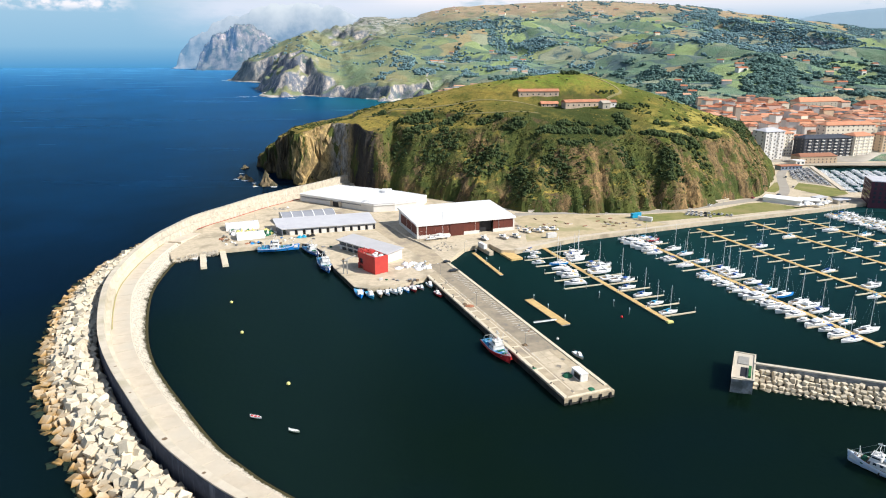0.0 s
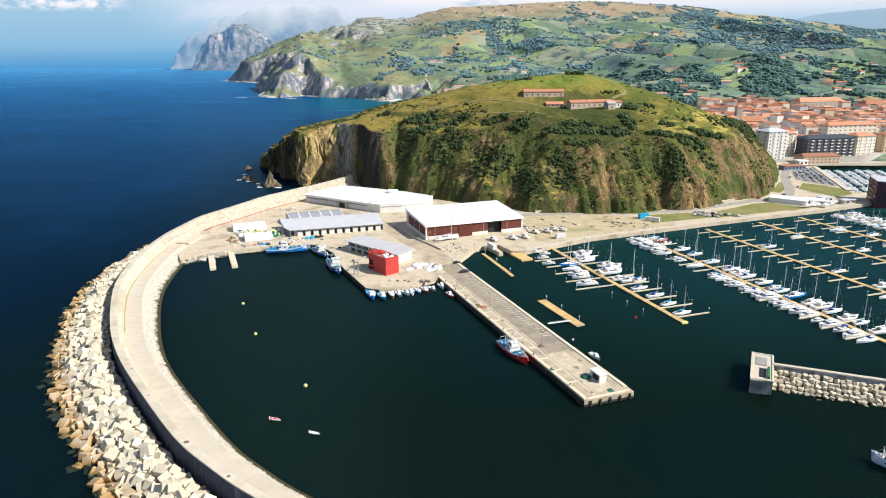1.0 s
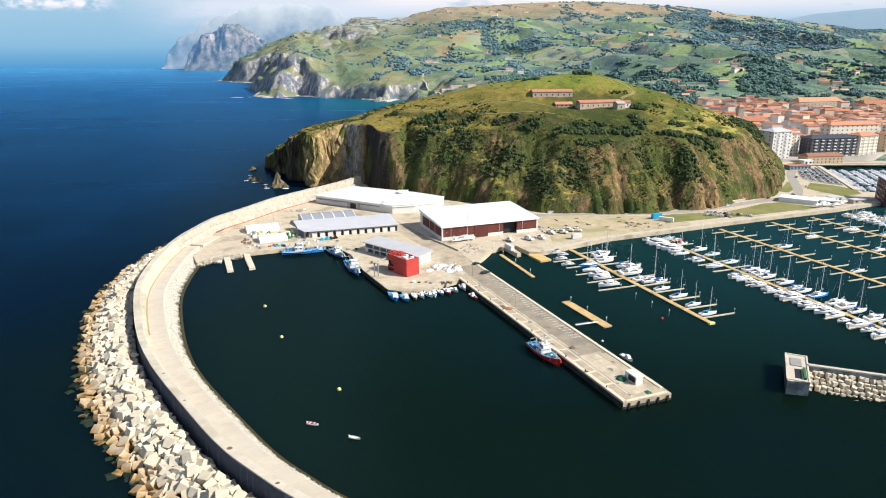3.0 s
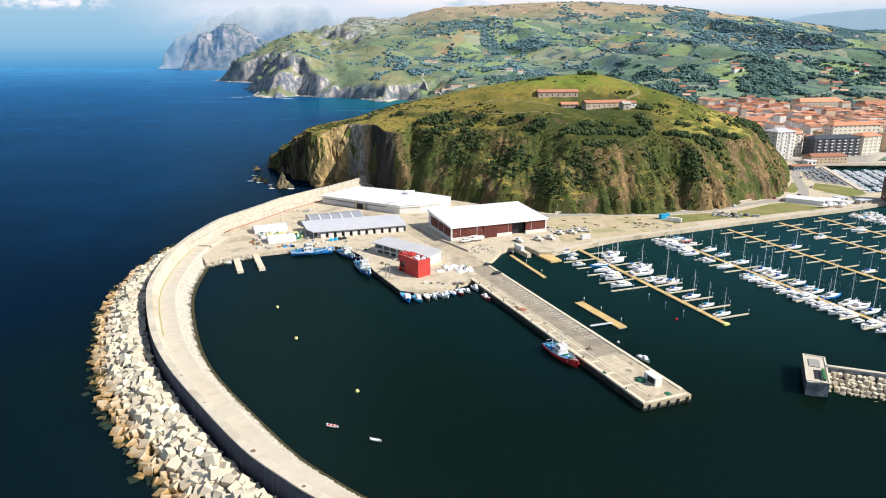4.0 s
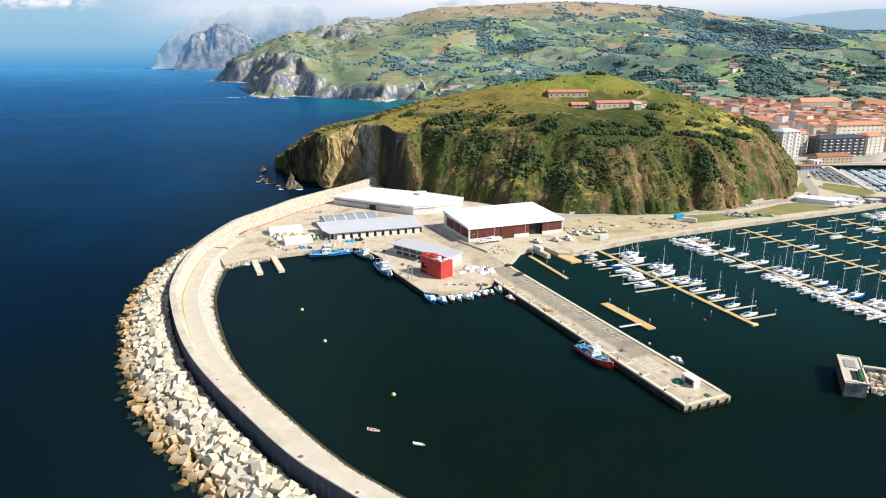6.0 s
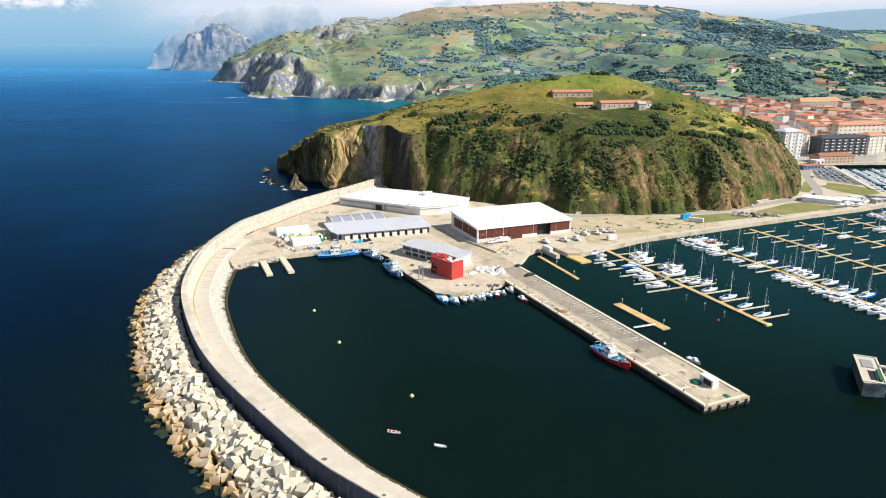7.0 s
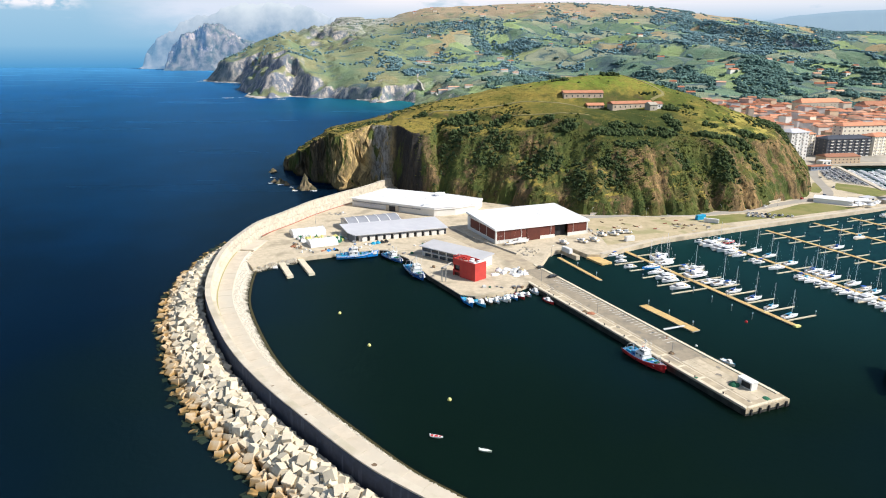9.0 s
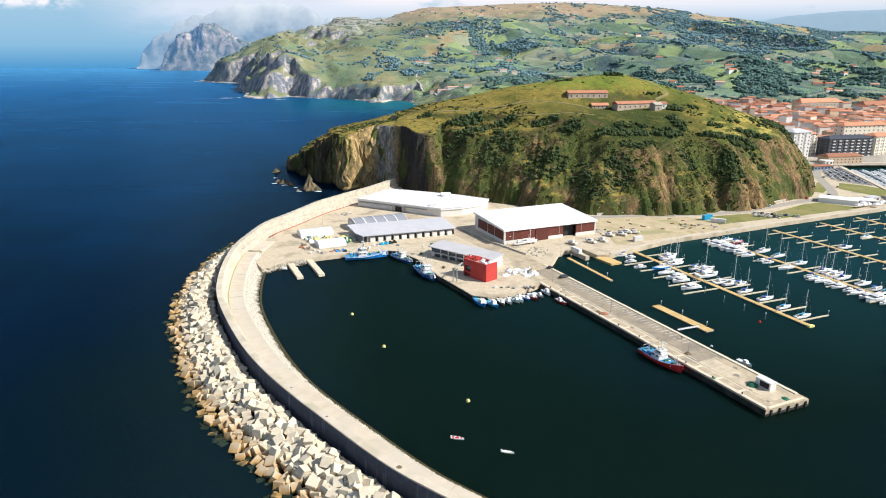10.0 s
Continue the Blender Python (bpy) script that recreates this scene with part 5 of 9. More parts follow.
part("kerb", Geo().box(-2, 141, 0.1, 1.7, -0.1, 0.30, m=PM, c=0.05).mesh("kerb", KERB), pier, "raised pale kerb")
part("kerb", Geo().box(-27, 138, 18.4, 19.9, -0.1, 0.30, m=PM, c=0.05).mesh("kerb", KERB), pier, "raised pale kerb")
part("kerb", Geo().box(140.4, 141.3, 1.2, 18.8, -0.1, 0.30, m=PM, c=0.05).mesh("kerb", KERB), pier, "raised pale kerb")
part("inner_line", Geo().box(4, 139, 5.2, 5.7, -0.05, 0.03, m=PM).mesh("inner_line", KERB), pier, "pale inner kerb line")
part("end_slab", Geo().box(104, 138, 6.4, 14.5, -0.05, 0.026, m=PM).mesh("end_slab", QUAY), pier, "paler concrete slab")
for k in range(5):
    part("slab_joint", Geo().box(109.5 + k * 5.6, 109.75 + k * 5.6, 6.4, 14.5, 0, 0.031, m=PM).mesh("slab_joint", PIERTOP), pier)
part("slab_joint", Geo().box(104, 138, 10.3, 10.5, 0, 0.036, m=PM).mesh("slab_joint", PIERTOP), pier)
part("carriageway", Geo().box(-20, 103.5, 7.6, 18.2, -0.05, 0.02, m=PM).mesh("carriageway", surf("pier_asphalt", (0.37, 0.31, 0.225), (0.27, 0.23, 0.17), 3, 0.9, c3=(0.23, 0.20, 0.155), size3=9, patch=(0.5, 0.68))), pier, "grey worn carriageway")
for k in range(34):
    part("bay_line", Geo().box(2 + k * 2.6, 2.3 + k * 2.6, 13.4, 18.2, 0, 0.03, m=PM).mesh("bay_line", PAINTW), pier)
for k in range(13):
    part("edge_line", Geo().box(6 + k * 8.2, 12.5 + k * 8.2, 7.0, 7.2, 0, 0.03, m=PM).mesh("edge_line", PAINTW), pier)
for k in range(12):
    part("cross_bay", Geo().box(12 + k * 10.5, 13.2 + k * 10.5, 1.8, 5.1, 0, 0.034, m=PM).mesh("cross_bay", KERB), pier)
# weed black; on the side and quay walls it also paints their shade
WEEDSHADE = surf("weed_and_shade_wall", (0.030, 0.032, 0.028), (0.018, 0.019, 0.018), 1.5, 0.9, c3=(0.055, 0.055, 0.045), size3=4)
ew = math.hypot(PIER[2][0] - PIER[1][0], PIER[2][1] - PIER[1][1])
EM = Matrix.Translation((*PIER[1], ZQ)) @ Matrix.Rotation(math.atan2(PIER[2][1] - PIER[1][1], PIER[2][0] - PIER[1][0]), 4, "Z")
for k in range(5):
    part("fender", Geo().box(2 + k * 4, 2.7 + k * 4, -0.45, 0.05, -4.5, -0.5, m=EM).mesh("fender", TYRE), pier, "black rubber fender")
band = Geo()
for k in range(40):
    top_ = -1.75 + 0.3 * noise.noise((k * 0.37, 0, 3.3)) + 0.15 * noise.noise((k * 1.9, 0, 5.1))
    band.box(ew * k / 40, ew * (k + 1) / 40, -0.08, 0.05, -4.5, top_, m=EM)
part("weed_band", band.mesh("weed_band", WEEDSHADE), pier, "dark weed at the waterline")
part("side_wall", Geo().box(-1, 141.3, -0.14, 0.06, -4.5, -0.42, m=PM).mesh("side_wall", WEEDSHADE), pier, "side wall darkened with painted shade and weed")
for (ax, ay), (bx, by) in zip(INNER[4:9], INNER[5:10]):
    m_ = Matrix.Translation((ax, ay, 0)) @ Matrix.Rotation(math.atan2(by - ay, bx - ax), 4, "Z")
    part("quay_wall", Geo().box(0, math.hypot(bx - ax, by - ay), -0.15, 0.05, -4, ZQ - 0.45, m=m_).mesh("quay_wall", WEEDSHADE), quay, "quay wall darkened with painted shade and weed")

# ---- harbour buildings ----
def frame_of(a, b):
    """A frame at a, x towards b."""
    d = Vector((b[0] - a[0], b[1] - a[1], 0))
    return Matrix.Translation((a[0], a[1], ZQ)) @ Matrix.Rotation(math.atan2(d.y, d.x), 4, "Z"), d.length


def hall():
    t = thing("boat_hall", "large brown-clad boat hall with a broad white roof", "hall")
    m, w = frame_of((-9.6, 414), (54.3, 437.6))
    dp, h = 42.0, 9.2
    ins = Geo()
    for x0, x1, z0, z1 in ((0.6, 43, 2.2, h), (53, w - 0.6, 2.2, h), (43, 53, 8.6, h)):
        ins.box(x0, x1, 0, 0.5, z0, z1, m=m)
    part("front_cladding", ins.mesh("front_cladding", BRICKRED), t, "dark red-brown metal cladding")
    for x0, x1 in ((0.6, 22), (32, 43), (53, w - 0.6)):
        part("plinth", Geo().box(x0, x1, -0.15, 0.5, 0, 2.15, m=m).mesh("plinth", WHITEWALL), t, "white lower wall")
    part("sliding_door", Geo().box(22.2, 31.8, -0.4, -0.05, 0.1, 8.4, m=m).mesh("sliding_door", surf("door_brown", (0.12, 0.035, 0.025), None, 2, 0.6)), t, "tall brown sliding door")
    part("door_opening", Geo().box(43.1, 52.9, 3.0, 3.3, 0.0, 8.6, m=m).mesh("door_opening", DARK), t, "open doorway into the dark hall")
    part("side_wall", Geo().box(-0.2, 0.3, 1.0, dp, 0, 2.3, m=m).box(-0.2, 0.3, 1, dp, 8.5, h, m=m).box(-0.2, 0.3, 0.3, 1.2, 2.3, 8.5, m=m).box(-0.2, 0.3, dp - 4.5, dp, 2.3, 8.5, m=m).mesh("side_wall", WHITEWALL), t, "white side wall")
    part("side_cladding", Geo().box(-0.1, 0.2, 1.2, dp - 4.5, 2.3, 8.5, m=m).mesh("side_cladding", BRICKRED), t, "dark brown cladding")
    for k in range(2):
        part("mullion", Geo().box(-0.3, -0.1, 13 + k * 10, 13.12 + k * 10, 2.3, 8.5, m=m).mesh("mullion", WHITEWALL), t)
    part("wall", Geo().box(w - 0.3, w + 0.2, 0.2, dp, 0, h, m=m).box(0.3, w - 0.3, dp - 0.4, dp, 0, h + 1, m=m).mesh("wall", BRICKRED), t)
    part("corner_post", Geo().box(-0.35, 0.6, -0.2, 0.6, 0, h, m=m).mesh("corner_post", WHITEWALL), t, "white corner post")
    part("corner_post", Geo().box(w - 0.6, w + 0.35, -0.2, 0.6, 0, h, m=m).mesh("corner_post", WHITEWALL), t, "white corner post")
    o = 1.0
    poly = [m @ Vector(q) for q in ((-o, -o, 0), (w + o, -o, 0), (w + o, dp + o, 0), (-o, dp + o, 0))]
    g = Geo()
    n = [h + 0.2, h + 0.2, h + 2.4, h + 2.4]
    g.add([(p.x, p.y, ZQ + a - 1.0 * (i < 2) - 1.0 * (i > 1)) for i, (p, a) in enumerate(zip(poly, n))] + [(p.x, p.y, ZQ + a + 0.25) for p, a in zip(poly, n)],
          [(3, 2, 1, 0), (4, 5, 6, 7), (0, 1, 5, 4), (1, 2, 6, 5), (2, 3, 7, 6), (3, 0, 4, 7)])
    roof = part("roof", g.mesh("roof", WHITE), t, "white sheet-metal roof")
    for k in range(15):
        x = 2 + k * (w - 4) / 14
        part("seam", Geo().tube(m @ Vector((x, -o, h - 0.55 + 1.0 + 0.02)), m @ Vector((x, dp + o, h + 2.67)), 0.035, n=4).mesh("seam", GREYROOF), roof)
    part("ridge_cap", Geo().tube(m @ Vector((-o, dp + o, h + 2.66)), m @ Vector((w + o, dp + o, h + 2.66)), 0.16, n=6).mesh("ridge_cap", GREYROOF), roof)
    part("gutter", Geo().tube(m @ Vector((w + o + 0.1, -o, h + 0.4)), m @ Vector((w + o + 0.1, dp + o, h + 2.5)), 0.14, n=6).mesh("gutter", STEEL), roof, "grey verge gutter")
    for k in range(9):
        x = 3 + k * 7.2
        part("cladding_joint", Geo().box(x, x + 0.09, -0.04, 0.02, 2.3, h - 0.1, m=m).mesh("cladding_joint", DARK), t)
    for k in range(4):
        part("downpipe", Geo().tube(m @ Vector((6 + k * 17, -0.14, 0.2)), m @ Vector((6 + k * 17, -0.14, h)), 0.09, n=6).mesh("downpipe", GELGREY), t)


def market():
    t = thing("fish_market", "long white flat-roofed market building below the headland", "warehouse")
    poly = [(-109.5, 527), (-56, 494.5), (-46, 488.5), (-30, 493), (-14, 503), (-7, 521), (-30, 538), (-84, 565)]
    part("wall", Geo().prism([(x * 0.995 - 0.3, y + (0.6 if y < 530 else -0.6)) for x, y in poly], ZQ - 0.2, ZQ + 4.9).mesh("wall", WHITEWALL), t, "white rendered wall")
    roof = part("roof", Geo().prism(poly, ZQ + 4.9, ZQ + 6.2).mesh("roof", WHITE), t, "white flat roof")
    m, w = frame_of(poly[0], poly[1])
    part("fascia", Geo().box(1, w, -0.25, 0.05, 3.9, 4.5, m=m).mesh("fascia", surf("grey_fascia", (0.30, 0.31, 0.33), None, 4, 0.6)), t, "grey fascia band")
    part("opening", Geo().box(35, 41, -0.15, 0.1, 0, 4.0, m=m).mesh("opening", DARK), t, "open loading door")
    for x in (32.5, 41):
        part("pier", Geo().box(x, x + 2.5, -0.8, 0, 0, 4.6, m=m).mesh("pier", STONE), t, "sandstone pier")
    for k in range(6):
        part("panel", Geo().box(2.2 + k * 5.0, 6.8 + k * 5.0, -0.12, 0.1, 0.9, 3.3, m=m).mesh("panel", GREYROOF), t, "pale grey wall panel")
    part("roof_unit", Geo().box(-54, -49, 497, 500, ZQ + 6.2, ZQ + 8.0, c=0.2).mesh("roof_unit", WHITE), t, "white rooftop plant box")
    for k in range(len(poly)):
        (ax, ay), (bx, by) = poly[k], poly[(k + 1) % len(poly)]
        part("parapet", Geo().tube((ax, ay, ZQ + 6.25), (bx, by, ZQ + 6.25), 0.22, n=6).mesh("parapet", GREYROOF if k in (1, 2, 3) else WHITE), roof)
    for k in range(4):
        part("skylight", Geo().box(-86 + k * 17, -83 + k * 17, 530 - k * 3, 534 - k * 3, ZQ + 6.2, ZQ + 6.5, c=0.1).mesh("skylight", GELGREY), roof)
    unit = part("roof_unit", Geo().box(-44, -36, 532, 537, ZQ + 6.2, ZQ + 8.6, c=0.2).mesh("roof_unit", WHITE), t, "white rooftop plant box")
    part("vent", Geo().box(-43, -41, 530.5, 532, ZQ + 6.2, ZQ + 7.5).mesh("vent", GREYROOF), unit)


def shed():
    t = thing("net_shed", "long grey-roofed shed with a row of white loading bays", "shed")
    m, w = frame_of((-98, 420.5), (-38.5, 438.5))
    dp = 27.0
    part("wall", Geo().box(2.5, w - 0.5, 2.0, dp - 0.5, 0, 4.6, m=m).mesh("wall", surf("grey_wall", (0.40, 0.40, 0.41), (0.33, 0.33, 0.34), 3)), t, "grey wall")
    g = Geo()
    z0, z1 = 4.9, 6.0
    q = [(-0.5, 0, z0), (w, 0, z0), (w, dp, z1), (-5.0, dp, z1), (-3.5, 8, z0)]
    lo = [m @ Vector((x, y, z - 0.5)) for x, y, z in q]
    hi = [m @ Vector((x, y, z)) for x, y, z in q]
    g.add(lo + hi, [(4, 3, 2, 1, 0), (5, 6, 7, 8, 9), (0, 1, 6, 5), (1, 2, 7, 6), (2, 3, 8, 7), (3, 4, 9, 8), (4, 0, 5, 9)])
    roof = part("roof", g.mesh("roof", GREYROOF), t, "pale grey metal roof")
    part("gable", Geo().add([m @ Vector(v) for v in ((-0.5, 0.2, 0), (-3.5, 8, 0), (-3.5, 8, 4.4), (-0.5, 0.2, 4.4), (0.2, 0.4, 0), (-2.8, 8.2, 0), (-2.8, 8.2, 4.4), (0.2, 0.4, 4.4))],
                           [(0, 1, 2, 3), (7, 6, 5, 4), (0, 3, 7, 4), (1, 5, 6, 2), (3, 2, 6, 7), (0, 4, 5, 1)]).mesh("gable", surf("slate_wall", (0.12, 0.13, 0.15), None, 3)), t, "dark slate-grey gable")
    for k in range(11):
        x = 4.5 + k * 5.2
        part("bay", Geo().box(x, x + 3.2, 0.9, 2.2, 0, 2.7, m=m).mesh("bay", WHITEWALL), t, "white rendered bay")
        part("opening", Geo().box(x + 3.5, x + 4.9, 1.9, 2.1, 0, 3.2, m=m).mesh("opening", DARK), t, "dark doorway")
    for k in range(24):
        a, b = m @ Vector((1 + k * 2.5, 0.05, z0 + 0.04)), m @ Vector((1 + k * 2.5, dp - 0.05, z1 + 0.04))
        part("seam", Geo().tube(a, b, 0.025, n=4).mesh("seam", GREYROOF), roof)


def vault_shed():
    t = thing("vaulted_shed", "shed with a ribbed blue-grey barrel roof", "shed")
    m, w = frame_of((-104.5, 448), (-69.5, 461.5))
    dp, n = 22.0, 14
    part("wall", Geo().box(0.2, w - 0.2, 0.2, dp - 0.2, 0, 4.2, m=m).mesh("wall", WHITEWALL), t)

    def arch(x, up):
        return [m @ Vector((x, dp * i / n, 4.2 + up + 2.5 * math.sin(math.pi * i / n))) for i in range(n + 1)]

    roof = part("roof", Geo().loft([arch(0, 0), arch(w, 0)], caps=True, closed=True).mesh("roof", BLUEGREY), t, "blue-grey translucent vault")
    for k in range(6):
        x = w * k / 5
        a, b = arch(max(x - 0.35, 0), 0.02), arch(min(x + 0.35, w), 0.02)
        c, d = arch(max(x - 0.35, 0), 0.2), arch(min(x + 0.35, w), 0.2)
        part("rib", Geo().loft([a, b, d, c, a], caps=False, closed=False).mesh("rib", WHITE), roof, "white rib")


def office():
    t = thing("harbour_office", "low white harbour office with dark glazing and a sloping grey roof", "office")
    m, w = frame_of((-57.3, 391.5), (-24.0, 362.5))
    dp = 13.0
    part("wall", Geo().box(0.5, w - 1, 1.0, dp - 0.8, 0, 5.6, m=m).mesh("wall", WHITEWALL), t, "white rendered wall")
    part("glazing", Geo().box(0.9, w - 2, 0.6, 1.2, 3.1, 5.6, m=m).mesh("glazing", GLASS), t, "dark ribbon window")
    for k in range(6):
        x = 3 + k * 5.6
        part("shopfront", Geo().box(x, x + 4.4, 0.8, 1.1, 0.2, 2.6, m=m).mesh("shopfront", GLASS), t, "dark glazed shopfront")
        part("pillar", Geo().box(x + 4.7, x + 5.2, 0.2, 0.9, 0, 5.4, m=m).mesh("pillar", WHITEWALL), t, "white pillar")
    part("canopy", Geo().box(1.0, w - 2, -0.8, 1.1, 2.75, 3.05, m=m).mesh("canopy", WHITEWALL), t, "white canopy slab")
    g = Geo()
    q = [(-0.5, -0.9, 6.2), (w, -0.9, 5.7), (w, dp, 6.6), (-0.5, dp, 7.1)]
    g.add([m @ Vector((x, y, z - 0.45)) for x, y, z in q] + [m @ Vector(v) for v in q], [(3, 2, 1, 0), (4, 5, 6, 7), (0, 1, 5, 4), (1, 2, 6, 5), (2, 3, 7, 6), (3, 0, 4, 7)])
    roof = part("roof", g.mesh("roof", surf("pale_grey_roof", (0.52, 0.51, 0.52), (0.46, 0.46, 0.47), 6, 0.6)), t, "pale grey metal roof")
    for k in range(17):
        f = k / 16
        a, b = m @ Vector((w * f, -0.8, 6.2 - 0.5 * f + 0.04)), m @ Vector((w * f, dp - 0.1, 7.1 - 0.5 * f + 0.04))
        part("seam", Geo().tube(a, b, 0.02, n=4).mesh("seam", GREYROOF), roof)


def red_block():
    t = thing("red_building", "bright red cube building with an open roof terrace", "building")
    m, w = frame_of((-40.2, 354.8), (-29.3, 342.3))
    dp, h = 8.6, 9.6
    g = Geo()
    g.box(0, 0.5, 0.5, dp, 0, 4.3, m=m).box(0, 0.5, 0.5, 2.0, 4.3, 6.6, m=m).box(0, 0.5, 0.5, dp, 6.6, h, m=m).box(0, 0.5, 5, dp, 4.3, 6.6, m=m)
    part("west_wall", g.mesh("west_wall", RED), t)
    g = Geo()
    g.box(5.2, w, 0, 0.5, 0, h, m=m).box(0, 5.2, 0, 0.5, 2.3, 3.2, m=m).box(0, 5.2, 0, 0.5, 6.3, h, m=m).box(0, 0.6, 0, 0.5, 0, 2.3, m=m)
    part("front_wall", g.mesh("front_wall", RED), t, "bright red panelled wall")
    part("side_wall", Geo().box(w - 0.5, w, 0.5, dp, 0, h, m=m).mesh("side_wall", RED), t, "bright red panelled wall")
    part("back_wall", Geo().box(0.5, w - 5, dp - 0.5, dp, 0, h, m=m).box(w - 5, w - 0.5, dp - 0.5, dp, 0, h - 2.0, m=m).mesh("back_wall", RED), t)
    part("window", Geo().box(0.5, 5.2, 1.3, 1.5, 3.2, 6.3, m=m).mesh("window", GLASS), t, "dark recessed corner window")
    part("door", Geo().box(0.6, 5.2, 1.0, 1.2, 0, 2.3, m=m).mesh("door", BRICKRED), t, "dark recessed entrance")
    part("terrace", Geo().box(0.5, w - 0.5, 0.5, dp - 0.5, h - 1.6, h - 1.3, m=m).mesh("terrace", surf("grey_terrace", (0.42, 0.36, 0.30), (0.34, 0.30, 0.26), 2)), t, "grey terrace floor")
    part("stair_house", Geo().box(2, 5.5, 5, 8, h - 1.3, h + 0.4, m=m).mesh("stair_house", RED), t, "small red roof hut")
    fr = Geo()
    for x in (0.2, 2.6, 5.0, 7.4):
        fr.box(x, x + 0.3, 0.1, 0.4, h, h + 1.3, m=m).box(x, x + 0.3, 4.0, 4.3, h - 1.3, h + 1.3, m=m).box(x, x + 0.3, 0.4, 4.0, h + 1.05, h + 1.3, m=m)
    part("roof_frame", fr.box(0.2, 7.7, 0.1, 0.4, h + 1.3, h + 1.5, m=m).box(0.2, 7.7, 4.0, 4.3, h + 1.3, h + 1.5, m=m).mesh("roof_frame", RED), t, "red steel roof frame")
    for x, y in ((9, 3), (12, 6), (7, 6), (11.6, 2.2), (14, 3.6), (13.8, 1.2)):
        part("roof_unit", Geo().box(x, x + 2, y, y + 1.6, h - 1.3, h - 0.1, m=m, c=0.1).mesh("roof_unit", WHITE), t, "white ventilation unit")
    for x in (4.7, 8, 11, 14):
        part("joint", Geo().box(x, x + 0.08, -0.03, 0.02, 0.3, h - 0.2, m=m).mesh("joint", BOATRED), t)


hall(), market(), shed(), vault_shed(), office(), red_block()


def tent(a, b, dp, h):
    t = thing("net_tent", "white tarpaulin tunnel tent over fishing gear", "tent", "tents on the quay")
    m, w = frame_of(a, b)
    n = 10

    def arch(x, r):
        return [m @ Vector((x + 0.15 * noise.noise((x, i, 3)), dp / 2 - r * math.cos(math.pi * i / n) * dp / 2, r * h * math.sin(math.pi * i / n) ** 0.55 * (1 + 0.12 * noise.noise((x * 0.4, i * 0.7, dp))))) for i in range(n + 1)]

    part("cover", Geo().loft([arch(w * k / 8, 1 - 0.02 * (k % 2)) for k in range(9)]).mesh("cover", WHITE), t, "white tarpaulin cover")
    for k in range(9):
        pts = arch(w * k / 8, 1.012)
        g = Geo()
        for p, q in zip(pts, pts[1:]):
            g.tube(p, q, 0.08, n=4)
        part("hoop", g.mesh("hoop", WHITE), t)


tent((-124.5, 409.5), (-108.5, 416.0), 12, 3.6)
tent((-139, 433), (-119, 441), 13, 4.0)


def heap(name, x, y, r, h, material, label, category, seed, group="", z=ZQ):
    """A loose heap of net, tarpaulin or gear."""
    n = 11
    rings = []
    for t, s in ((0, 1.0), (0.35, 0.92), (0.7, 0.66), (0.92, 0.32), (1.0, 0.06)):
        rings.append([(math.cos(a) * r * s * (1 + 0.55 * noise.noise((math.cos(a) * 2.6, math.sin(a) * 2.6, seed + t))), math.sin(a) * r * s * (1 + 0.55 * noise.noise((math.sin(a) * 2.6, math.cos(a) * 2.6, seed + 5 + t))),
                       h * t * (1 + 0.8 * noise.noise((a * 2, t, seed)))) for a in [2 * math.pi * i / n for i in range(n)]])
    return tagged(part(name, Geo().loft(rings).mesh(name, material), m=pose(x, y, z)), label, category, group)


TARP = surf("grey_tarp", (0.30, 0.29, 0.27), (0.20, 0.20, 0.19), 1, 0.9)
for k in range(52):
    x, y = rng.uniform(-136, -106), rng.uniform(421, 434)
    mt, lb = rng.choice(((WHITE, "white bundled netting"), (WHITE, "white bundled netting"), (TARP, "grey tarpaulin heap"), (YELLOW, "yellow float heap"), (BOATWHITE, "white heap of plastic sheeting"), (BOATWHITE, "white heap of plastic sheeting"), (NETGREEN, "green bundled netting")))
    heap("gear_heap", x, y, rng.uniform(0.8, 2.3), rng.uniform(0.9, 2.6), mt, lb + " on the quay", "net heap", k * 1.7, "gear between the tents")
for k in range(9):
    heap("gear_heap", -134 + rng.uniform(-3, 3), 412 + rng.uniform(-4, 9), rng.uniform(0.8, 1.6), rng.uniform(0.6, 1.2), rng.choice((TARP, WOODB, NETORANGE)), "dark heap of rope and gear on the quay", "net heap", 60 + k)
for k in range(24):
    heap("gear_heap", rng.uniform(-18, -1), rng.uniform(352, 364) + 0, rng.uniform(1.0, 2.6), rng.uniform(0.6, 1.7), rng.choice((WHITE, BOATWHITE, GELGREY, BOATWHITE, TARP, SAND, WHITE)), "pale heap of tarpaulin and netting on the quay", "net heap", 80 + k, "gear behind the red building")
for k in range(4):
    heap("gear_heap", -86.5 + 2.6 * k, 417.5 + 1.3 * k, 1.7, 1.3, TYRE if k > 1 else BOATTEAL, "black fishing net heaped on the quay" if k > 1 else "turquoise fishing net heaped on the quay", "net heap", 140 + k)
for k in range(6):
    heap("gear_heap", -116.5 + 1.7 * k, 403.5 + rng.uniform(-0.8, 1.6), rng.uniform(0.8, 1.5), rng.uniform(0.5, 1.2), (NETORANGE, WOODB, BOATBLUE, TARP, BOATBLUE, TYRE)[k], "blue and brown gear heap by the quay edge" if k % 2 == 0 else "dark net heap by the quay edge", "net heap", 150 + k)
heap("gear_heap", *on_pier(48, 4.2).xy, 1.8, 0.6, NETORANGE, "orange-brown fishing net heaped on the pier", "net heap", 120)
heap("gear_heap", *on_pier(45.5, 2.6).xy, 1.5, 0.9, WOODB, "dark brown fishing net on the pier edge", "net heap", 121)
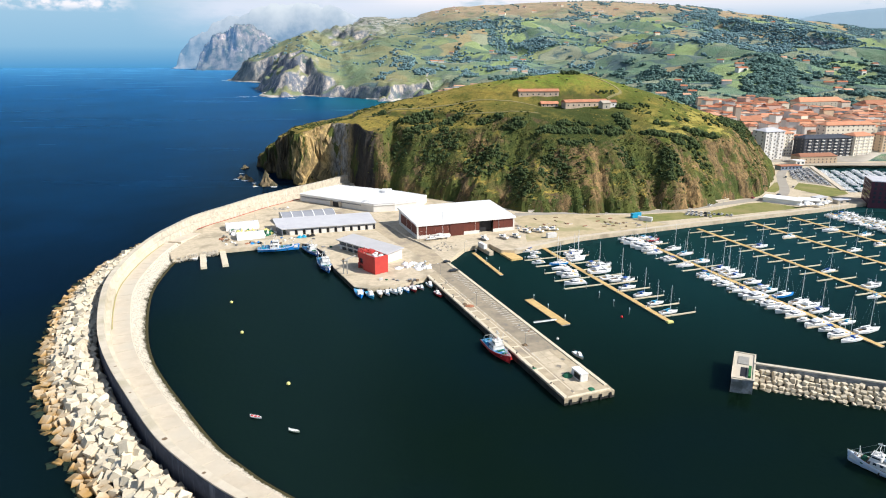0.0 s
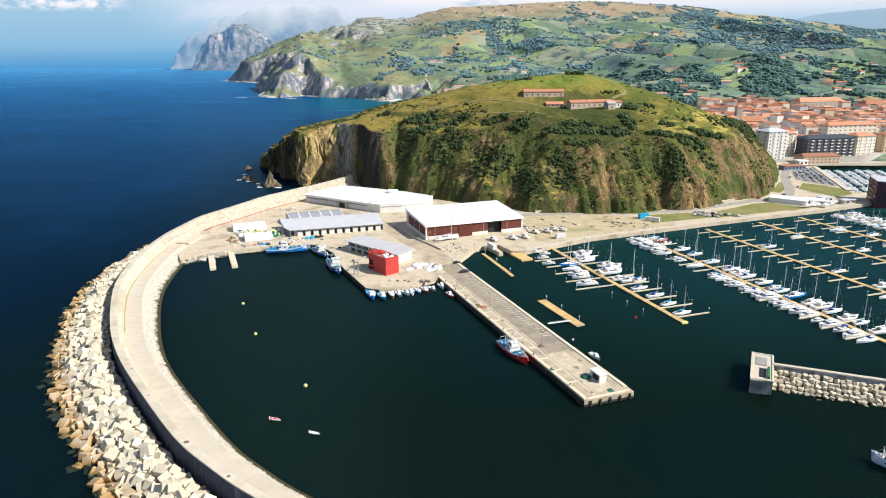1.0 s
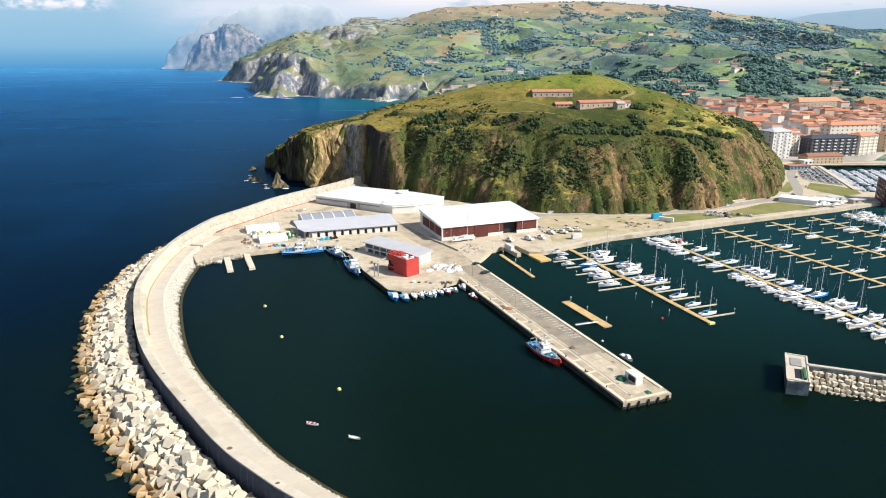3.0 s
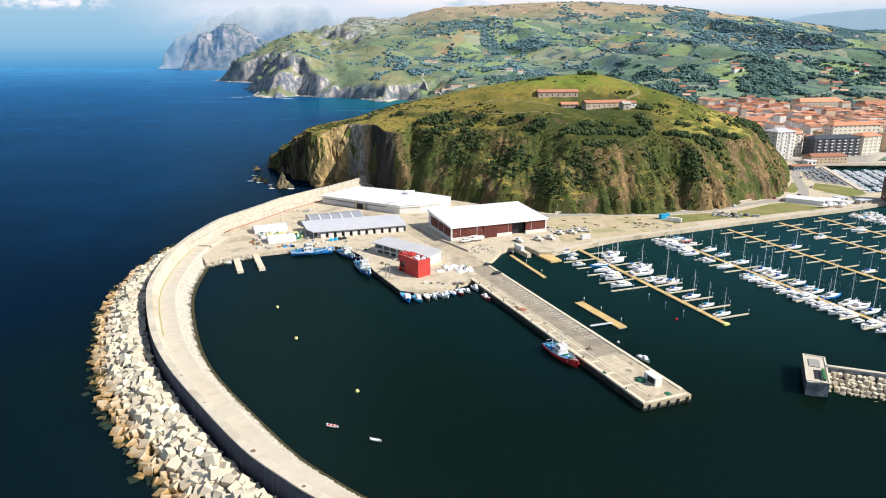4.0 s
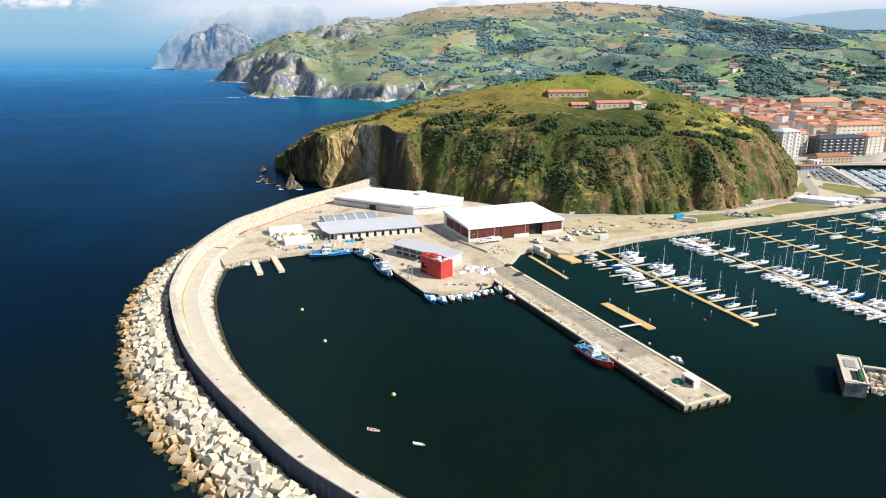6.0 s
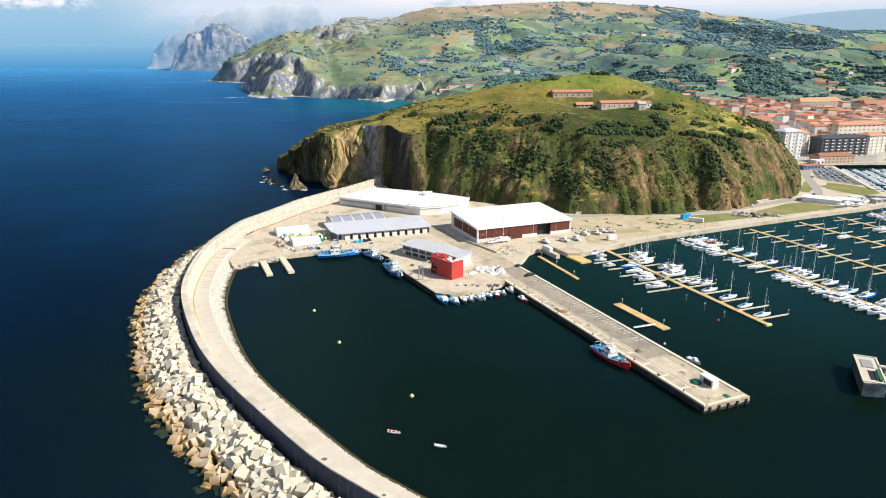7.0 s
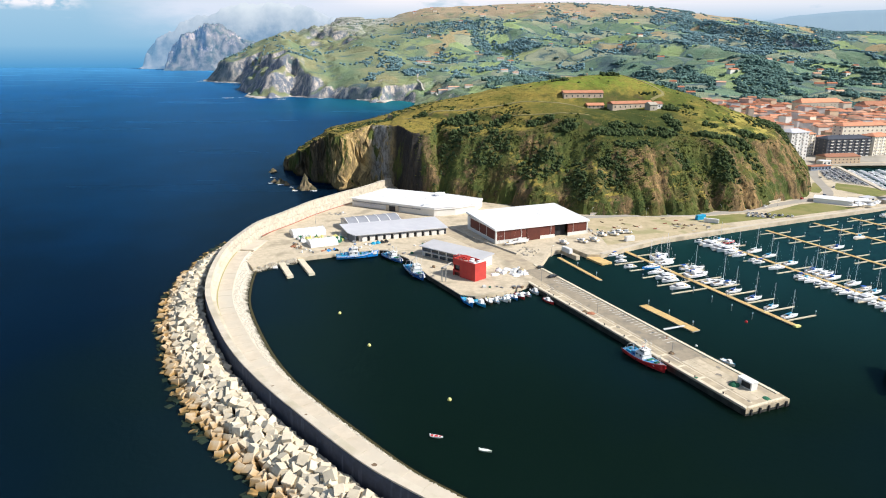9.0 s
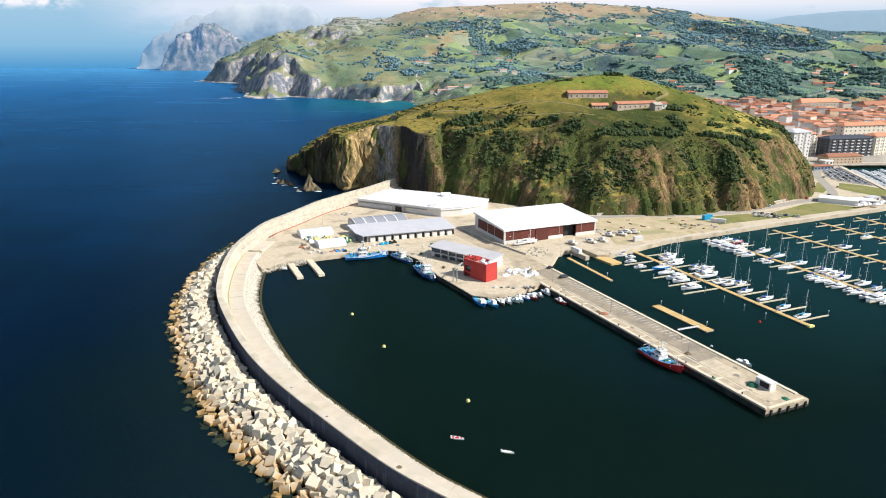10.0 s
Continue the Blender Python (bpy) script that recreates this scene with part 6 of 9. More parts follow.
heap("gear_heap", *on_pier(117, 1.2).xy, 1.2, 0.4, NETGREEN, "green fishing net on the pier edge", "net heap", 122)
heap("gear_heap", *on_pier(138.6, 12.5).xy, 1.3, 0.3, NETGREEN, "green fishing net on the pier edge", "net heap", 123)
heap("gear_heap", *on_pier(127, 9.8).xy, 1.8, 1.1, NETGREEN, "dark green net heap beside the pier hut", "net heap", 124)
heap("gear_heap", *on_pier(96.7, 8.0).xy, 1.2, 0.7, WOODB, "dark heap of rope on the pier", "net heap", 125)


TAR = surf("tar_stain", (0.20, 0.18, 0.15), (0.28, 0.25, 0.20), 1.2, 0.9)
for k in range(34):
    t_, o_, r_ = rng.uniform(2, 138), rng.uniform(2, 17.5), rng.uniform(0.3, 1.1)
    n = 12
    ring = [on_pier(t_ + r_ * 1.5 * math.cos(2 * math.pi * i / n) * rng.uniform(0.6, 1), o_ + r_ * math.sin(2 * math.pi * i / n) * rng.uniform(0.6, 1), 0.04) for i in range(n)]
    part("stain", mesh_of("stain", [tuple(q) for q in ring] + [(q.x, q.y, q.z - 0.03) for q in ring], [tuple(reversed(range(n)))] + [(i, (i + 1) % n, (i + 1) % n + n, i + n) for i in range(n)], TAR), pier, "dark oil stain")
for k in range(22):
    t_, o_ = rng.uniform(4, 138), rng.choice((rng.uniform(0.5, 3), rng.uniform(15, 18)))
    heap("rope_coil", *on_pier(t_, o_).xy, rng.uniform(0.25, 0.6), rng.uniform(0.15, 0.4), rng.choice((WOODB, TYRE, TARP, NETORANGE)), "dark coil of rope lying on the pier", "rope", 500 + k, "ropes on the pier", ZQ + 0.02)
for k in range(10):
    t = thing("bollard", "black iron mooring bollard on the pier edge", "bollard", "bollards along the pier", m=Matrix.Translation(on_pier(8 + k * 13.6, 0.9, 0.28)))
    part("post", Geo().tube((0, 0, 0), (0, 0, 0.55), 0.22, 0.18, 8).mesh("post", TYRE), t)
    part("cap", Geo().tube((0, 0, 0.5), (0, 0, 0.7), 0.3, 0.26, 8).mesh("cap", TYRE), t)


def pier_hut():
    t = thing("pier_hut", "small white metal hut on the pier", "hut")
    m = Matrix.Translation(on_pier(129.5, 13.4)) @ Matrix.Rotation(math.atan2(pv.y, pv.x), 4, "Z")
    part("wall", Geo().box(-3.2, 3.2, -1.5, 1.5, 0, 2.9, m=m).mesh("wall", BOATWHITE), t)
    part("roof", Geo().box(-3.35, 3.35, -1.65, 1.65, 2.9, 3.1, m=m, c=0.04).mesh("roof", WHITE), t, "white metal roof")
    part("opening", Geo().box(-1.2, 2.6, -1.57, -1.4, 0.4, 2.5, m=m).mesh("opening", DARK), t, "dark shuttered opening")
    for k in range(4):
        part("panel_joint", Geo().box(-2.9 + k * 1.7, -2.8 + k * 1.7, -1.54, -1.48, 0.1, 2.8, m=m).mesh("panel_joint", GELGREY), t)
    part("door", Geo().box(-2.6, -1.6, -1.56, -1.4, 0.05, 2.1, m=m).mesh("door", GELGREY), t, "grey door")


pier_hut()


def lamp_post(m, h=6.2):
    t = thing("street_lamp", "tall grey steel lamp post on the quay", "street lamp", "harbour lamps", m=m)
    part("base", Geo().box(-0.3, 0.3, -0.3, 0.3, 0, 0.35, c=0.04).mesh("base", CONCRETE), t)
    part("pole", Geo().tube((0, 0, 0.3), (0, 0, h), 0.10, 0.06, 8).mesh("pole", STEEL), t)
    part("arm", Geo().tube((0, 0, h - 0.1), (1.3, 0, h + 0.25), 0.06, n=6).mesh("arm", STEEL), t)
    part("lantern", Geo().box(1.0, 1.8, -0.18, 0.18, h + 0.17, h + 0.36, c=0.05).mesh("lantern", GELGREY), t)
    return t


lp = lamp_post(Matrix.Translation(on_pier(0, 7.4)) @ Matrix.Rotation(2.8, 4, "Z"))
for t, o in ((48.5, 7.4), (96.7, 8.2)):
    copy_thing(lp, Matrix.Translation(on_pier(t, o)) @ Matrix.Rotation(2.8, 4, "Z"))
for x, y in ((-62, 545), (-38, 540), (-55, 400), (-8, 410), (70, 485), (110, 483), (-130, 470), (20, 386), (170, 492), (225, 513)):
    copy_thing(lp, pose(x, y, ZQ, 0, 0, rng.uniform(0, 360)))

# two concrete jetties by the slip
for (ax, ay), (bx, by) in (((-140.3, 390.2), (-128.7, 359.6)), ((-130.3, 396.2), (-117.6, 363.8))):
    strip("jetty", [(ax, ay), (bx, by)], 3.4, -2, 1.5, KERB, "short pale concrete jetty", "jetty", kind="")
slab("float", [(-141.6, 377), (-138.6, 376.2), (-140.2, 382), (-143, 382.6)], -0.3, 0.7, GELGREY, "small grey floating platform", "pontoon", kind="")
strip("slipway", [(45.2, 390), (51, 377)], 7.5, -2, 1.1, DECK, "broad timber landing stage", "landing stage", kind="")


# ---- boats ----
def hull_rings(L, B, H, bow=0.55, stern=0.8, rake=0.08, draft=0.35, sheer=0.25, n=9):
    """Sections from stern to bow: gunwale, chine, keel, chine, gunwale."""
    rings = []
    for k in range(n):
        s = k / (n - 1)
        w = B / 2 * (stern + (1 - stern) * min(1, s / 0.35) if s < 0.35 else (1 - ((s - 0.35) / 0.65) ** (1.6 + bow)))
        w = max(w, 0.02)
        top = H * (1 + sheer * (2 * s - 0.7) ** 2 * (1 if s > 0.35 else 0.4) + sheer * 0.6 * max(0, s - 0.6))
        x = -L / 2 + L * s
        xk = x - (rake * L if s > 0.9 else rake * L * max(0, s - 0.5))
        rings.append([(x, w, top), (x - rake * L * 0.3 * s, w * 0.86, H * 0.25), (xk, 0, -draft), (x - rake * L * 0.3 * s, -w * 0.86, H * 0.25), (x, -w, top)])
    return rings


def sweep(pts, r, n=4):
    """One bar bent along the points."""
    rings = []
    for i, p in enumerate(pts):
        d = (pts[min(i + 1, len(pts) - 1)] - pts[max(i - 1, 0)]).normalized()
        u = Vector((-d.y, d.x, 0)).normalized()
        w = d.cross(u)
        rings.append([p + u * r * math.cos(2 * math.pi * k / n) + w * r * math.sin(2 * math.pi * k / n) for k in range(n)])
    return Geo().loft(rings)


def hull_parts(t, L, B, H, paint, deck_mat, deck_drop=0.12, hull_label="", **kw):
    R = hull_rings(L, B, H, **kw)
    hull = part("hull", Geo().loft(R).mesh("hull", paint), t, hull_label)
    D = [[(r[0][0], r[0][1] * 0.9, r[0][2] - deck_drop + 0.02), (r[4][0], r[4][1] * 0.9, r[4][2] - deck_drop + 0.02), (r[4][0], r[4][1] * 0.9, r[4][2] + 0.05), (r[0][0], r[0][1] * 0.9, r[0][2] + 0.05)] for r in R[:-1]]
    part("deck", Geo().loft(D).mesh("deck", deck_mat), t)
    for side in (0, 4):
        part("gunwale", sweep([Vector(r[side]) + Vector((0, 0, 0.04)) for r in R], 0.05 * B / 3).mesh("gunwale", paint), hull)
    return R


def taper_box(x0, x1, y, z0, z1, inx=0.3, iny=0.15, back=0.1):
    g = Geo()
    g.add([(x0, -y, z0), (x1, -y, z0), (x1, y, z0), (x0, y, z0), (x0 + back, -y + iny, z1), (x1 - inx, -y + iny, z1), (x1 - inx, y - iny, z1), (x0 + back, y - iny, z1)],
          [(3, 2, 1, 0), (4, 5, 6, 7), (0, 1, 5, 4), (1, 2, 6, 5), (2, 3, 7, 6), (3, 0, 4, 7)])
    return g


def sailboat(L=10.0, cover=None, paint=None, label="white sailing yacht with bare mast moored at a pontoon"):
    t = thing("sailboat", label, "sailboat", "boats in the marina")
    B, H = L * 0.32, L * 0.105
    hull_parts(t, L, B, H, paint or GEL, GELGREY, bow=0.2, stern=0.72, rake=0.10, sheer=0.15)
    cabin = part("cabin", taper_box(-L * 0.10, L * 0.26, B * 0.30, H, H + L * 0.05, L * 0.07, 0.18).mesh("cabin", GEL), t)
    for y in (-1, 1):
        part("window", Geo().box(-L * 0.05, L * 0.15, y * B * 0.275 - 0.03, y * B * 0.275 + 0.03, H + L * 0.015, H + L * 0.033).mesh("window", GLASS), cabin)
    part("cockpit", Geo().box(-L * 0.42, -L * 0.12, -B * 0.22, B * 0.22, H - 0.05, H + 0.10).mesh("cockpit", WOODB), t, "timber cockpit well")
    for y in (-1, 1):
        part("coaming", Geo().box(-L * 0.42, -L * 0.10, y * B * 0.3 - 0.12, y * B * 0.3 + 0.12, H, H + 0.35, c=0.05).mesh("coaming", GEL), t)
    mast = part("mast", Geo().tube((L * 0.06, 0, H), (L * 0.05, 0, H + L * 1.32), L * 0.011, L * 0.008, 6).mesh("mast", MAST), t)
    for f in (0.45, 0.75):
        part("spreader", Geo().tube((L * 0.055, -B * 0.28, H + L * 1.3 * f), (L * 0.055, B * 0.28, H + L * 1.3 * f), 0.035, n=4).mesh("spreader", MAST), mast)
    part("boom", Geo().tube((L * 0.05, 0, H + L * 0.12), (-L * 0.36, 0, H + L * 0.115), 0.07, n=6).mesh("boom", MAST), t)
    part("sail_cover", Geo().tube((L * 0.04, 0, H + L * 0.14), (-L * 0.34, 0, H + L * 0.13), L * 0.022, L * 0.012, 6).mesh("sail_cover", cover or BLUECLOTH), t, "furled sail in its cover")
    g = Geo()
    for q in ((L * 0.49, 0, H * 1.3), (-L * 0.49, 0, H), (L * 0.03, B * 0.47, H), (L * 0.03, -B * 0.47, H)):
        g.tube((L * 0.05, 0, H + L * 1.28), q, 0.009, n=3)
    part("rigging", g.mesh("rigging", GELGREY), t)
    part("sprayhood", taper_box(-L * 0.16, -L * 0.06, B * 0.27, H + L * 0.03, H + L * 0.095, L * 0.05, 0.1, 0.0).mesh("sprayhood", cover or BLUECLOTH), t)
    return t


def motorboat(L=9.0, fly=True, paint=None, label="white motor cruiser moored at a pontoon"):
    t = thing("motorboat", label, "motorboat", "boats in the marina")
    B, H = L * 0.34, L * 0.12
    hull_parts(t, L, B, H, paint or GEL, GEL, bow=0.5, stern=0.92, rake=0.10, sheer=0.22)
    cabin = part("cabin", taper_box(-L * 0.22, L * 0.26, B * 0.38, H, H + L * 0.095, L * 0.19, 0.22).mesh("cabin", GEL), t)
    part("windscreen", taper_box(-L * 0.16, L * 0.225, B * 0.385, H + L * 0.04, H + L * 0.075, L * 0.10, 0.1).mesh("windscreen", GLASS), cabin, "dark tinted windows")
    part("cockpit", Geo().box(-L * 0.46, -L * 0.24, -B * 0.34, B * 0.34, H - 0.05, H + 0.08).mesh("cockpit", DECK), t, "teak cockpit floor")
    part("bathing_platform", Geo().box(-L * 0.56, -L * 0.49, -B * 0.4, B * 0.4, 0.15, 0.35, c=0.04).mesh("bathing_platform", GELGREY), t)
    if fly:
        part("flybridge", taper_box(-L * 0.24, L * 0.06, B * 0.33, H + L * 0.095, H + L * 0.13, L * 0.05, 0.12).mesh("flybridge", GEL), t)
        part("radar_arch", Geo().tube((-L * 0.2, -B * 0.3, H + L * 0.16), (-L * 0.24, -B * 0.25, H + L * 0.28), 0.07).tube((-L * 0.2, B * 0.3, H + L * 0.16), (-L * 0.24, B * 0.25, H + L * 0.28), 0.07).tube((-L * 0.24, -B * 0.25, H + L * 0.28), (-L * 0.24, B * 0.25, H + L * 0.28), 0.07).mesh("radar_arch", GEL), t)
    else:
        part("awning", Geo().box(-L * 0.42, -L * 0.1, -B * 0.36, B * 0.36, H + L * 0.19, H + L * 0.2, c=0.02).mesh("awning", BLUECLOTH), t, "blue canvas awning")
    g = Geo()
    for y in (-1, 1):
        g.tube((L * 0.05, y * B * 0.44, H + 0.75), (L * 0.47, y * 0.05, H * 1.35 + 0.75), 0.03, n=4)
        for s in (0.05, 0.2, 0.35):
            g.tube((L * s, y * B * (0.46 - s * s * 1.2), H), (L * s, y * B * (0.44 - s * s * 1.2), H + 0.75), 0.025, n=4)
    part("bow_rail", g.mesh("bow_rail", STEEL), t)
    return t


def small_boat(L, paint, inside_mat, label, cat="boat", group="small boats at the quay"):
    t = thing("small_boat", label, cat, group)
    r_ = random.Random(label + str(L))
    B, H = L * r_.uniform(0.31, 0.38), L * 0.13
    R = hull_rings(L, B, H, bow=0.3, stern=0.8, rake=0.05, draft=0.2)
    part("hull", Geo().loft(R).mesh("hull", paint), t)
    part("sole", Geo().loft([[(r[0][0] * 0.94, r[0][1] * 0.82, r[0][2] + 0.01), (r[4][0] * 0.94, r[4][1] * 0.82, r[4][2] + 0.01), (r[4][0] * 0.94, r[4][1] * 0.8, r[4][2] + 0.03), (r[0][0] * 0.94, r[0][1] * 0.8, r[0][2] + 0.03)] for r in R[:-1]]).mesh("sole", inside_mat), t)
    for s in (0, 4):
        part("gunwale", sweep([Vector(r[s]) + Vector((0, 0, 0.06)) for r in R], 0.09).mesh("gunwale", BOATWHITE if paint is not BOATWHITE else BOATTEAL), t)
    for s in (-0.25, 0.12):
        part("thwart", Geo().box(L * s, L * s + 0.3, -B * 0.4, B * 0.4, H + 0.03, H + 0.12).mesh("thwart", GELGREY), t)
    c0 = r_.choice((-0.22, -0.05, 0.08))
    cab = part("console", taper_box(L * c0, L * (c0 + r_.uniform(0.2, 0.3)), B * 0.30, H + 0.05, H + r_.uniform(1.1, 1.9), 0.5, 0.12).mesh("console", BOATWHITE), t, "small white wheelhouse")
    part("window", Geo().box(L * c0 + 0.3, L * c0 + 0.9, -B * 0.29, B * 0.29, H + 0.7, H + 1.0).mesh("window", GLASS), cab, "dark window")
    for k in range(5):
        x, y, w = r_.uniform(-0.4, 0.3), r_.uniform(-0.25, 0.25), r_.uniform(0.3, 0.8)
        part("crate", Geo().box(L * x, L * x + w, B * y, B * y + w, H, H + r_.uniform(0.25, 0.7), c=0.04).mesh("crate", r_.choice((BOATTEAL, YELLOW, NETORANGE, BLUECLOTH, GELGREY, TYRE, BOATWHITE))), t)
    if L > 7.4:
        part("mast", Geo().tube((L * c0, 0, H + 1), (L * c0, 0, H + r_.uniform(2.6, 4.2)), 0.05, n=5).mesh("mast", BOATWHITE), t)
    part("outboard", Geo().box(-L * 0.54, -L * 0.47, -0.2, 0.2, 0.2, H + 0.6, c=0.05).mesh("outboard", TYRE), t, "black outboard motor")
    return t


DECKBLUE = surf("worn_blue_deck", (0.03, 0.22, 0.48), (0.14, 0.32, 0.46), 1.2, 0.8)
NAVYBLUE = surf("deep_blue_boat_paint", (0.012, 0.13, 0.46), (0.012, 0.10, 0.36), 2, 0.4)


def trawler(L, paint, deck_mat, top_mat, label, house=-0.12, m=None, boot=None, long_house=0.02):
    t = thing("fishing_boat", label, "fishing boat", "fishing boats in the harbour", m=m)
    B, H = L * 0.285, L * 0.080
    R = hull_parts(t, L, B, H, paint, deck_mat, deck_drop=0.7, bow=0.7, stern=0.8, rake=0.06, sheer=0.5, draft=0.8)
    for s in (0, 4):
        side = 1 if s == 0 else -1
        part("rubbing_strake", sweep([Vector(r[s]) + Vector((0, 0.05 * side, -0.25)) for r in R], 0.13).mesh("rubbing_strake", boot or BOATWHITE), t)
        part("cap_rail", sweep([Vector(r[s]) + Vector((0, -0.12 * side, 0.1)) for r in R], 0.11).mesh("cap_rail", BOATWHITE), t)
    x0 = L * house
    bk, fw = x0 - L * (0.10 + long_house), x0 + L * 0.085
    low, top = H + L * 0.085, H + L * 0.165
    h1 = part("wheelhouse", taper_box(bk, fw, B * 0.37, H - 0.3, low, 0.5, 0.12, 0.2).mesh("wheelhouse", top_mat), t, "white wheelhouse")
    k = max(2, int((fw - bk) / 1.9))
    for y in (-1, 1):
        for q in range(k):
            x = bk + 0.9 + (fw - bk - 2.4) * q / max(1, k - 1)
            part("window", Geo().box(x - 0.45, x + 0.45, y * B * 0.352, y * B * 0.366, H + L * 0.05, H + L * 0.085).mesh("window", GLASS), h1, "dark cabin window")
    part("roof_edge", Geo().box(bk - 0.3, fw + 0.1, -B * 0.38, B * 0.38, low, low + 0.16).mesh("roof_edge", top_mat), h1)
    br = part("bridge", taper_box(x0 - L * 0.05, x0 + L * 0.085, B * 0.28, low + 0.16, top, 0.5, 0.15, 0.1).mesh("bridge", top_mat), t, "white upper bridge")
    part("bridge_window", Geo().box(x0 - L * 0.03, x0 + L * 0.068, -B * 0.268, B * 0.268, low + L * 0.036, low + L * 0.064).mesh("bridge_window", GLASS), br, "dark bridge window")
    part("bridge_roof", Geo().box(x0 - L * 0.065, x0 + L * 0.085, -B * 0.29, B * 0.29, top, top + 0.14, c=0.04).mesh("bridge_roof", top_mat), br)
    part("funnel", Geo().tube((x0 - L * 0.085, B * 0.12, low), (x0 - L * 0.09, B * 0.12, low + L * 0.08), L * 0.02, L * 0.016, 8).mesh("funnel", paint), t)
    mast = part("mast", Geo().tube((x0, 0, top), (x0, 0, H + L * 0.36), 0.13, 0.08, 6).mesh("mast", BOATWHITE), t)
    part("crosstree", Geo().tube((x0, -B * 0.2, H + L * 0.29), (x0, B * 0.2, H + L * 0.29), 0.07, n=5).mesh("crosstree", BOATWHITE), mast)
    part("radar", Geo().box(x0 - 0.9, x0 + 0.9, -0.15, 0.15, H + L * 0.32, H + L * 0.335).mesh("radar", BOATWHITE), mast)
    for y in (-0.15, 0.17):
        part("aerial", Geo().tube((x0 - L * 0.03, B * y, top), (x0 - L * 0.035, B * y, top + L * 0.13), 0.04, n=4).mesh("aerial", BOATWHITE), br)
    part("foremast", Geo().tube((L * 0.36, 0, H), (L * 0.36, 0, H + L * 0.2), 0.15, 0.1, 6).mesh("foremast", BOATWHITE), t, "white foremast")
    part("derrick", Geo().tube((L * 0.36, 0, H + 1.5), (L * 0.22, 0, H + L * 0.17), 0.09, n=5).mesh("derrick", BOATWHITE), t, "white cargo boom")
    part("gantry", Geo().tube((-L * 0.4, -B * 0.3, H), (-L * 0.4, -B * 0.26, H + L * 0.12), 0.12).tube((-L * 0.4, B * 0.3, H), (-L * 0.4, B * 0.26, H + L * 0.12), 0.12).tube((-L * 0.4, -B * 0.26, H + L * 0.12), (-L * 0.4, B * 0.26, H + L * 0.12), 0.12).mesh("gantry", STEEL), t, "stern gantry")
    part("winch", Geo().tube((fw + L * 0.07, -B * 0.2, H + 0.4), (fw + L * 0.07, B * 0.2, H + 0.4), 0.55, n=10).mesh("winch", NETGREEN), t, "green net winch")
    part("windlass", Geo().tube((L * 0.40, -0.7, H + 1.2), (L * 0.40, 0.7, H + 1.2), 0.4, n=8).mesh("windlass", STEEL), t)
    part("whaleback", taper_box(L * 0.33, L * 0.46, B * 0.2, H - 0.2, H + L * 0.05, 0.3, 0.3).mesh("whaleback", paint if boot else top_mat), t)
    if bk > -L * 0.24:
        part("hatch", Geo().box(-L * 0.36, -L * 0.29, -B * 0.2, B * 0.2, H - 0.3, H + 0.45, c=0.06).mesh("hatch", BOATTEAL), t, "blue deck hatch")
        part("net_pile", Geo().loft([[(-L * 0.27 + r * 1.3 * math.cos(a), r * 1.1 * math.sin(a) * (1 + 0.2 * math.sin(3 * a)), z) for a in [k * 0.628 for k in range(10)]] for r, z in ((L * 0.06, H - 0.3), (L * 0.055, H + 0.7), (L * 0.02, H + 1.1))]).mesh("net_pile", BLUECLOTH), t, "blue heap of nets")
    cr = random.Random(int(L * 7 + house * 100))
    for k in range(34):
        x = cr.choice((cr.uniform(fw / L + 0.03, 0.36), cr.uniform(-0.45, max(-0.3, bk / L - 0.02))))
        y, s = cr.uniform(-0.27, 0.27), cr.uniform(0.5, 1.1)
        part("fish_crate", Geo().box(L * x - s / 2, L * x + s / 2, B * y - s / 2, B * y + s / 2, H - 0.3, H + cr.uniform(0.1, 0.7), c=0.05).mesh("fish_crate", cr.choice((BOATWHITE, BOATTEAL, BOATWHITE, NETORANGE, GELGREY, BOATTEAL, TYRE, BLUECLOTH, NETGREEN))), t)
    part("life_raft", Geo().tube((bk + 1.0, -0.6, low + 0.5), (bk + 1.0, 0.6, low + 0.5), 0.35, n=8).mesh("life_raft", BOATWHITE), t, "white life-raft canister")
    for k in range(4):
        y = B * 0.3 * (1 if k % 2 else -1)
        part("fender", Geo().tube((L * (0.2 - 0.14 * k), y * 1.72, H - 1.3), (L * (0.2 - 0.14 * k), y * 1.72, H - 0.3), 0.26, n=7).mesh("fender", TYRE), t, "black fender")
    g = Geo()
    for y in (-1, 1):
        g.tube((bk, y * B * 0.34, low + 0.9), (x0 - L * 0.06, y * B * 0.34, low + 0.9), 0.04, n=4)
        for q in (0, 0.5, 1):
            x = bk + (x0 - L * 0.06 - bk) * q
            g.tube((x, y * B * 0.34, low), (x, y * B * 0.34, low + 0.9), 0.035, n=4)
    part("rail", g.mesh("rail", BOATWHITE), t)
    for k in range(9):
        x, y, s = cr.uniform(bk + 0.8, x0 - L * 0.07), cr.uniform(-0.27, 0.27) * B, cr.uniform(0.35, 0.8)
        part("deck_locker", Geo().box(x - s, x + s * 0.7, y - s / 2, y + s / 2, low + 0.14, low + cr.uniform(0.5, 1.2), c=0.05).mesh("deck_locker", cr.choice((BOATWHITE, GELGREY, BOATTEAL, BOATWHITE, STEEL))), t)
    for k in range(3):
        x, y = x0 - L * 0.04 + L * 0.035 * k, B * (0.14, -0.16, 0.05)[k]
        part("dome", Geo().tube((x, y, top + 0.1), (x, y, top + 0.75), 0.42, 0.25, 8).mesh("dome", BOATWHITE), br, "white radar dome")
    g = Geo()
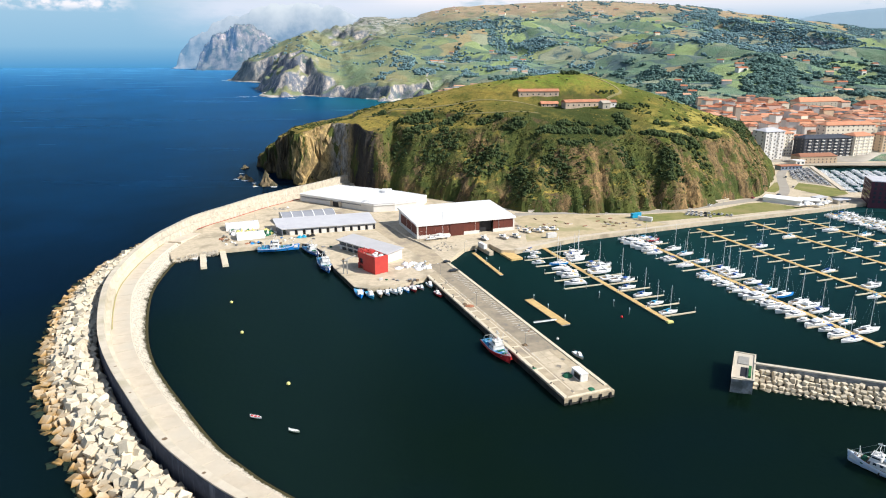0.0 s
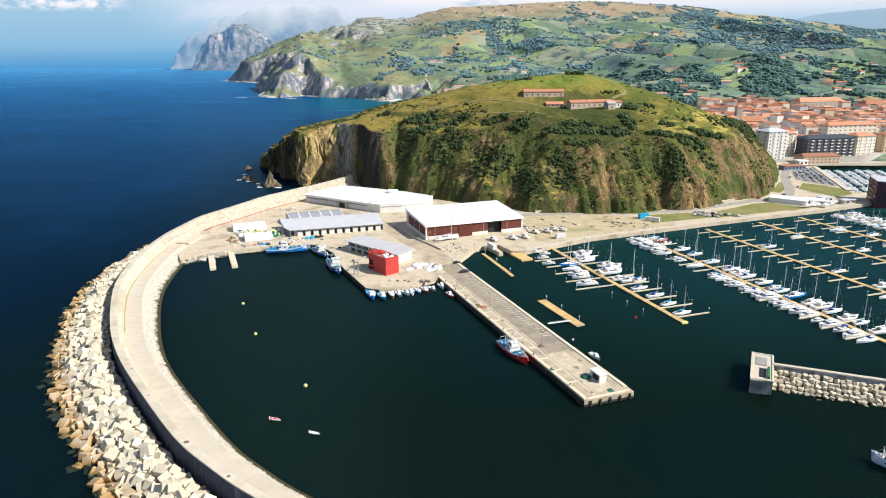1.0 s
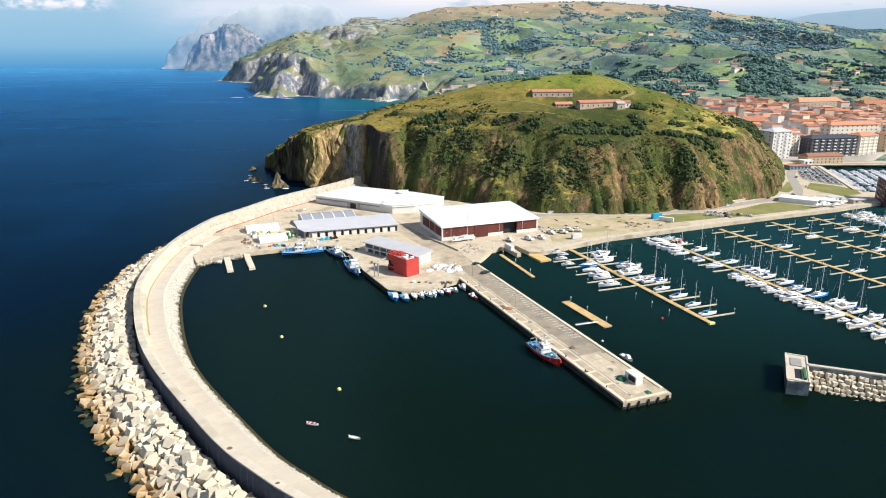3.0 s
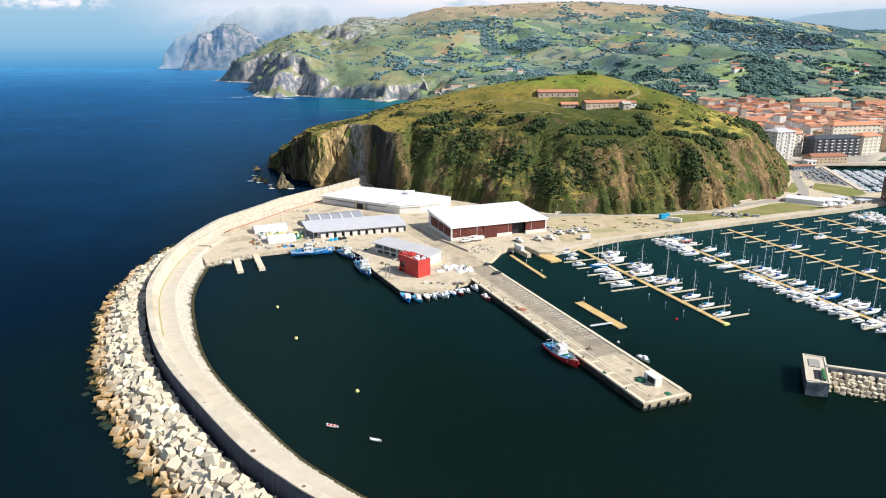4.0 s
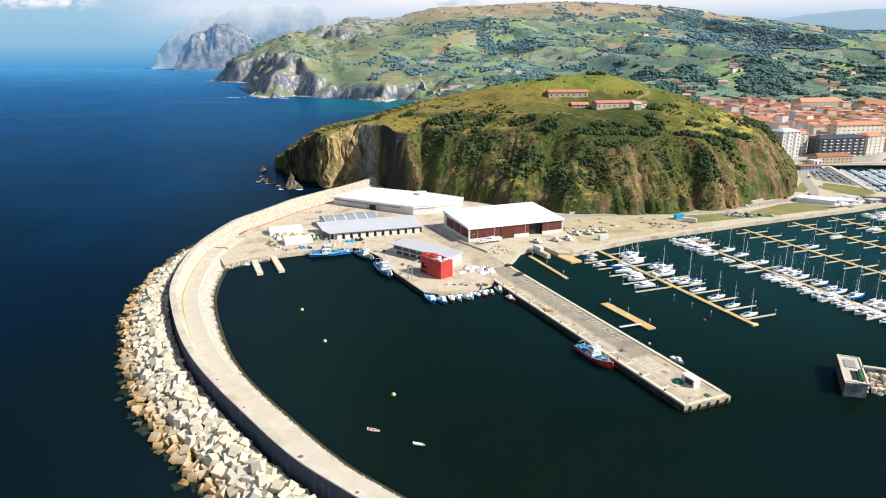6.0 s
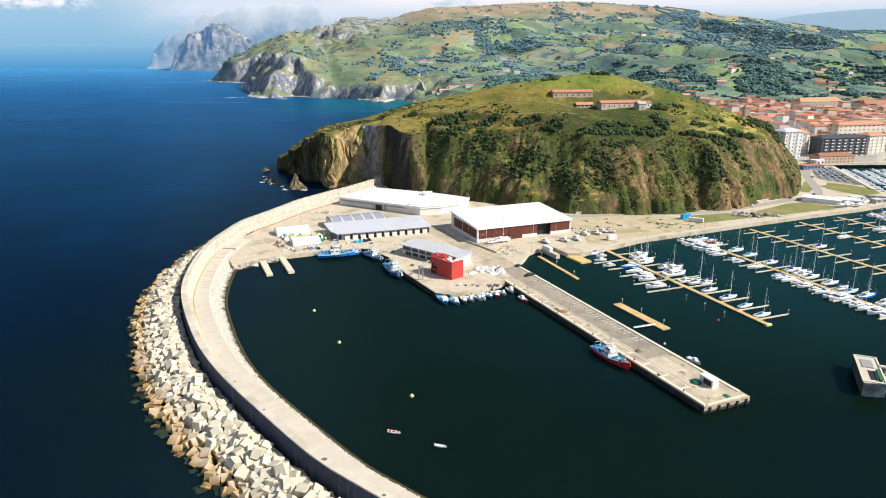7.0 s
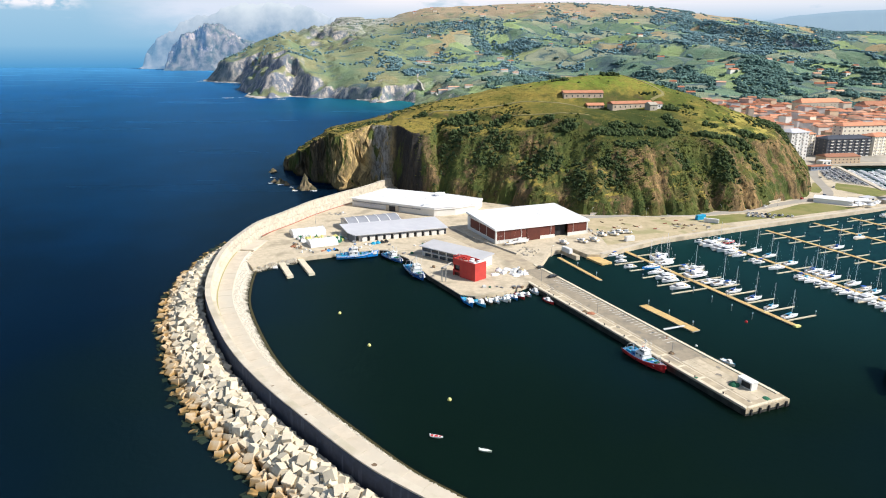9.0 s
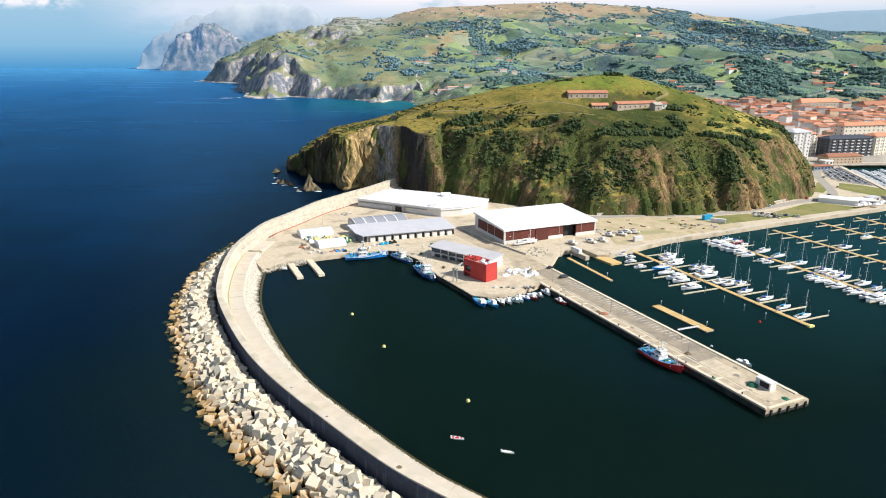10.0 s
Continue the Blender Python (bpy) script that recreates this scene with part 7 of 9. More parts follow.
    for q in ((L * 0.48, 0, H * 1.9), (-L * 0.46, 0, H * 1.2)):
        g.tube((x0, 0, H + L * 0.34), q, 0.035, n=3)
    part("stay", g.mesh("stay", STEEL), t)
    for y in (-1, 1):
        part("outrigger", Geo().tube((x0 + L * 0.12, y * B * 0.12, H), (x0 + L * 0.02, y * B * 0.40, H + L * 0.30), 0.10, 0.06, 5).mesh("outrigger", BOATWHITE), t, "white outrigger pole")
        part("buoy_rack", Geo().box(-L * 0.40, -L * 0.28, y * B * 0.33 - 0.25, y * B * 0.33 + 0.25, H, H + 0.9, c=0.08).mesh("buoy_rack", BOATTEAL), t, "turquoise rack of floats")
    # tripod, net drum and a raised working deck
    tri = Geo()
    for dx, y in ((-0.05, -0.2), (-0.05, 0.2)):
        tri.tube((L * (0.36 + dx), B * y, H), (L * 0.36, 0, H + L * 0.17), 0.08, n=5)
    part("tripod", tri.mesh("tripod", BOATWHITE), t, "white foremast tripod")
    part("net_drum", Geo().tube((L * 0.29, -B * 0.17, H + 0.7), (L * 0.29, B * 0.17, H + 0.7), 0.75, n=10).mesh("net_drum", NETGREEN), t, "green net drum")
    part("shelter", taper_box(-L * 0.30, bk - 0.2, B * 0.26, H - 0.6, H + L * 0.055, 0.15, 0.1).mesh("shelter", DECKBLUE), t, "blue shelter deck")
    for q in (0.0, 1.0):
        for y in (-1, 1):
            part("stern_light", Geo().tube((-L * 0.44 + q * L * 0.1, y * B * 0.3, H), (-L * 0.44 + q * L * 0.1, y * B * 0.3, H + L * 0.07), 0.07, n=4).mesh("stern_light", BOATWHITE), t)
    part("deck_crane", Geo().tube((-L * 0.33, 0, H), (-L * 0.33, 0, H + L * 0.16), 0.16, 0.12, 6).tube((-L * 0.33, 0, H + L * 0.16), (-L * 0.20, 0, H + L * 0.21), 0.1, 0.07, 6).mesh("deck_crane", BOATWHITE), t, "white deck crane")
    return t


def heading(a, b, z=0.0):
    """A pose midway between stern a and bow b."""
    return pose((a[0] + b[0]) / 2, (a[1] + b[1]) / 2, z, 0, 0, math.degrees(math.atan2(b[1] - a[1], b[0] - a[0])))


trawler(22.5, BOATRED, DECKBLUE, BOATWHITE, "red-hulled fishing boat with white wheelhouse beside the pier", -0.04, heading((25.9, 261.0), (35.2, 238.6)), BOATRED)
trawler(25.5, BOATBLUE, DECKBLUE, BOATWHITE, "long bright blue fishing boat lying along the quay", -0.08, heading((-108.5, 394.2), (-81.5, 399.6)))
trawler(20, NAVYBLUE, DECKBLUE, BOATWHITE, "blue fishing boat with white upperworks at the quay corner", 0.0, heading((-79.2, 400.2), (-68.1, 384.0)))
trawler(25.5, NAVYBLUE, DECKBLUE, BOATWHITE, "dark blue fishing boat moored to the quay", 0.05, heading((-64.4, 374.8), (-56.4, 352.2)))
trawler(21.5, surf("pale_blue_paint", (0.66, 0.74, 0.84), (0.54, 0.64, 0.78), 2, 0.4), surf("brown_deck", (0.20, 0.12, 0.08), None, 1), BOATWHITE, "white and pale blue passenger boat under way outside the mole", 0.12, heading((146.6, 159.2), (129.7, 177.5)), None, 0.26)

SB = [(-36.8, 321.5, -62, 12.5, BOATBLUE, BOATTEAL, "bright blue open fishing boat"), (-31.0, 319.0, -64, 11.5, BOATTEAL, BOATTEAL, "turquoise fishing launch"), (-26.4, 321.5, -75, 8.5, WOODB, GELGREY, "dark-hulled small boat"), (-23.0, 322.6, -70, 8.5, BOATWHITE, BOATWHITE, "white fishing launch"), (-19.6, 324.3, -70, 9.0, BOATWHITE, BOATWHITE, "white fishing launch"), (-16.4, 325.4, -72, 8.0, BOATWHITE, GELGREY, "white open boat"), (-13.2, 327.4, -62, 7.5, BOATBLUE, BOATWHITE, "blue and white open boat"), (-9.8, 328.6, -70, 8.5, BOATRED, BOATWHITE, "red-hulled launch"), (-6.4, 331.2, -65, 6.5, BOATWHITE, GELGREY, "white dinghy"), (-1.5, 334.6, -60, 8.0, BOATWHITE, GELGREY, "white open boat"), (5.2, 317.5, -67, 8.0, BOATRED, BOATWHITE, "red and white launch"), (63.0, 247.0, -67, 8.0, BOATWHITE, BOATWHITE, "white launch beside the pier"), (-132.5, 374, 100, 3.0, BOATWHITE, GELGREY, "white skiff")]
for x, y, a, L, pm, im, lb in SB:
    b = small_boat(L * (0.86 + 0.3 * ((x * 13) % 1.0)), pm, im, lb + " moored in the harbour")
    b.matrix_basis = pose(x + (2.0 if -40 < x < 3 else 0), y - (3.6 if -40 < x < 3 else 0), 0, 0, 0, a + ((x * 37) % 29 - 14) * (-40 < x < 3))
for x, y, a, L, pm, im, lb in ((-54.6, 199.1, -18, 4.3, GELGREY, BOATRED, "grey rowing dinghy with a red floor"), (-39.7, 190.5, -20, 4.0, surf("grey_green_paint", (0.50, 0.56, 0.46), (0.40, 0.46, 0.38), 1, 0.6), BOATWHITE, "pale grey-green inflatable dinghy"), (-60.5, 361, 10, 3.5, BOATWHITE, GELGREY, "small white tender")):
    b = thing("dinghy", lb + " drifting in the harbour", "dinghy", m=pose(x, y, 0, 0, 0, a))
    R = hull_rings(L, L * 0.36, 0.5, draft=0.15)
    part("hull", Geo().loft(R).mesh("hull", pm), b)
    part("sole", Geo().loft([[(r[0][0] * 0.9, r[0][1] * 0.75, r[0][2] + 0.01), (r[4][0] * 0.9, r[4][1] * 0.75, r[4][2] + 0.01), (r[4][0] * 0.9, r[4][1] * 0.7, r[4][2] + 0.05), (r[0][0] * 0.9, r[0][1] * 0.7, r[0][2] + 0.05)] for r in R[:-1]]).mesh("sole", im), b)
    for s in (-0.25, 0.1):
        part("thwart", Geo().box(L * s, L * s + 0.35, -L * 0.15, L * 0.15, 0.5, 0.62).mesh("thwart", GELGREY), b)
    part("motor", Geo().box(-L * 0.56, -L * 0.47, -0.18, 0.18, 0.2, 1.0, c=0.04).mesh("motor", GELGREY), b)


def buoy(x, y, r, mt, label):
    t = thing("buoy", label, "buoy", "mooring buoys", m=pose(x, y, 0))
    n = 10
    part("float", Geo().loft([[(math.cos(2 * math.pi * i / n) * r * math.cos(p), math.sin(2 * math.pi * i / n) * r * math.cos(p), 0.35 * r + r * math.sin(p)) for i in range(n)] for p in (-1.3, -0.8, -0.3, 0.2, 0.7, 1.1, 1.45)]).mesh("float", mt, True), t)
    part("ring", Geo().tube((0, 0, 1.25 * r), (0, 0, 1.6 * r), 0.09, n=6).mesh("ring", STEEL), t)


for x, y in ((-96.6, 306.8), (-80.5, 270.0), (-49.2, 222.8)):
    buoy(x, y, 0.8, YELLOW, "pale yellow mooring buoy floating in the harbour")
buoy(57.2, 264.0, 0.6, BOATWHITE, "small white buoy floating beside the pier")
buoy(90.8, 288.7, 0.7, BOATRED, "small red buoy beside the pontoon")


# ---- pontoons ----
PILE = surf("grey_pile", (0.27, 0.28, 0.27), (0.16, 0.165, 0.16), 0.8, 0.7)
CAPBLUE = surf("pale_pile_cap", (0.72, 0.80, 0.84), (0.64, 0.72, 0.77), 1, 0.5)


def pile(parent, x, y, h=3.2):
    p = part("pile", Geo().tube((x, y, -3), (x, y, h), 0.17, n=8).mesh("pile", PILE), parent, "weathered grey mooring pile")
    part("cap", Geo().tube((x, y, h), (x, y, h + 0.8), 0.30, 0.2, 8).mesh("cap", CAPBLUE), p, "pale blue-white cap")


AX = Vector((0.329, -0.944, 0)).normalized()
SIDE = Vector((-AX.y, AX.x, 0))
plank = Geo().box(-0.5, 0.5, -0.5, 0.5, -0.5, 0.5).mesh("plank", DECK)


def pontoon(x, y, length, fingers, label, width=2.6):
    t = thing("pontoon", label, "pontoon", "marina pontoons", m=Matrix.Translation((x, y, 0)) @ Matrix.Rotation(math.atan2(AX.y, AX.x), 4, "Z"))
    part("float", Geo().box(0, length, -width / 2 + 0.2, width / 2 - 0.2, -0.5, 0.42).mesh("float", FLOAT), t, "grey concrete float")
    n = int(length / 2.6)
    for k in range(n):
        part("plank", plank, t, m=Matrix.LocRotScale(((k + 0.5) * length / n, 0, 0.5), None, (length / n - 0.05, width, 0.12)))
    for s, side, fl in fingers:
        y0, y1 = (width / 2 + 0.02, width / 2 + fl) if side > 0 else (-width / 2 - fl, -width / 2 - 0.02)
        f = part("finger", Geo().box(s - 0.46, s + 0.46, y0, y1, 0.30, 0.52, c=0.04).box(s - 0.34, s + 0.34, y0 + 0.5, y1 - 0.5, -0.4, 0.3).mesh("finger", FINGER), t, "narrow timber finger")
        part("post", Geo().tube((s, side * (width / 2 + fl - 0.3), -3), (s, side * (width / 2 + fl - 0.3), 2.2), 0.13, n=7).mesh("post", PILE), f, "slender grey pile")
        part("post_cap", Geo().tube((s, side * (width / 2 + fl - 0.3), 2.2), (s, side * (width / 2 + fl - 0.3), 2.7), 0.24, n=7).mesh("post_cap", CAPBLUE), f, "pale cap")
    for k in range(int(length / 24)):
        s = 12 + 24 * k
        part("pedestal", Geo().box(s, s + 0.35, -0.2, 0.2, 0.55, 1.6, c=0.04).mesh("pedestal", BOATWHITE), t, "white service pedestal")
    return t


A0, B0, C0, D0, E0, G0 = (69.5, 402), (131.3, 428), (183, 449), (228, 467.5), (264.8, 482), (299, 494)
lenA, lenB = 126, 182
fA = [(20, -1, 21), (33, -1, 20), (45.5, -1, 21), (59, -1, 22), (71.5, -1, 23)] + [(s, 1, 18) for s in (10.5, 22.7, 34.7, 47, 60, 73, 84, 96, 108, 120)]
pontoon(*A0, lenA, fA, "timber pontoon with fingers and moored boats")
fB = [(s, 1, 13) for s in np.arange(8, 180, 12.2)] + [(s, -1, 13) for s in np.arange(10, 180, 12.2)]
pontoon(*B0, lenB, fB, "long timber pontoon lined with moored boats")
for i, (p, n) in enumerate(((C0, 180), (D0, 176), (E0, 150), (G0, 120))):
    fs = [(s, 1, 11.5) for s in np.arange(9, n, 11.6)] + [(s, -1, 11.5) for s in np.arange(7, n, 11.6)]
    pontoon(*p, n, fs, "long timber pontoon with mostly empty fingers")
end = Vector((*A0, 0)) + AX * (lenA + 0.6)
tagged(part("end_float", Geo().box(-0.8, 0.8, -1.6, 1.6, -0.3, 0.9, c=0.1).mesh("end_float", YELLOW), m=Matrix.Translation(end) @ Matrix.Rotation(math.atan2(AX.y, AX.x), 4, "Z")), "yellow float marking the pontoon's end", "float")
for x, y in ((81.9, 327.6), (85.8, 314.4), (90.3, 302.8), (95.0, 292.0)):
    t = thing("mooring_post", "slender grey mooring post with a pale cap in the water", "post", "posts in the marina")
    pile(t, x, y, 2.8)
# two loose stages
for (ax, ay), (bx, by), w, lb in (((50.1, 311), (63.4, 279), 4.6, "short floating timber stage beside the pier"), ((25.5, 391), (39.6, 348.5), 2.2, "narrow timber landing pontoon by the boat lift")):
    t = thing("pontoon", lb, "pontoon", "loose pontoons")
    d = Vector((bx - ax, by - ay, 0))
    m = Matrix.Translation((ax, ay, 0)) @ Matrix.Rotation(math.atan2(d.y, d.x), 4, "Z")
    n = int(d.length / 1.5)
    part("float", Geo().box(0, d.length, -w / 2 + 0.15, w / 2 - 0.15, -0.4, 0.42, m=m).mesh("float", FLOAT), t)
    for k in range(n):
        part("plank", plank, t, m=m @ Matrix.LocRotScale(((k + 0.5) * d.length / n, 0, 0.5), None, (d.length / n - 0.04, w, 0.14)))
    for f in (0.05, 0.45, 0.88):
        q = m @ Vector((d.length * f, w / 2 - 0.35, 0))
        pile(t, q.x, q.y, 2.6)
t = thing("gangway", "light metal gangway from the pier to the floating stage", "gangway")
part("walkway", Geo().box(0, 11.5, -0.6, 0.6, -0.1, 0.1, m=Matrix.Translation((48.8, 279.5, 1.2)) @ Matrix.Rotation(0.32, 4, "Z")).mesh("walkway", GELGREY), t)
part("handrail", Geo().box(0, 11.5, -0.62, -0.56, 0.9, 1.0, m=Matrix.Translation((48.8, 279.5, 1.2)) @ Matrix.Rotation(0.32, 4, "Z")).mesh("handrail", STEEL), t)

# moored boats
boats = {
    "s1": sailboat(10, BLUECLOTH), "s2": sailboat(11, GELGREY, label="white sailing yacht with a pale sail cover at a pontoon"),
    "s3": sailboat(9, BOATTEAL, label="small white sailing yacht with turquoise covers at a pontoon"), "s4": sailboat(12, GELGREY, BOATBLUE, "blue-hulled sailing yacht at a pontoon"),
    "m1": motorboat(10.5), "m2": motorboat(8, False, label="small white motorboat with a blue awning at a pontoon"),
    "m3": motorboat(12.5, label="large white motor yacht with flybridge at a pontoon"), "m4": motorboat(9, False, BOATRED, "red-hulled motorboat at a pontoon"), "m5": motorboat(7, True, label="small white sport cruiser at a pontoon")}
first = set()


def moor(kind, base, s, side, off, turn=0.0):
    q = Vector((*base, 0)) + AX * s + SIDE * side * off
    a = math.degrees(math.atan2(SIDE.y * side, SIDE.x * side)) + turn + rng.uniform(-3, 3)
    m = pose(q.x, q.y, 0, 0, 0, a)
    if kind in first:
        ob = copy_thing(boats[kind], m)
        k = rng.uniform(0.95, 1.2)
        ob.scale = (k, k, k)
    else:
        boats[kind].matrix_basis = m
        first.add(kind)


for k, s, sd, off in (("m2", 4, -1, 13), ("m5", 9, -1, 10), ("m5", 16, -1, 15), ("m5", 27, -1, 17), ("s2", 41, -1, 10), ("m3", 50, -1, 11), ("m1", 55, -1, 12), ("m1", 66, -1, 15), ("s1", 20, 1, 10), ("s2", 26, 1, 9), ("m1", 17.5, 1, 12), ("m2", 41, 1, 12), ("m1", 45, 1, 15), ("s1", 50, 1, 9), ("m3", 54, 1, 8), ("m1", 65, 1, 7), ("s2", 69, 1, 11), ("m2", 71, 1, 15), ("s1", 81, 1, 8), ("s1", 93, 1, 9), ("s3", 105, 1, 8), ("s3", 117, 1, 6.5), ("s2", 30, 1, 7), ("s4", 33, -1, 7)):
    moor(k, A0, s, sd, off)
for s, k in ((3, "m5"), (9, "m1"), (13.5, "m3"), (17.5, "m1"), (22, "m3"), (26, "m3"), (31, "m1"), (37, "s1"), (48, "m5"), (52, "m2"), (64, "s2"), (80, "m2"), (84, "s3"), (88, "s2"), (92, "m5"), (98, "m1"), (104, "m5"), (108, "s1"), (114, "m1"), (118.5, "m3"), (123.5, "m5"), (128, "m1"), (132.5, "s2"), (138, "m3"), (143, "m1"), (149, "m5"), (155, "m3"), (161, "m2"), (167, "m1"), (173, "s1")):
    moor(k, B0, s, -1, 8.0 + rng.uniform(-0.8, 0.8))
for s, k in ((5, "s3"), (12, "m4"), (19, "m5"), (34, "s2"), (45, "s3"), (61, "s3"), (76, "s1"), (80, "s2"), (84, "m1"), (89, "s1"), (100, "s2"), (108, "m2"), (113, "s3"), (121, "s4"), (131, "s2"), (137, "m1"), (143, "s1"), (152, "m1"), (158, "s3"), (168, "s2")):
    moor(k, B0, s, 1, 8.0 + rng.uniform(-0.8, 0.8))
for b, s, k, sd in ((C0, 50, "s1", 1), (C0, 101, "s1", 1), (C0, 128, "m1", 1), (C0, 152, "s2", 1), (C0, 140, "s3", -1), (D0, 78, "s2", 1), (D0, 40, "s3", -1), (D0, 110, "m5", 1), (D0, 135, "s1", -1), (E0, 38, "s2", -1), (E0, 54, "s3", 1), (E0, 75, "m5", -1), (E0, 92, "s1", 1)):
    moor(k, b, s, sd, 7.0)
for s in np.arange(4, 110, 4.4):
    moor(rng.choice(("m1", "m5", "m2", "m3", "m1", "s3")), G0, float(s), -1, 7.5)
    if rng.random() < 0.8:
        moor(rng.choice(("m1", "m5", "m2", "m3")), G0, float(s), 1, 7.5)


# ---- vehicles ----
def car(color, label, van=False):
    t = thing("car", label, "car", "parked cars")
    h = 0.5 if van else 0.0
    part("body", taper_box(-2.1, 2.1, 0.86, 0.3, 0.88, 0.12, 0.06, 0.1).mesh("body", color), t)
    cab = part("cabin", taper_box(-1.75 if van else -1.5, 0.95, 0.80, 0.88, 1.42 + h, 0.75, 0.16, 0.25 if van else 0.45).mesh("cabin", GLASS), t, "dark windows")
    part("roof", Geo().box(-1.4, 0.35, -0.70, 0.70, 1.40 + h, 1.47 + h, c=0.02).mesh("roof", color), cab)
    for x in (-1.3, 1.3):
        for y in (-0.8, 0.8):
            part("wheel", Geo().tube((x, y - 0.1, 0.32), (x, y + 0.1, 0.32), 0.32, n=8).mesh("wheel", TYRE), t)
    return t


CARS = [car(surf("car_" + n, c, None, 2, 0.3, spec=0.5), n + " parked car") for n, c in (("white", (0.82, 0.82, 0.81)), ("silver", (0.42, 0.43, 0.45)), ("black", (0.02, 0.02, 0.022)), ("dark_blue", (0.02, 0.04, 0.12)), ("red", (0.38, 0.02, 0.02)), ("grey", (0.16, 0.17, 0.18)))]
for c, n in zip(CARS, ("white", "silver", "black", "dark blue", "red", "grey")):
    tagged(c, n + " hatchback car parked in the open")
used_car = set()


def park(x, y, a, k=None, z=ZQ + 0.03):
    i = rng.choice((0, 0, 0, 0, 0, 0, 0, 1, 1, 2, 3, 5)) if k is None else k
    m = pose(x, y, z, 0, 0, a)
    if i in used_car:
        copy_thing(CARS[i], m)
    else:
        CARS[i].matrix_basis = m
        used_car.add(i)


pa = math.degrees(math.atan2(pv.y, pv.x))
for k, (x, y) in enumerate(((6.3, 367.3), (10.8, 352))):
    park(x + 3, y - 3, pa + 90, 2)
park(on_pier(-3, 15.6).x, on_pier(-3, 15.6).y, pa + 90, 2)
for k in range(11):
    park(190 + k * 2.7 + rng.uniform(-0.3, 0.3), 488.5 - k * 1.2 + (k % 3) * 0.8, 62 + rng.uniform(-12, 12), (0, 0, 1, 0, 2, 0, 0, 3, 0, 1, 0)[k], ZQ + 0.07)
for k in range(6):
    park(186 + k * 3.0, 481 - k * 1.2, 62 + rng.uniform(-14, 14), (0, 1, 0, 0, 2, 0)[k], ZQ + 0.07)
for r in range(5):
    f = r / 4
    ax, ay, bx, by = 351 - 16 * f, 594 + 30 * f, 377 - 24 * f, 684 - 16 * f
    n = int(math.hypot(bx - ax, by - ay) / 3.4)
    for k in range(n):
        if rng.random() < 0.92:
            park(ax + (bx - ax) * k / n, ay + (by - ay) * k / n, -20 + rng.uniform(-3, 3), z=ZQ + 0.09)
park(259, 538, 40, 4, ZQ + 0.08)
for x, y, a in ((214, 511, 28), (286, 551, 42), (315, 585, 60), (331, 632, 70), (268, 532, 30)):
    park(x, y, a, z=ZQ + 0.08)


def container(x, y, a, L, mt, label, h=2.6):
    t = thing("container", label, "container", m=pose(x, y, ZQ + 0.02, 0, 0, a))
    part("box", Geo().box(-L / 2, L / 2, -1.2, 1.2, 0.15, h, c=0.04).mesh("box", mt), t)
    for k in range(int(L / 0.8)):
        part("rib", Geo().box(-L / 2 + 0.3 + k * 0.8, -L / 2 + 0.5 + k * 0.8, -1.26, 1.26, 0.3, h - 0.15).mesh("rib", mt), t)
    part("door", Geo().box(L / 2, L / 2 + 0.06, -1.05, 1.05, 0.3, h - 0.15).mesh("door", GELGREY), t)


container(146, 472, 25, 8, BOATTEAL, "blue steel container at the edge of the lot", 3.6)
container(150, 463, -30, 10, BOATWHITE, "white steel container at the edge of the lot", 3.0)
container(77, 418, 20, 6.5, BOATWHITE, "white works cabin on the quay", 3.2)
container(173, 506, 8, 7, BOATWHITE, "white cabin beside the road")
container(181, 507, 8, 7, BOATWHITE, "white cabin beside the road")
container(-44, 447, 60, 6, BOATWHITE, "white lorry box by the shed", 3.0)
container(31.2, 394.2, -67, 8, BOATWHITE, "white boat-lift cabin by the basin", 3.0)
# boats ashore on the hard
ash = motorboat(8, True, label="white motorboat standing ashore on the quay")
tagged(ash, group="boats ashore")
for i, (x, y, a) in enumerate(((33, 413, 120), (45.5, 416, 130), (54, 419, 120), (62, 431, 125), (75, 437, 150), (80, 436, 160), (0, 412, 20), (70, 432, 140))):
    m = pose(x, y, ZQ + 0.7, 0, 0, a)
    if i == 0:
        ash.matrix_basis = m
    else:
        copy_thing(ash, m)
    t = thing("boat_cradle", "steel cradle under a boat ashore", "cradle", "boat cradles", m=pose(x, y, ZQ, 0, 0, a))
    for s in (-2, 2):
        part("beam", Geo().box(s - 0.15, s + 0.15, -1.2, 1.2, 0, 0.55).mesh("beam", STEEL), t)
yacht = sailboat(12, GELGREY, label="white sailing yacht laid up ashore before the hall")
yacht.matrix_basis = pose(6, 414.5, ZQ + 0.9, 0, 0, 18)
t = thing("boat_cradle", "steel cradle under the yacht ashore", "cradle", "boat cradles", m=pose(6, 414.5, ZQ, 0, 0, 18))
for s in (-3, 0, 3):
    part("beam", Geo().box(s - 0.15, s + 0.15, -1.4, 1.4, 0, 0.75).mesh("beam", STEEL), t)
for k in range(60):
    heap("stone", rng.uniform(2, 15), rng.uniform(385, 405) + 0, rng.uniform(0.4, 1.1), rng.uniform(0.4, 0.9), STONE, "loose grey stone by the quay road", "stone", 200 + k, "stones by the quay road") if 0.6 < rng.random() else None
BRICKT_ = surf("rusty_red_steel", (0.28, 0.07, 0.045), (0.20, 0.06, 0.04), 1, 0.8)
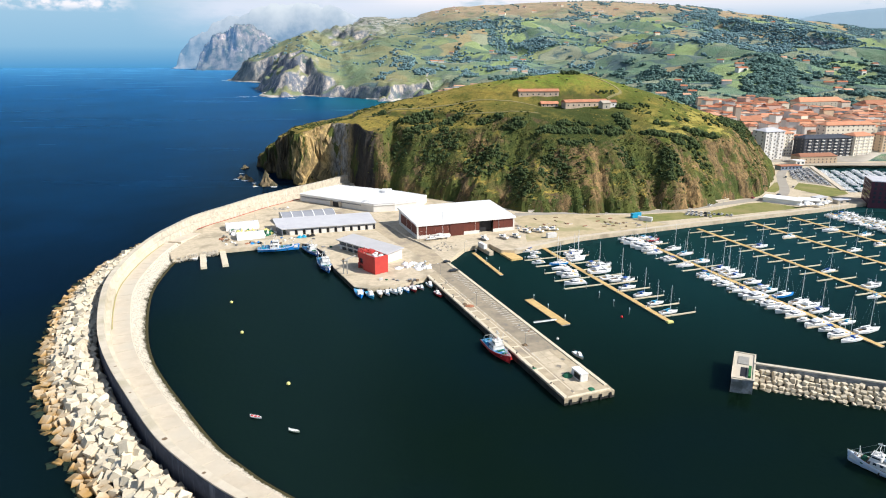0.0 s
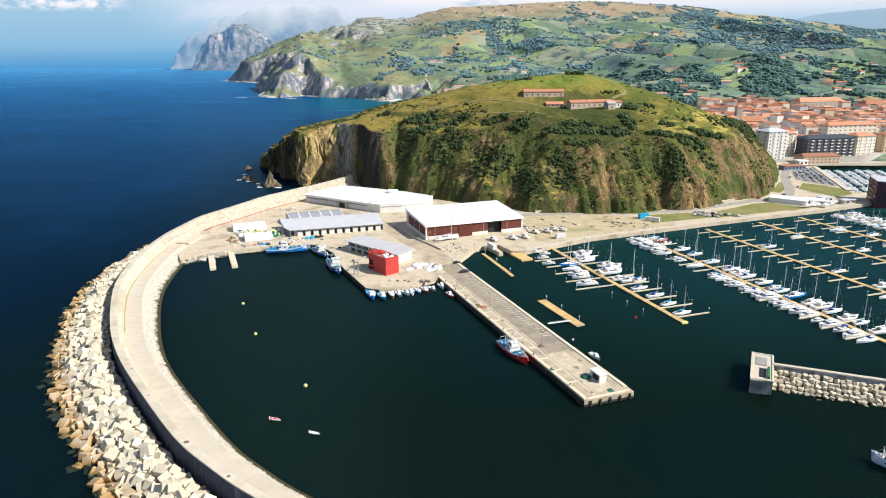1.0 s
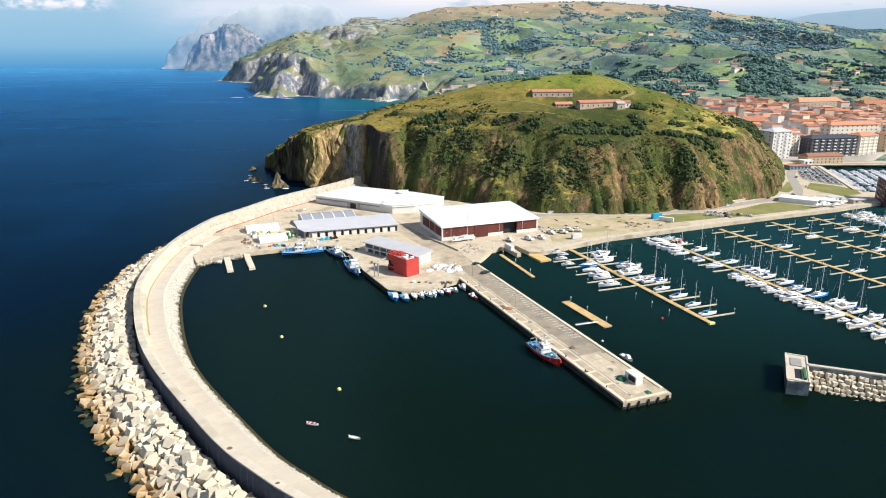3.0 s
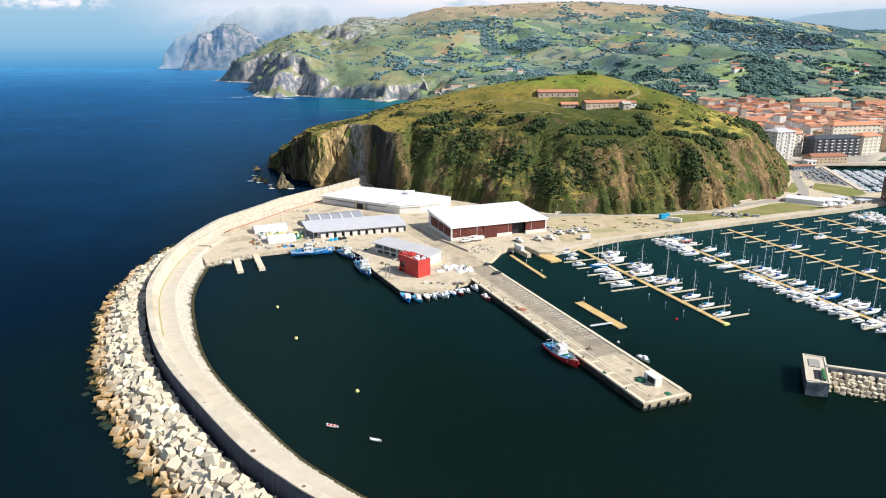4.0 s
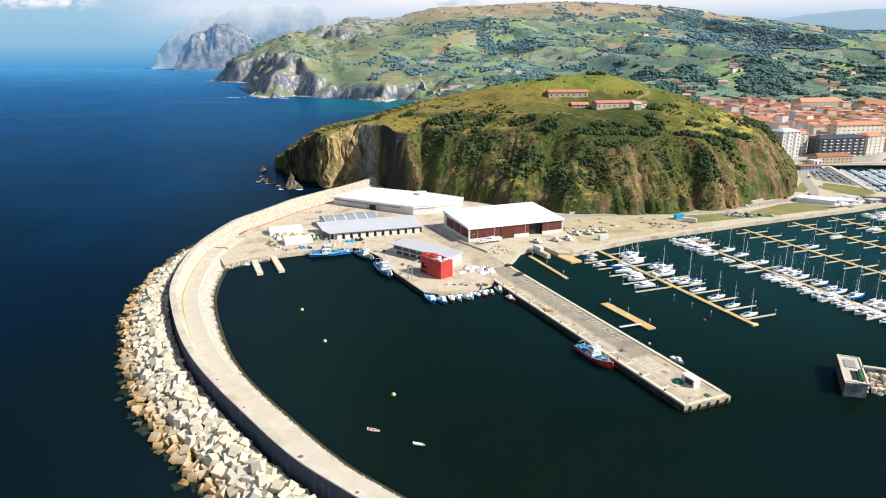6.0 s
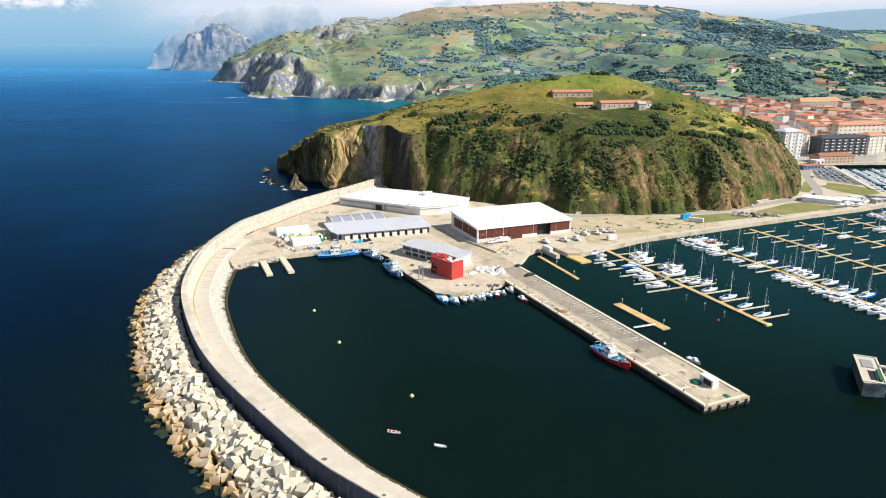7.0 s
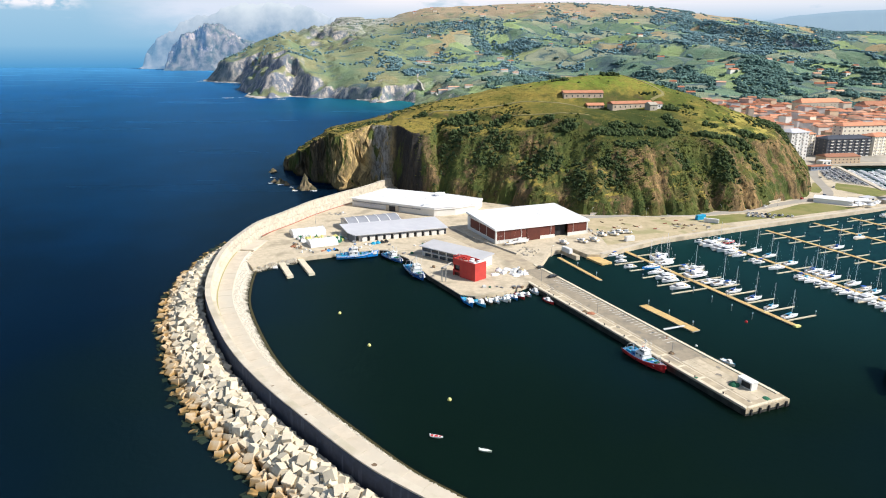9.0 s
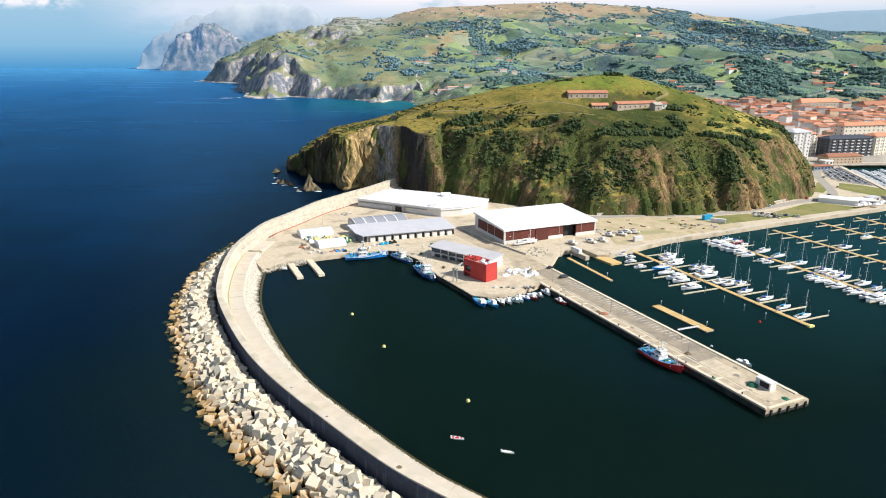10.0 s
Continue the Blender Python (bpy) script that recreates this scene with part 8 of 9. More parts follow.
for k in range(24):
    x, y = rng.uniform(72, 145), rng.uniform(440, 477)
    mt, lb = rng.choice(((CONCRETE, "low concrete kerb block in the gravel lot"), (CONCRETE, "low concrete kerb block in the gravel lot"), (WOODB, "weathered timber lying in the gravel lot"), (WOODB, "weathered timber lying in the gravel lot"), (BRICKT_, "rust-red beam lying in the gravel lot")))
    t = thing("barrier", lb, "barrier", "blocks in the gravel lot", m=pose(x, y, ZQ + 0.02, 0, 0, rng.choice((20, 25, 110)) + rng.uniform(-8, 8)))
    part("bar", Geo().box(-1.6, 1.6, -0.3, 0.3, 0, 0.5, c=0.06).mesh("bar", mt), t)
for k in range(16):
    heap("debris_heap", rng.uniform(120, 150), rng.uniform(446, 462), rng.uniform(0.6, 1.6), rng.uniform(0.4, 0.9), rng.choice((WOODB, STONE, WOODB, TARP)), "heap of timber and debris on the gravel", "debris", 300 + k, "debris by the quay")
for k in range(10):
    heap("debris_heap", rng.uniform(57, 68), rng.uniform(432, 446), rng.uniform(0.5, 1.1), rng.uniform(0.4, 0.8), rng.choice((TYRE, WOODB, TARP)), "dark gear stacked beside the hall", "debris", 330 + k, "gear beside the hall")
for k in range(8):
    heap("debris_heap", -118 + rng.uniform(-6, 8), 500 + rng.uniform(-4, 6), rng.uniform(0.8, 1.8), rng.uniform(0.5, 1.2), rng.choice((TARP, STONE, GELGREY)), "grey gear stacked under the crown wall", "debris", 350 + k)


# the crane frame on the fishing quay
t = thing("quay_crane", "pale steel loading gantry beside the red building", "gantry", m=pose(-45.6, 343.6, ZQ))
for x in (-1.0, 1.0):
    part("leg", Geo().box(x - 0.3, x + 0.3, -0.3, 0.3, 0, 7.2, c=0.05).mesh("leg", FLOAT), t, "grey leg")
part("platform", Geo().box(-1.5, 1.5, -0.7, 0.7, 7.2, 7.7, c=0.05).mesh("platform", FLOAT), t)
part("beam", Geo().box(-0.4, 0.4, -1.2, 9.5, 7.7, 8.2, m=Matrix.Rotation(math.radians(-28), 4, "Z"), c=0.05).mesh("beam", FLOAT), t, "grey beam")

# sailing club shed and low boundary walls by the road
def flat_building(name, a, b, dp, h, wall, roof_mat, label, category, windows=0, over=0.5):
    t = thing(name, label, category)
    m, w = frame_of(a, b)
    part("wall", Geo().box(0, w, 0, dp, -0.5, h, m=m).mesh("wall", wall), t)
    part("roof", Geo().box(-over, w + over, -over, dp + over, h, h + 0.5, m=m, c=0.06).mesh("roof", roof_mat), t)
    for k in range(windows):
        x = w * (k + 0.3) / windows
        part("window", Geo().box(x, x + w / windows * 0.5, -0.08, 0.1, h * 0.35, h * 0.75, m=m).mesh("window", GLASS), t)
    return t


flat_building("club_house", (262, 527), (284, 511), 14, 3.2, WHITE, WHITE, "white marquee-like club house by the marina", "club house", 0)
flat_building("club_house", (287, 517), (300, 512), 12, 3.0, WHITEWALL, WHITE, "small white annex by the marina", "club house", 2)


def awning(x, y, a, w, d):
    t = thing("awning", "white peaked canvas awning by the marina", "awning", "awnings at the club house", m=pose(x, y, ZQ, 0, 0, a))
    e = [(-w, -d, 2.3), (w, -d, 2.3), (w, d, 2.3), (-w, d, 2.3), (0, 0, 3.7)]
    part("canopy", Geo().add(e + [(q[0], q[1], 2.0) for q in e[:4]], [(0, 1, 4), (1, 2, 4), (2, 3, 4), (3, 0, 4), (8, 7, 6, 5), (0, 5, 6, 1), (1, 6, 7, 2), (2, 7, 8, 3), (3, 8, 5, 0)]).mesh("canopy", WHITE), t, "white peaked canopy")
    for q in e[:4]:
        part("pole", Geo().tube((q[0] * 0.96, q[1] * 0.96, 0), (q[0] * 0.96, q[1] * 0.96, 2.2), 0.05, n=5).mesh("pole", STEEL), t)


for x, y, a in ((286, 506, 20), (291, 508, 25), (296, 506, 15), (290, 512, 60), (303, 512, 20), (308, 516, 35), (281, 505, 10)):
    awning(x, y, a, rng.uniform(1.8, 2.8), rng.uniform(1.6, 2.4))
flat_building("kiosk", (304, 524), (314, 528), 6, 3.2, WHITEWALL, GREYROOF, "small pale kiosk by the marina", "kiosk", 2)
flat_building("kiosk", (316, 516), (328, 520), 5, 3.0, STONE, GREYROOF, "low stone-coloured kiosk on the quay", "kiosk", 2)
flat_building("boundary_wall", (70, 489), (95, 490.5), 0.6, 1.2, WHITEWALL, CONCRETE, "low pale boundary wall at the foot of the cliff", "wall", 0, 0.1)
flat_building("boundary_wall", (194, 505), (236, 529), 0.7, 1.5, STONE, CONCRETE, "long stone retaining wall beside the road", "wall", 0, 0.1)
BURG = surf("plum_cladding", (0.115, 0.036, 0.060), (0.085, 0.028, 0.046), 3, 0.6)


def plum_block():
    t = thing("yacht_club", "dark plum-coloured modern building with square windows", "building")
    m, w = frame_of((340, 516), (366, 507))
    part("wall", Geo().box(0, w, 0, 26, -6, 18, m=m).mesh("wall", BURG), t)
    part("roof", Geo().box(-0.3, w + 0.3, -0.3, 26.3, 18, 18.6, m=m).mesh("roof", GREYROOF), t)
    for r in range(5):
        for k in range(6):
            part("window", Geo().box(2 + k * 4, 3.8 + k * 4, -0.08, 0.05, 1.5 + r * 3.4, 3.6 + r * 3.4, m=m).mesh("window", GLASS), t)
            part("window", Geo().box(-0.08, 0.05, 2 + k * 4, 3.8 + k * 4, 1.5 + r * 3.4, 3.6 + r * 3.4, m=m).mesh("window", GLASS), t)


plum_block()

# ---- the fort's barracks on the headland ----
def gabled(name, a, b, dp, h, rise, wall, label, category, windows=6, group="", z=None, roof_mat=None, hip=0.0, door=True):
    """A house between two front corners, with a pitched roof and windows along the front."""
    t = thing(name, label, category, group)
    d = Vector((b[0] - a[0], b[1] - a[1], 0))
    w = d.length
    m = Matrix.Translation((a[0], a[1], z)) @ Matrix.Rotation(math.atan2(d.y, d.x), 4, "Z")
    g = Geo().box(0, w, 0, dp, -4, h, m=m)
    part("wall", g.mesh("wall", wall), t)
    o = 0.5
    e = [(-o, -o, h), (w + o, -o, h), (w + o, dp + o, h), (-o, dp + o, h), (hip * dp - o, dp / 2, h + rise), (w - hip * dp + o, dp / 2, h + rise)]
    v = [m @ Vector(q) for q in e] + [m @ (Vector(q) - Vector((0, 0, 0.3))) for q in e[:4]]
    part("roof", Geo().add(v, [(0, 1, 5, 4), (1, 2, 5), (2, 3, 4, 5), (3, 0, 4), (9, 8, 7, 6), (0, 6, 7, 1), (1, 7, 8, 2), (2, 8, 9, 3), (3, 9, 6, 0)]).mesh("roof", roof_mat or TILE), t, "orange clay-tiled roof")
    if windows:
        storeys = max(1, int(h / 3.2))
        for r in range(storeys):
            for k in range(windows):
                x = w * (k + 0.5) / windows
                part("window", Geo().box(x - 0.55, x + 0.55, -0.07, 0.05, 1.0 + r * 3.1, 2.4 + r * 3.1, m=m).mesh("window", GLASS), t)
    return t


CREAMSTONE = surf("limewashed_stone", (0.58, 0.47, 0.36), (0.42, 0.33, 0.25), 2.5, 0.9, 0.04, 0.5)


for a, b, dp, h, lb, n in (((73, 612), (109, 615), 9, 4.4, "long white barrack with an orange tiled roof on the headland", 7), ((92, 601), (107, 602.5), 7, 2.8, "low white outbuilding with an orange tiled roof on the headland", 4), ((112, 593.5), (151, 604.5), 9, 4.4, "long pale barrack with an orange tiled roof on the headland", 8)):
    zf = headland_z((a[0] + b[0]) / 2, (a[1] + b[1]) / 2)
    gabled("barrack", a, b, dp, h, 2.0, CREAMSTONE, lb, "barrack", n, "fort buildings on the headland", zf)
gabled("stone_hut", (143, 588), (150, 590), 8, 5.0, 2.0, STONE, "small grey stone gable house on the headland", "house", 1, "fort buildings on the headland", headland_z(146, 592), STONE)
gabled("stone_hut", (151, 596), (157, 597.5), 7, 4.0, 1.8, WHITEWALL, "small pale house with a tiled roof on the headland", "house", 1, "fort buildings on the headland", headland_z(154, 599))

# ---- the town ----
CREAM = surf("cream_render", (0.82, 0.75, 0.62), (0.74, 0.67, 0.54), 6, 0.85, spread=0.12)
OCHRE = surf("ochre_render", (0.60, 0.46, 0.32), (0.52, 0.39, 0.27), 6, 0.85, spread=0.12)
PINK = surf("pink_render", (0.58, 0.42, 0.36), (0.5, 0.36, 0.30), 6, 0.85, spread=0.1)
SLATE = surf("dark_slate", (0.07, 0.08, 0.10), (0.05, 0.055, 0.07), 4, 0.6)
BRICKT = surf("town_brick", (0.36, 0.17, 0.10), (0.30, 0.14, 0.085), 4, 0.85)


def town_z(x, y):
    return float(mainland(np.array([float(x)]), np.array([float(y)]))[0])


def block_flats(a, b, dp, h, wall, label, cols, rows, roof_mat=None, balcony=False, hip=0.35):
    t = thing("apartment_block", label, "apartment block", "town buildings")
    d = Vector((b[0] - a[0], b[1] - a[1], 0))
    w = d.length
    z = town_z((a[0] + b[0]) / 2, (a[1] + b[1]) / 2)
    m = Matrix.Translation((a[0], a[1], z)) @ Matrix.Rotation(math.atan2(d.y, d.x), 4, "Z")
    part("wall", Geo().box(0, w, 0, dp, -3, h, m=m).mesh("wall", wall), t)
    o = 0.7
    e = [(-o, -o, h), (w + o, -o, h), (w + o, dp + o, h), (-o, dp + o, h), (hip * dp, dp / 2, h + 3.2), (w - hip * dp, dp / 2, h + 3.2)]
    v = [m @ Vector(q) for q in e] + [m @ (Vector(q) - Vector((0, 0, 0.5))) for q in e[:4]]
    part("roof", Geo().add(v, [(0, 1, 5, 4), (1, 2, 5), (2, 3, 4, 5), (3, 0, 4), (9, 8, 7, 6), (0, 6, 7, 1), (1, 7, 8, 2), (2, 8, 9, 3), (3, 9, 6, 0)]).mesh("roof", roof_mat or TILE), t)
    wm = Geo().box(-0.9, 0.9, -0.1, 0.06, -0.8, 0.8).mesh("window", TOWNGLASS)
    bm_ = Geo().box(-1.6, 1.6, -1.1, 0, -1.2, -0.2).mesh("balcony", WHITEWALL)
    sh = h / rows
    for r in range(rows):
        for c in range(cols):
            q = m @ Matrix.Translation((w * (c + 0.5) / cols, 0, sh * (r + 0.55)))
            part("window", wm, t, m=q)
            if balcony and c % 2:
                part("balcony", bm_, t, m=q)
    sc = max(2, int(dp / 7))
    for r in range(rows):
        for c in range(sc):
            part("window", wm, t, m=m @ Matrix.Translation((0, dp * (c + 0.5) / sc, sh * (r + 0.55))) @ Matrix.Rotation(-math.pi / 2, 4, "Z"))
    return t


block_flats((352, 728), (376, 736), 20, 31, WHITEWALL, "tall white apartment tower at the harbour road", 5, 8, GREYROOF, True)
block_flats((379, 752), (397, 758), 18, 25, CREAM, "cream apartment block in the town", 5, 7, None, True)
block_flats((402, 742), (458, 752), 18, 21, SLATE, "long dark apartment block with pale balconies", 14, 6, SLATE, True)
block_flats((463, 752), (489, 762), 18, 22, CREAM, "cream corner apartment block", 7, 6, None, True)
block_flats((455, 800), (520, 812), 16, 26, CREAM, "long cream apartment block in the town", 10, 6)
block_flats((530, 800), (585, 818), 16, 24, WHITEWALL, "long white apartment block in the town", 9, 6, None, True)
block_flats((505, 770), (560, 780), 16, 20, OCHRE, "ochre apartment block beside the dock", 9, 6, None, True)
block_flats((595, 795), (650, 812), 16, 24, BRICKT, "brick apartment block in the town", 9, 6)
block_flats((334, 762), (346, 770), 14, 18, BLUEGREY, "blue-grey block behind the headland", 3, 5, GREYROOF)
flat_building("quay_store", (345, 672), (369, 677), 9, 4.0, surf("blue_wall", (0.24, 0.30, 0.38), None, 3), TILE, "long blue-grey store with a red roof by the road", "store", 6)
gabled("warehouse", (382, 708), (424, 714), 16, 8, 2.6, OCHRE, "old ochre stone warehouse with a brown roof", "warehouse", 9, "town buildings", 3.0, BRICKT, 0.2)
flat_building("white_store", (374, 700), (385, 704), 8, 5, WHITEWALL, WHITE, "small white store beside the warehouse", "store", 2)
gabled("convent", (560, 1075), (640, 1092), 22, 15, 6, STONE, "large old stone convent with a long tiled roof", "convent", 12, "town buildings", town_z(600, 1080), TILE, 0.3)
gabled("convent", (655, 1060), (735, 1075), 20, 13, 5, OCHRE, "large stone building with a long tiled roof", "convent", 12, "town buildings", town_z(690, 1065), TILE, 0.3)
ch = thing("church", "old stone church with a square tower above the town", "church", "town buildings")
part("tower", Geo().box(394, 402, 915, 923, 5, 46, c=0.3).mesh("tower", STONE), ch, "square stone tower")
part("spire", Geo().add([(393.5, 914.5, 46), (402.5, 914.5, 46), (402.5, 923.5, 46), (393.5, 923.5, 46), (398, 919, 50)], [(0, 1, 4), (1, 2, 4), (2, 3, 4), (3, 0, 4), (3, 2, 1, 0)]).mesh("spire", TILE), ch)
part("nave", Geo().box(402, 430, 912, 926, 5, 28).mesh("nave", STONE), ch)
part("nave_roof", Geo().add([(402, 911, 28), (431, 911, 28), (431, 927, 28), (402, 927, 28), (402, 919, 34), (431, 919, 34)], [(0, 1, 5, 4), (2, 3, 4, 5), (1, 2, 5), (3, 0, 4), (3, 2, 1, 0)]).mesh("nave_roof", TILE), ch)
tagged(new("town_ground", grid_mesh("town_ground", np.arange(318, 860, 8), np.arange(716, 1180, 8), lambda x, y: np.where((inside(FOOT, x, y) < -2) & (x < 380 + (y - 640) * 1.05), mainland(x, y) + 0.5, -20.0), surf("town_paving", (0.42, 0.38, 0.32), (0.32, 0.29, 0.25), 14, 0.9, c3=(0.30, 0.28, 0.23), size3=40), keep=0)), "grey streets and yards of the town", "ground", kind="structure")
for iy in range(27):
    for ix in range(24):
        x, y = 335 + ix * 23 + rng.uniform(-8, 8) + iy * 4.2, 795 + iy * 14 + rng.uniform(-5, 5)
        if x < 318 + (y - 795) * 0.32 or rng.random() < 0.10 or x > 340 + (y - 560) * 0.95 or (y < 835 and 440 < x < 665) or (390 < x < 435 and 905 < y < 935) or (y > 1045 and 550 < x < 745):
            continue
        a = math.radians(rng.choice((12, 24, 4, -14, 102, 88, 112)) + rng.uniform(-7, 7))
        w, dp, h = rng.uniform(11, 25), rng.uniform(9, 14), rng.choice((rng.uniform(7, 11), rng.uniform(9, 13), rng.uniform(9, 13), rng.uniform(13, 20)))
        z = town_z(x, y)
        if z < 1:
            continue
        gabled("town_house", (x - w / 2 * math.cos(a), y - w / 2 * math.sin(a)), (x + w / 2 * math.cos(a), y + w / 2 * math.sin(a)), dp, h, rng.uniform(1.6, 2.6), rng.choice((CREAM, CREAM, WHITEWALL, WHITEWALL, OCHRE, PINK, WHITEWALL)),
               rng.choice(("town house with an orange tiled roof", "rendered town house under an orange roof")) + " in the old quarter", "house", 2 if y < 825 else 0, "town houses", z, rng.choice((TILE, TILE, TILEPALE, TILEBROWN, TILE)), rng.choice((0, 0.3, 0.5)))
def lane(pts, w, label):
    L = spline(pts, 9)
    rings = []
    for i, p in enumerate(L):
        d = (L[min(i + 1, len(L) - 1)] - L[max(i - 1, 0)]).normalized()
        n = Vector((-d.y, d.x, 0)) * w / 2
        a, b = p + n, p - n
        z = max(town_z(p.x, p.y), town_z(a.x, a.y), town_z(b.x, b.y)) + 0.5
        rings.append([(a.x, a.y, z), (b.x, b.y, z), (b.x, b.y, z - 5), (a.x, a.y, z - 5)])
    tagged(new("road", Geo().loft(rings).mesh("road", LANE)), label, "road", kind="structure")


LANE = surf("pale_lane", (0.46, 0.44, 0.38), (0.38, 0.36, 0.31), 12, 0.95)
lane([(-38, 1890), (-46, 1830), (-43, 1770), (-28, 1720), (-12, 1680), (2, 1640)], 4, "pale lane winding down to the shore")
# white houses by the shore lane
for x, y, w in ((-8, 1660, 14), (12, 1610, 22), (36, 1600, 26), (70, 1590, 18), (-34, 2110, 24), (-12, 2095, 16), (178, 1785, 18), (205, 1770, 14)):
    gabled("farmhouse", (x - w / 2, y), (x + w / 2, y + 3), 9, 5.0, 2.0, WHITEWALL, "white house with a tiled roof near the shore lane", "house", 0, "houses by the shore lane", town_z(x, y), TILEPALE if y < 2000 else TILE)
# farmhouses and hamlets on the hills
for k in range(80):
    u = rng.uniform(-0.03, 0.66)
    y = rng.choice((rng.uniform(1250, 1700), rng.uniform(1500, 3300), rng.uniform(2600, 3350)))
    x = u * y
    z = town_z(x, y)
    if float(inside(COAST, np.array([x]), np.array([y]))[0]) < 60:
        continue
    a = rng.uniform(-0.5, 0.5)
    w = rng.uniform(11, 22)
    gabled("farmhouse", (x - w / 2 * math.cos(a), y - w / 2 * math.sin(a)), (x + w / 2 * math.cos(a), y + w / 2 * math.sin(a)), rng.uniform(8, 11), rng.uniform(5, 8), 2.6, rng.choice((WHITEWALL, WHITEWALL, CREAM)), "white farmhouse with a tiled roof among fields", "house", 0, "farmhouses on the hills", z, rng.choice((TILEPALE, TILEBROWN, TILEBROWN)))
# boats crowded in the old dock
def dock_boat():
    t = thing("motorboat", "small white boat berthed in the old dock", "motorboat", "boats in the old dock")
    R = hull_rings(7.6, 3.0, 0.9, bow=0.4, stern=0.9)
    part("hull", Geo().loft(R).mesh("hull", GEL), t)
    part("cabin", taper_box(-0.8, 1.6, 0.8, 0.9, 1.9, 0.9, 0.2).mesh("cabin", GEL), t)
    return t


tender = dock_boat()
n = 0
for r in range(7):
    for k in range(30):
        if rng.random() < 0.14:
            continue
        x, y = 358 + r * 9.6 + k * 1.17 + rng.uniform(-0.8, 0.8), 575 + k * 4.0 - r * 2.6
        if y > 684 or y < 573:
            continue
        m = pose(x + 4, y, 0, 0, 0, (163 if r % 2 else -17) + rng.uniform(-5, 5))
        if n == 0:
            tender.matrix_basis = m
        else:
            copy_thing(tender, m)
        n += 1
# brown debris washed onto the breakwater's crest
for k, (i, o) in enumerate(((32, 1.5), (38, 1.2), (46, 1.6), (58, 1.4), (66, 2.0))):
    p, n_ = LINE[i], NORM[i]
    heap("debris_heap", p.x + n_.x * o, p.y + n_.y * o, 0.35 + (k * 7 % 5) * 0.12, 0.1, WOODB, "brown driftwood and weed on the breakwater crest", "debris", 400 + k, "debris on the breakwater", crest_z(p.y) - 0.02)

# fish boxes, pallets and bins about the working quay
BOXES = [(surf("crate_blue", (0.05, 0.17, 0.42), None, 1, 0.6), "stack of blue fish boxes"), (BOATWHITE, "stack of white fish boxes"), (WOODB, "stack of timber pallets"), (STEEL, "grey steel bin"), (YELLOW, "stack of yellow fish boxes"), (NETGREEN, "green wheeled bin")]


def crate_stack(x, y, a, k):
    mt, lb = BOXES[k]
    t = thing("crate_stack", lb + " on the working quay", "crates", "stacks on the quay", m=pose(x, y, ZQ + 0.01, 0, 0, a))
    w, d, h = rng.uniform(0.6, 1.1), rng.uniform(0.4, 0.7), 0.3
    for j in range(rng.randint(2, 4)):
        part("crate", Geo().box(-w, w, -d, d, j * h, (j + 0.9) * h, m=Matrix.Rotation(rng.uniform(-0.12, 0.12), 4, "Z"), c=0.03).mesh("crate", mt), t)


for x0, x1, y0, y1, n in ((-104, -88, 403, 409, 6), (-62, -50, 362, 372, 5), (-26, -6, 331.5, 335, 9), (-100, -55, 410, 417, 7), (-74, -62, 392, 402, 4), (-135, -112, 398, 406, 5), (56, 70, 438, 450, 5)):
    for k in range(n):
        crate_stack(rng.uniform(x0, x1), rng.uniform(y0, y1), rng.uniform(0, 180), rng.choice((0, 1, 1, 2, 2, 3, 3, 5)))


# ---- vegetation ----
def foliage(name, c1, c2, size, spread=0.3):
    return surf(name, c1, c2, size, 0.95, size * 0.5, size * 0.6, spread=spread, spec=0.05)


SCRUB = foliage("scrub_leaves", (0.036, 0.058, 0.026), (0.072, 0.096, 0.040), 1.6, 0.45)
GORSE = foliage("gorse_leaves", (0.050, 0.068, 0.020), (0.088, 0.094, 0.027), 1.4, 0.45)
CREEP = foliage("cliff_growth", (0.070, 0.092, 0.028), (0.140, 0.134, 0.044), 1.2, 0.4)
# the blue of distant haze is painted into these leaves
WOODS = foliage("hazed_wood_leaves", (0.118, 0.212, 0.245), (0.172, 0.268, 0.272), 9, 0.35)


def clump_template(seed, sub, lobes=3):
    g = bmesh.new()
    for k in range(lobes):
        r = 0.5 if k == 0 else 0.26 + 0.16 * abs(math.sin(seed * 3 + k * 1.7))
        q = 0.40 + 0.22 * math.sin(seed + k * 5.1)
        c = Vector((0, 0, 0.40)) if k == 0 else Vector((q * math.cos(seed + k * 2.4), q * math.sin(seed + k * 2.4), 0.30 + 0.28 * math.sin(seed * 2 + k * 3.3)))
        bmesh.ops.create_icosphere(g, subdivisions=sub, radius=r, matrix=Matrix.Translation(c))
    for v in g.verts:
        n = noise.noise(v.co * 3.1 + Vector((seed, 0, 0))) * 0.30 + noise.noise(v.co * 8 + Vector((0, seed, 0))) * 0.16
        v.co += (v.co - Vector((0, 0, 0.35))).normalized() * n
    bmesh.ops.triangulate(g, faces=list(g.faces))
    g.verts.index_update()
    V = np.array([v.co[:] for v in g.verts])
    F = np.array([[v.index for v in f.verts] for f in g.faces])
    g.free()
    return V, F


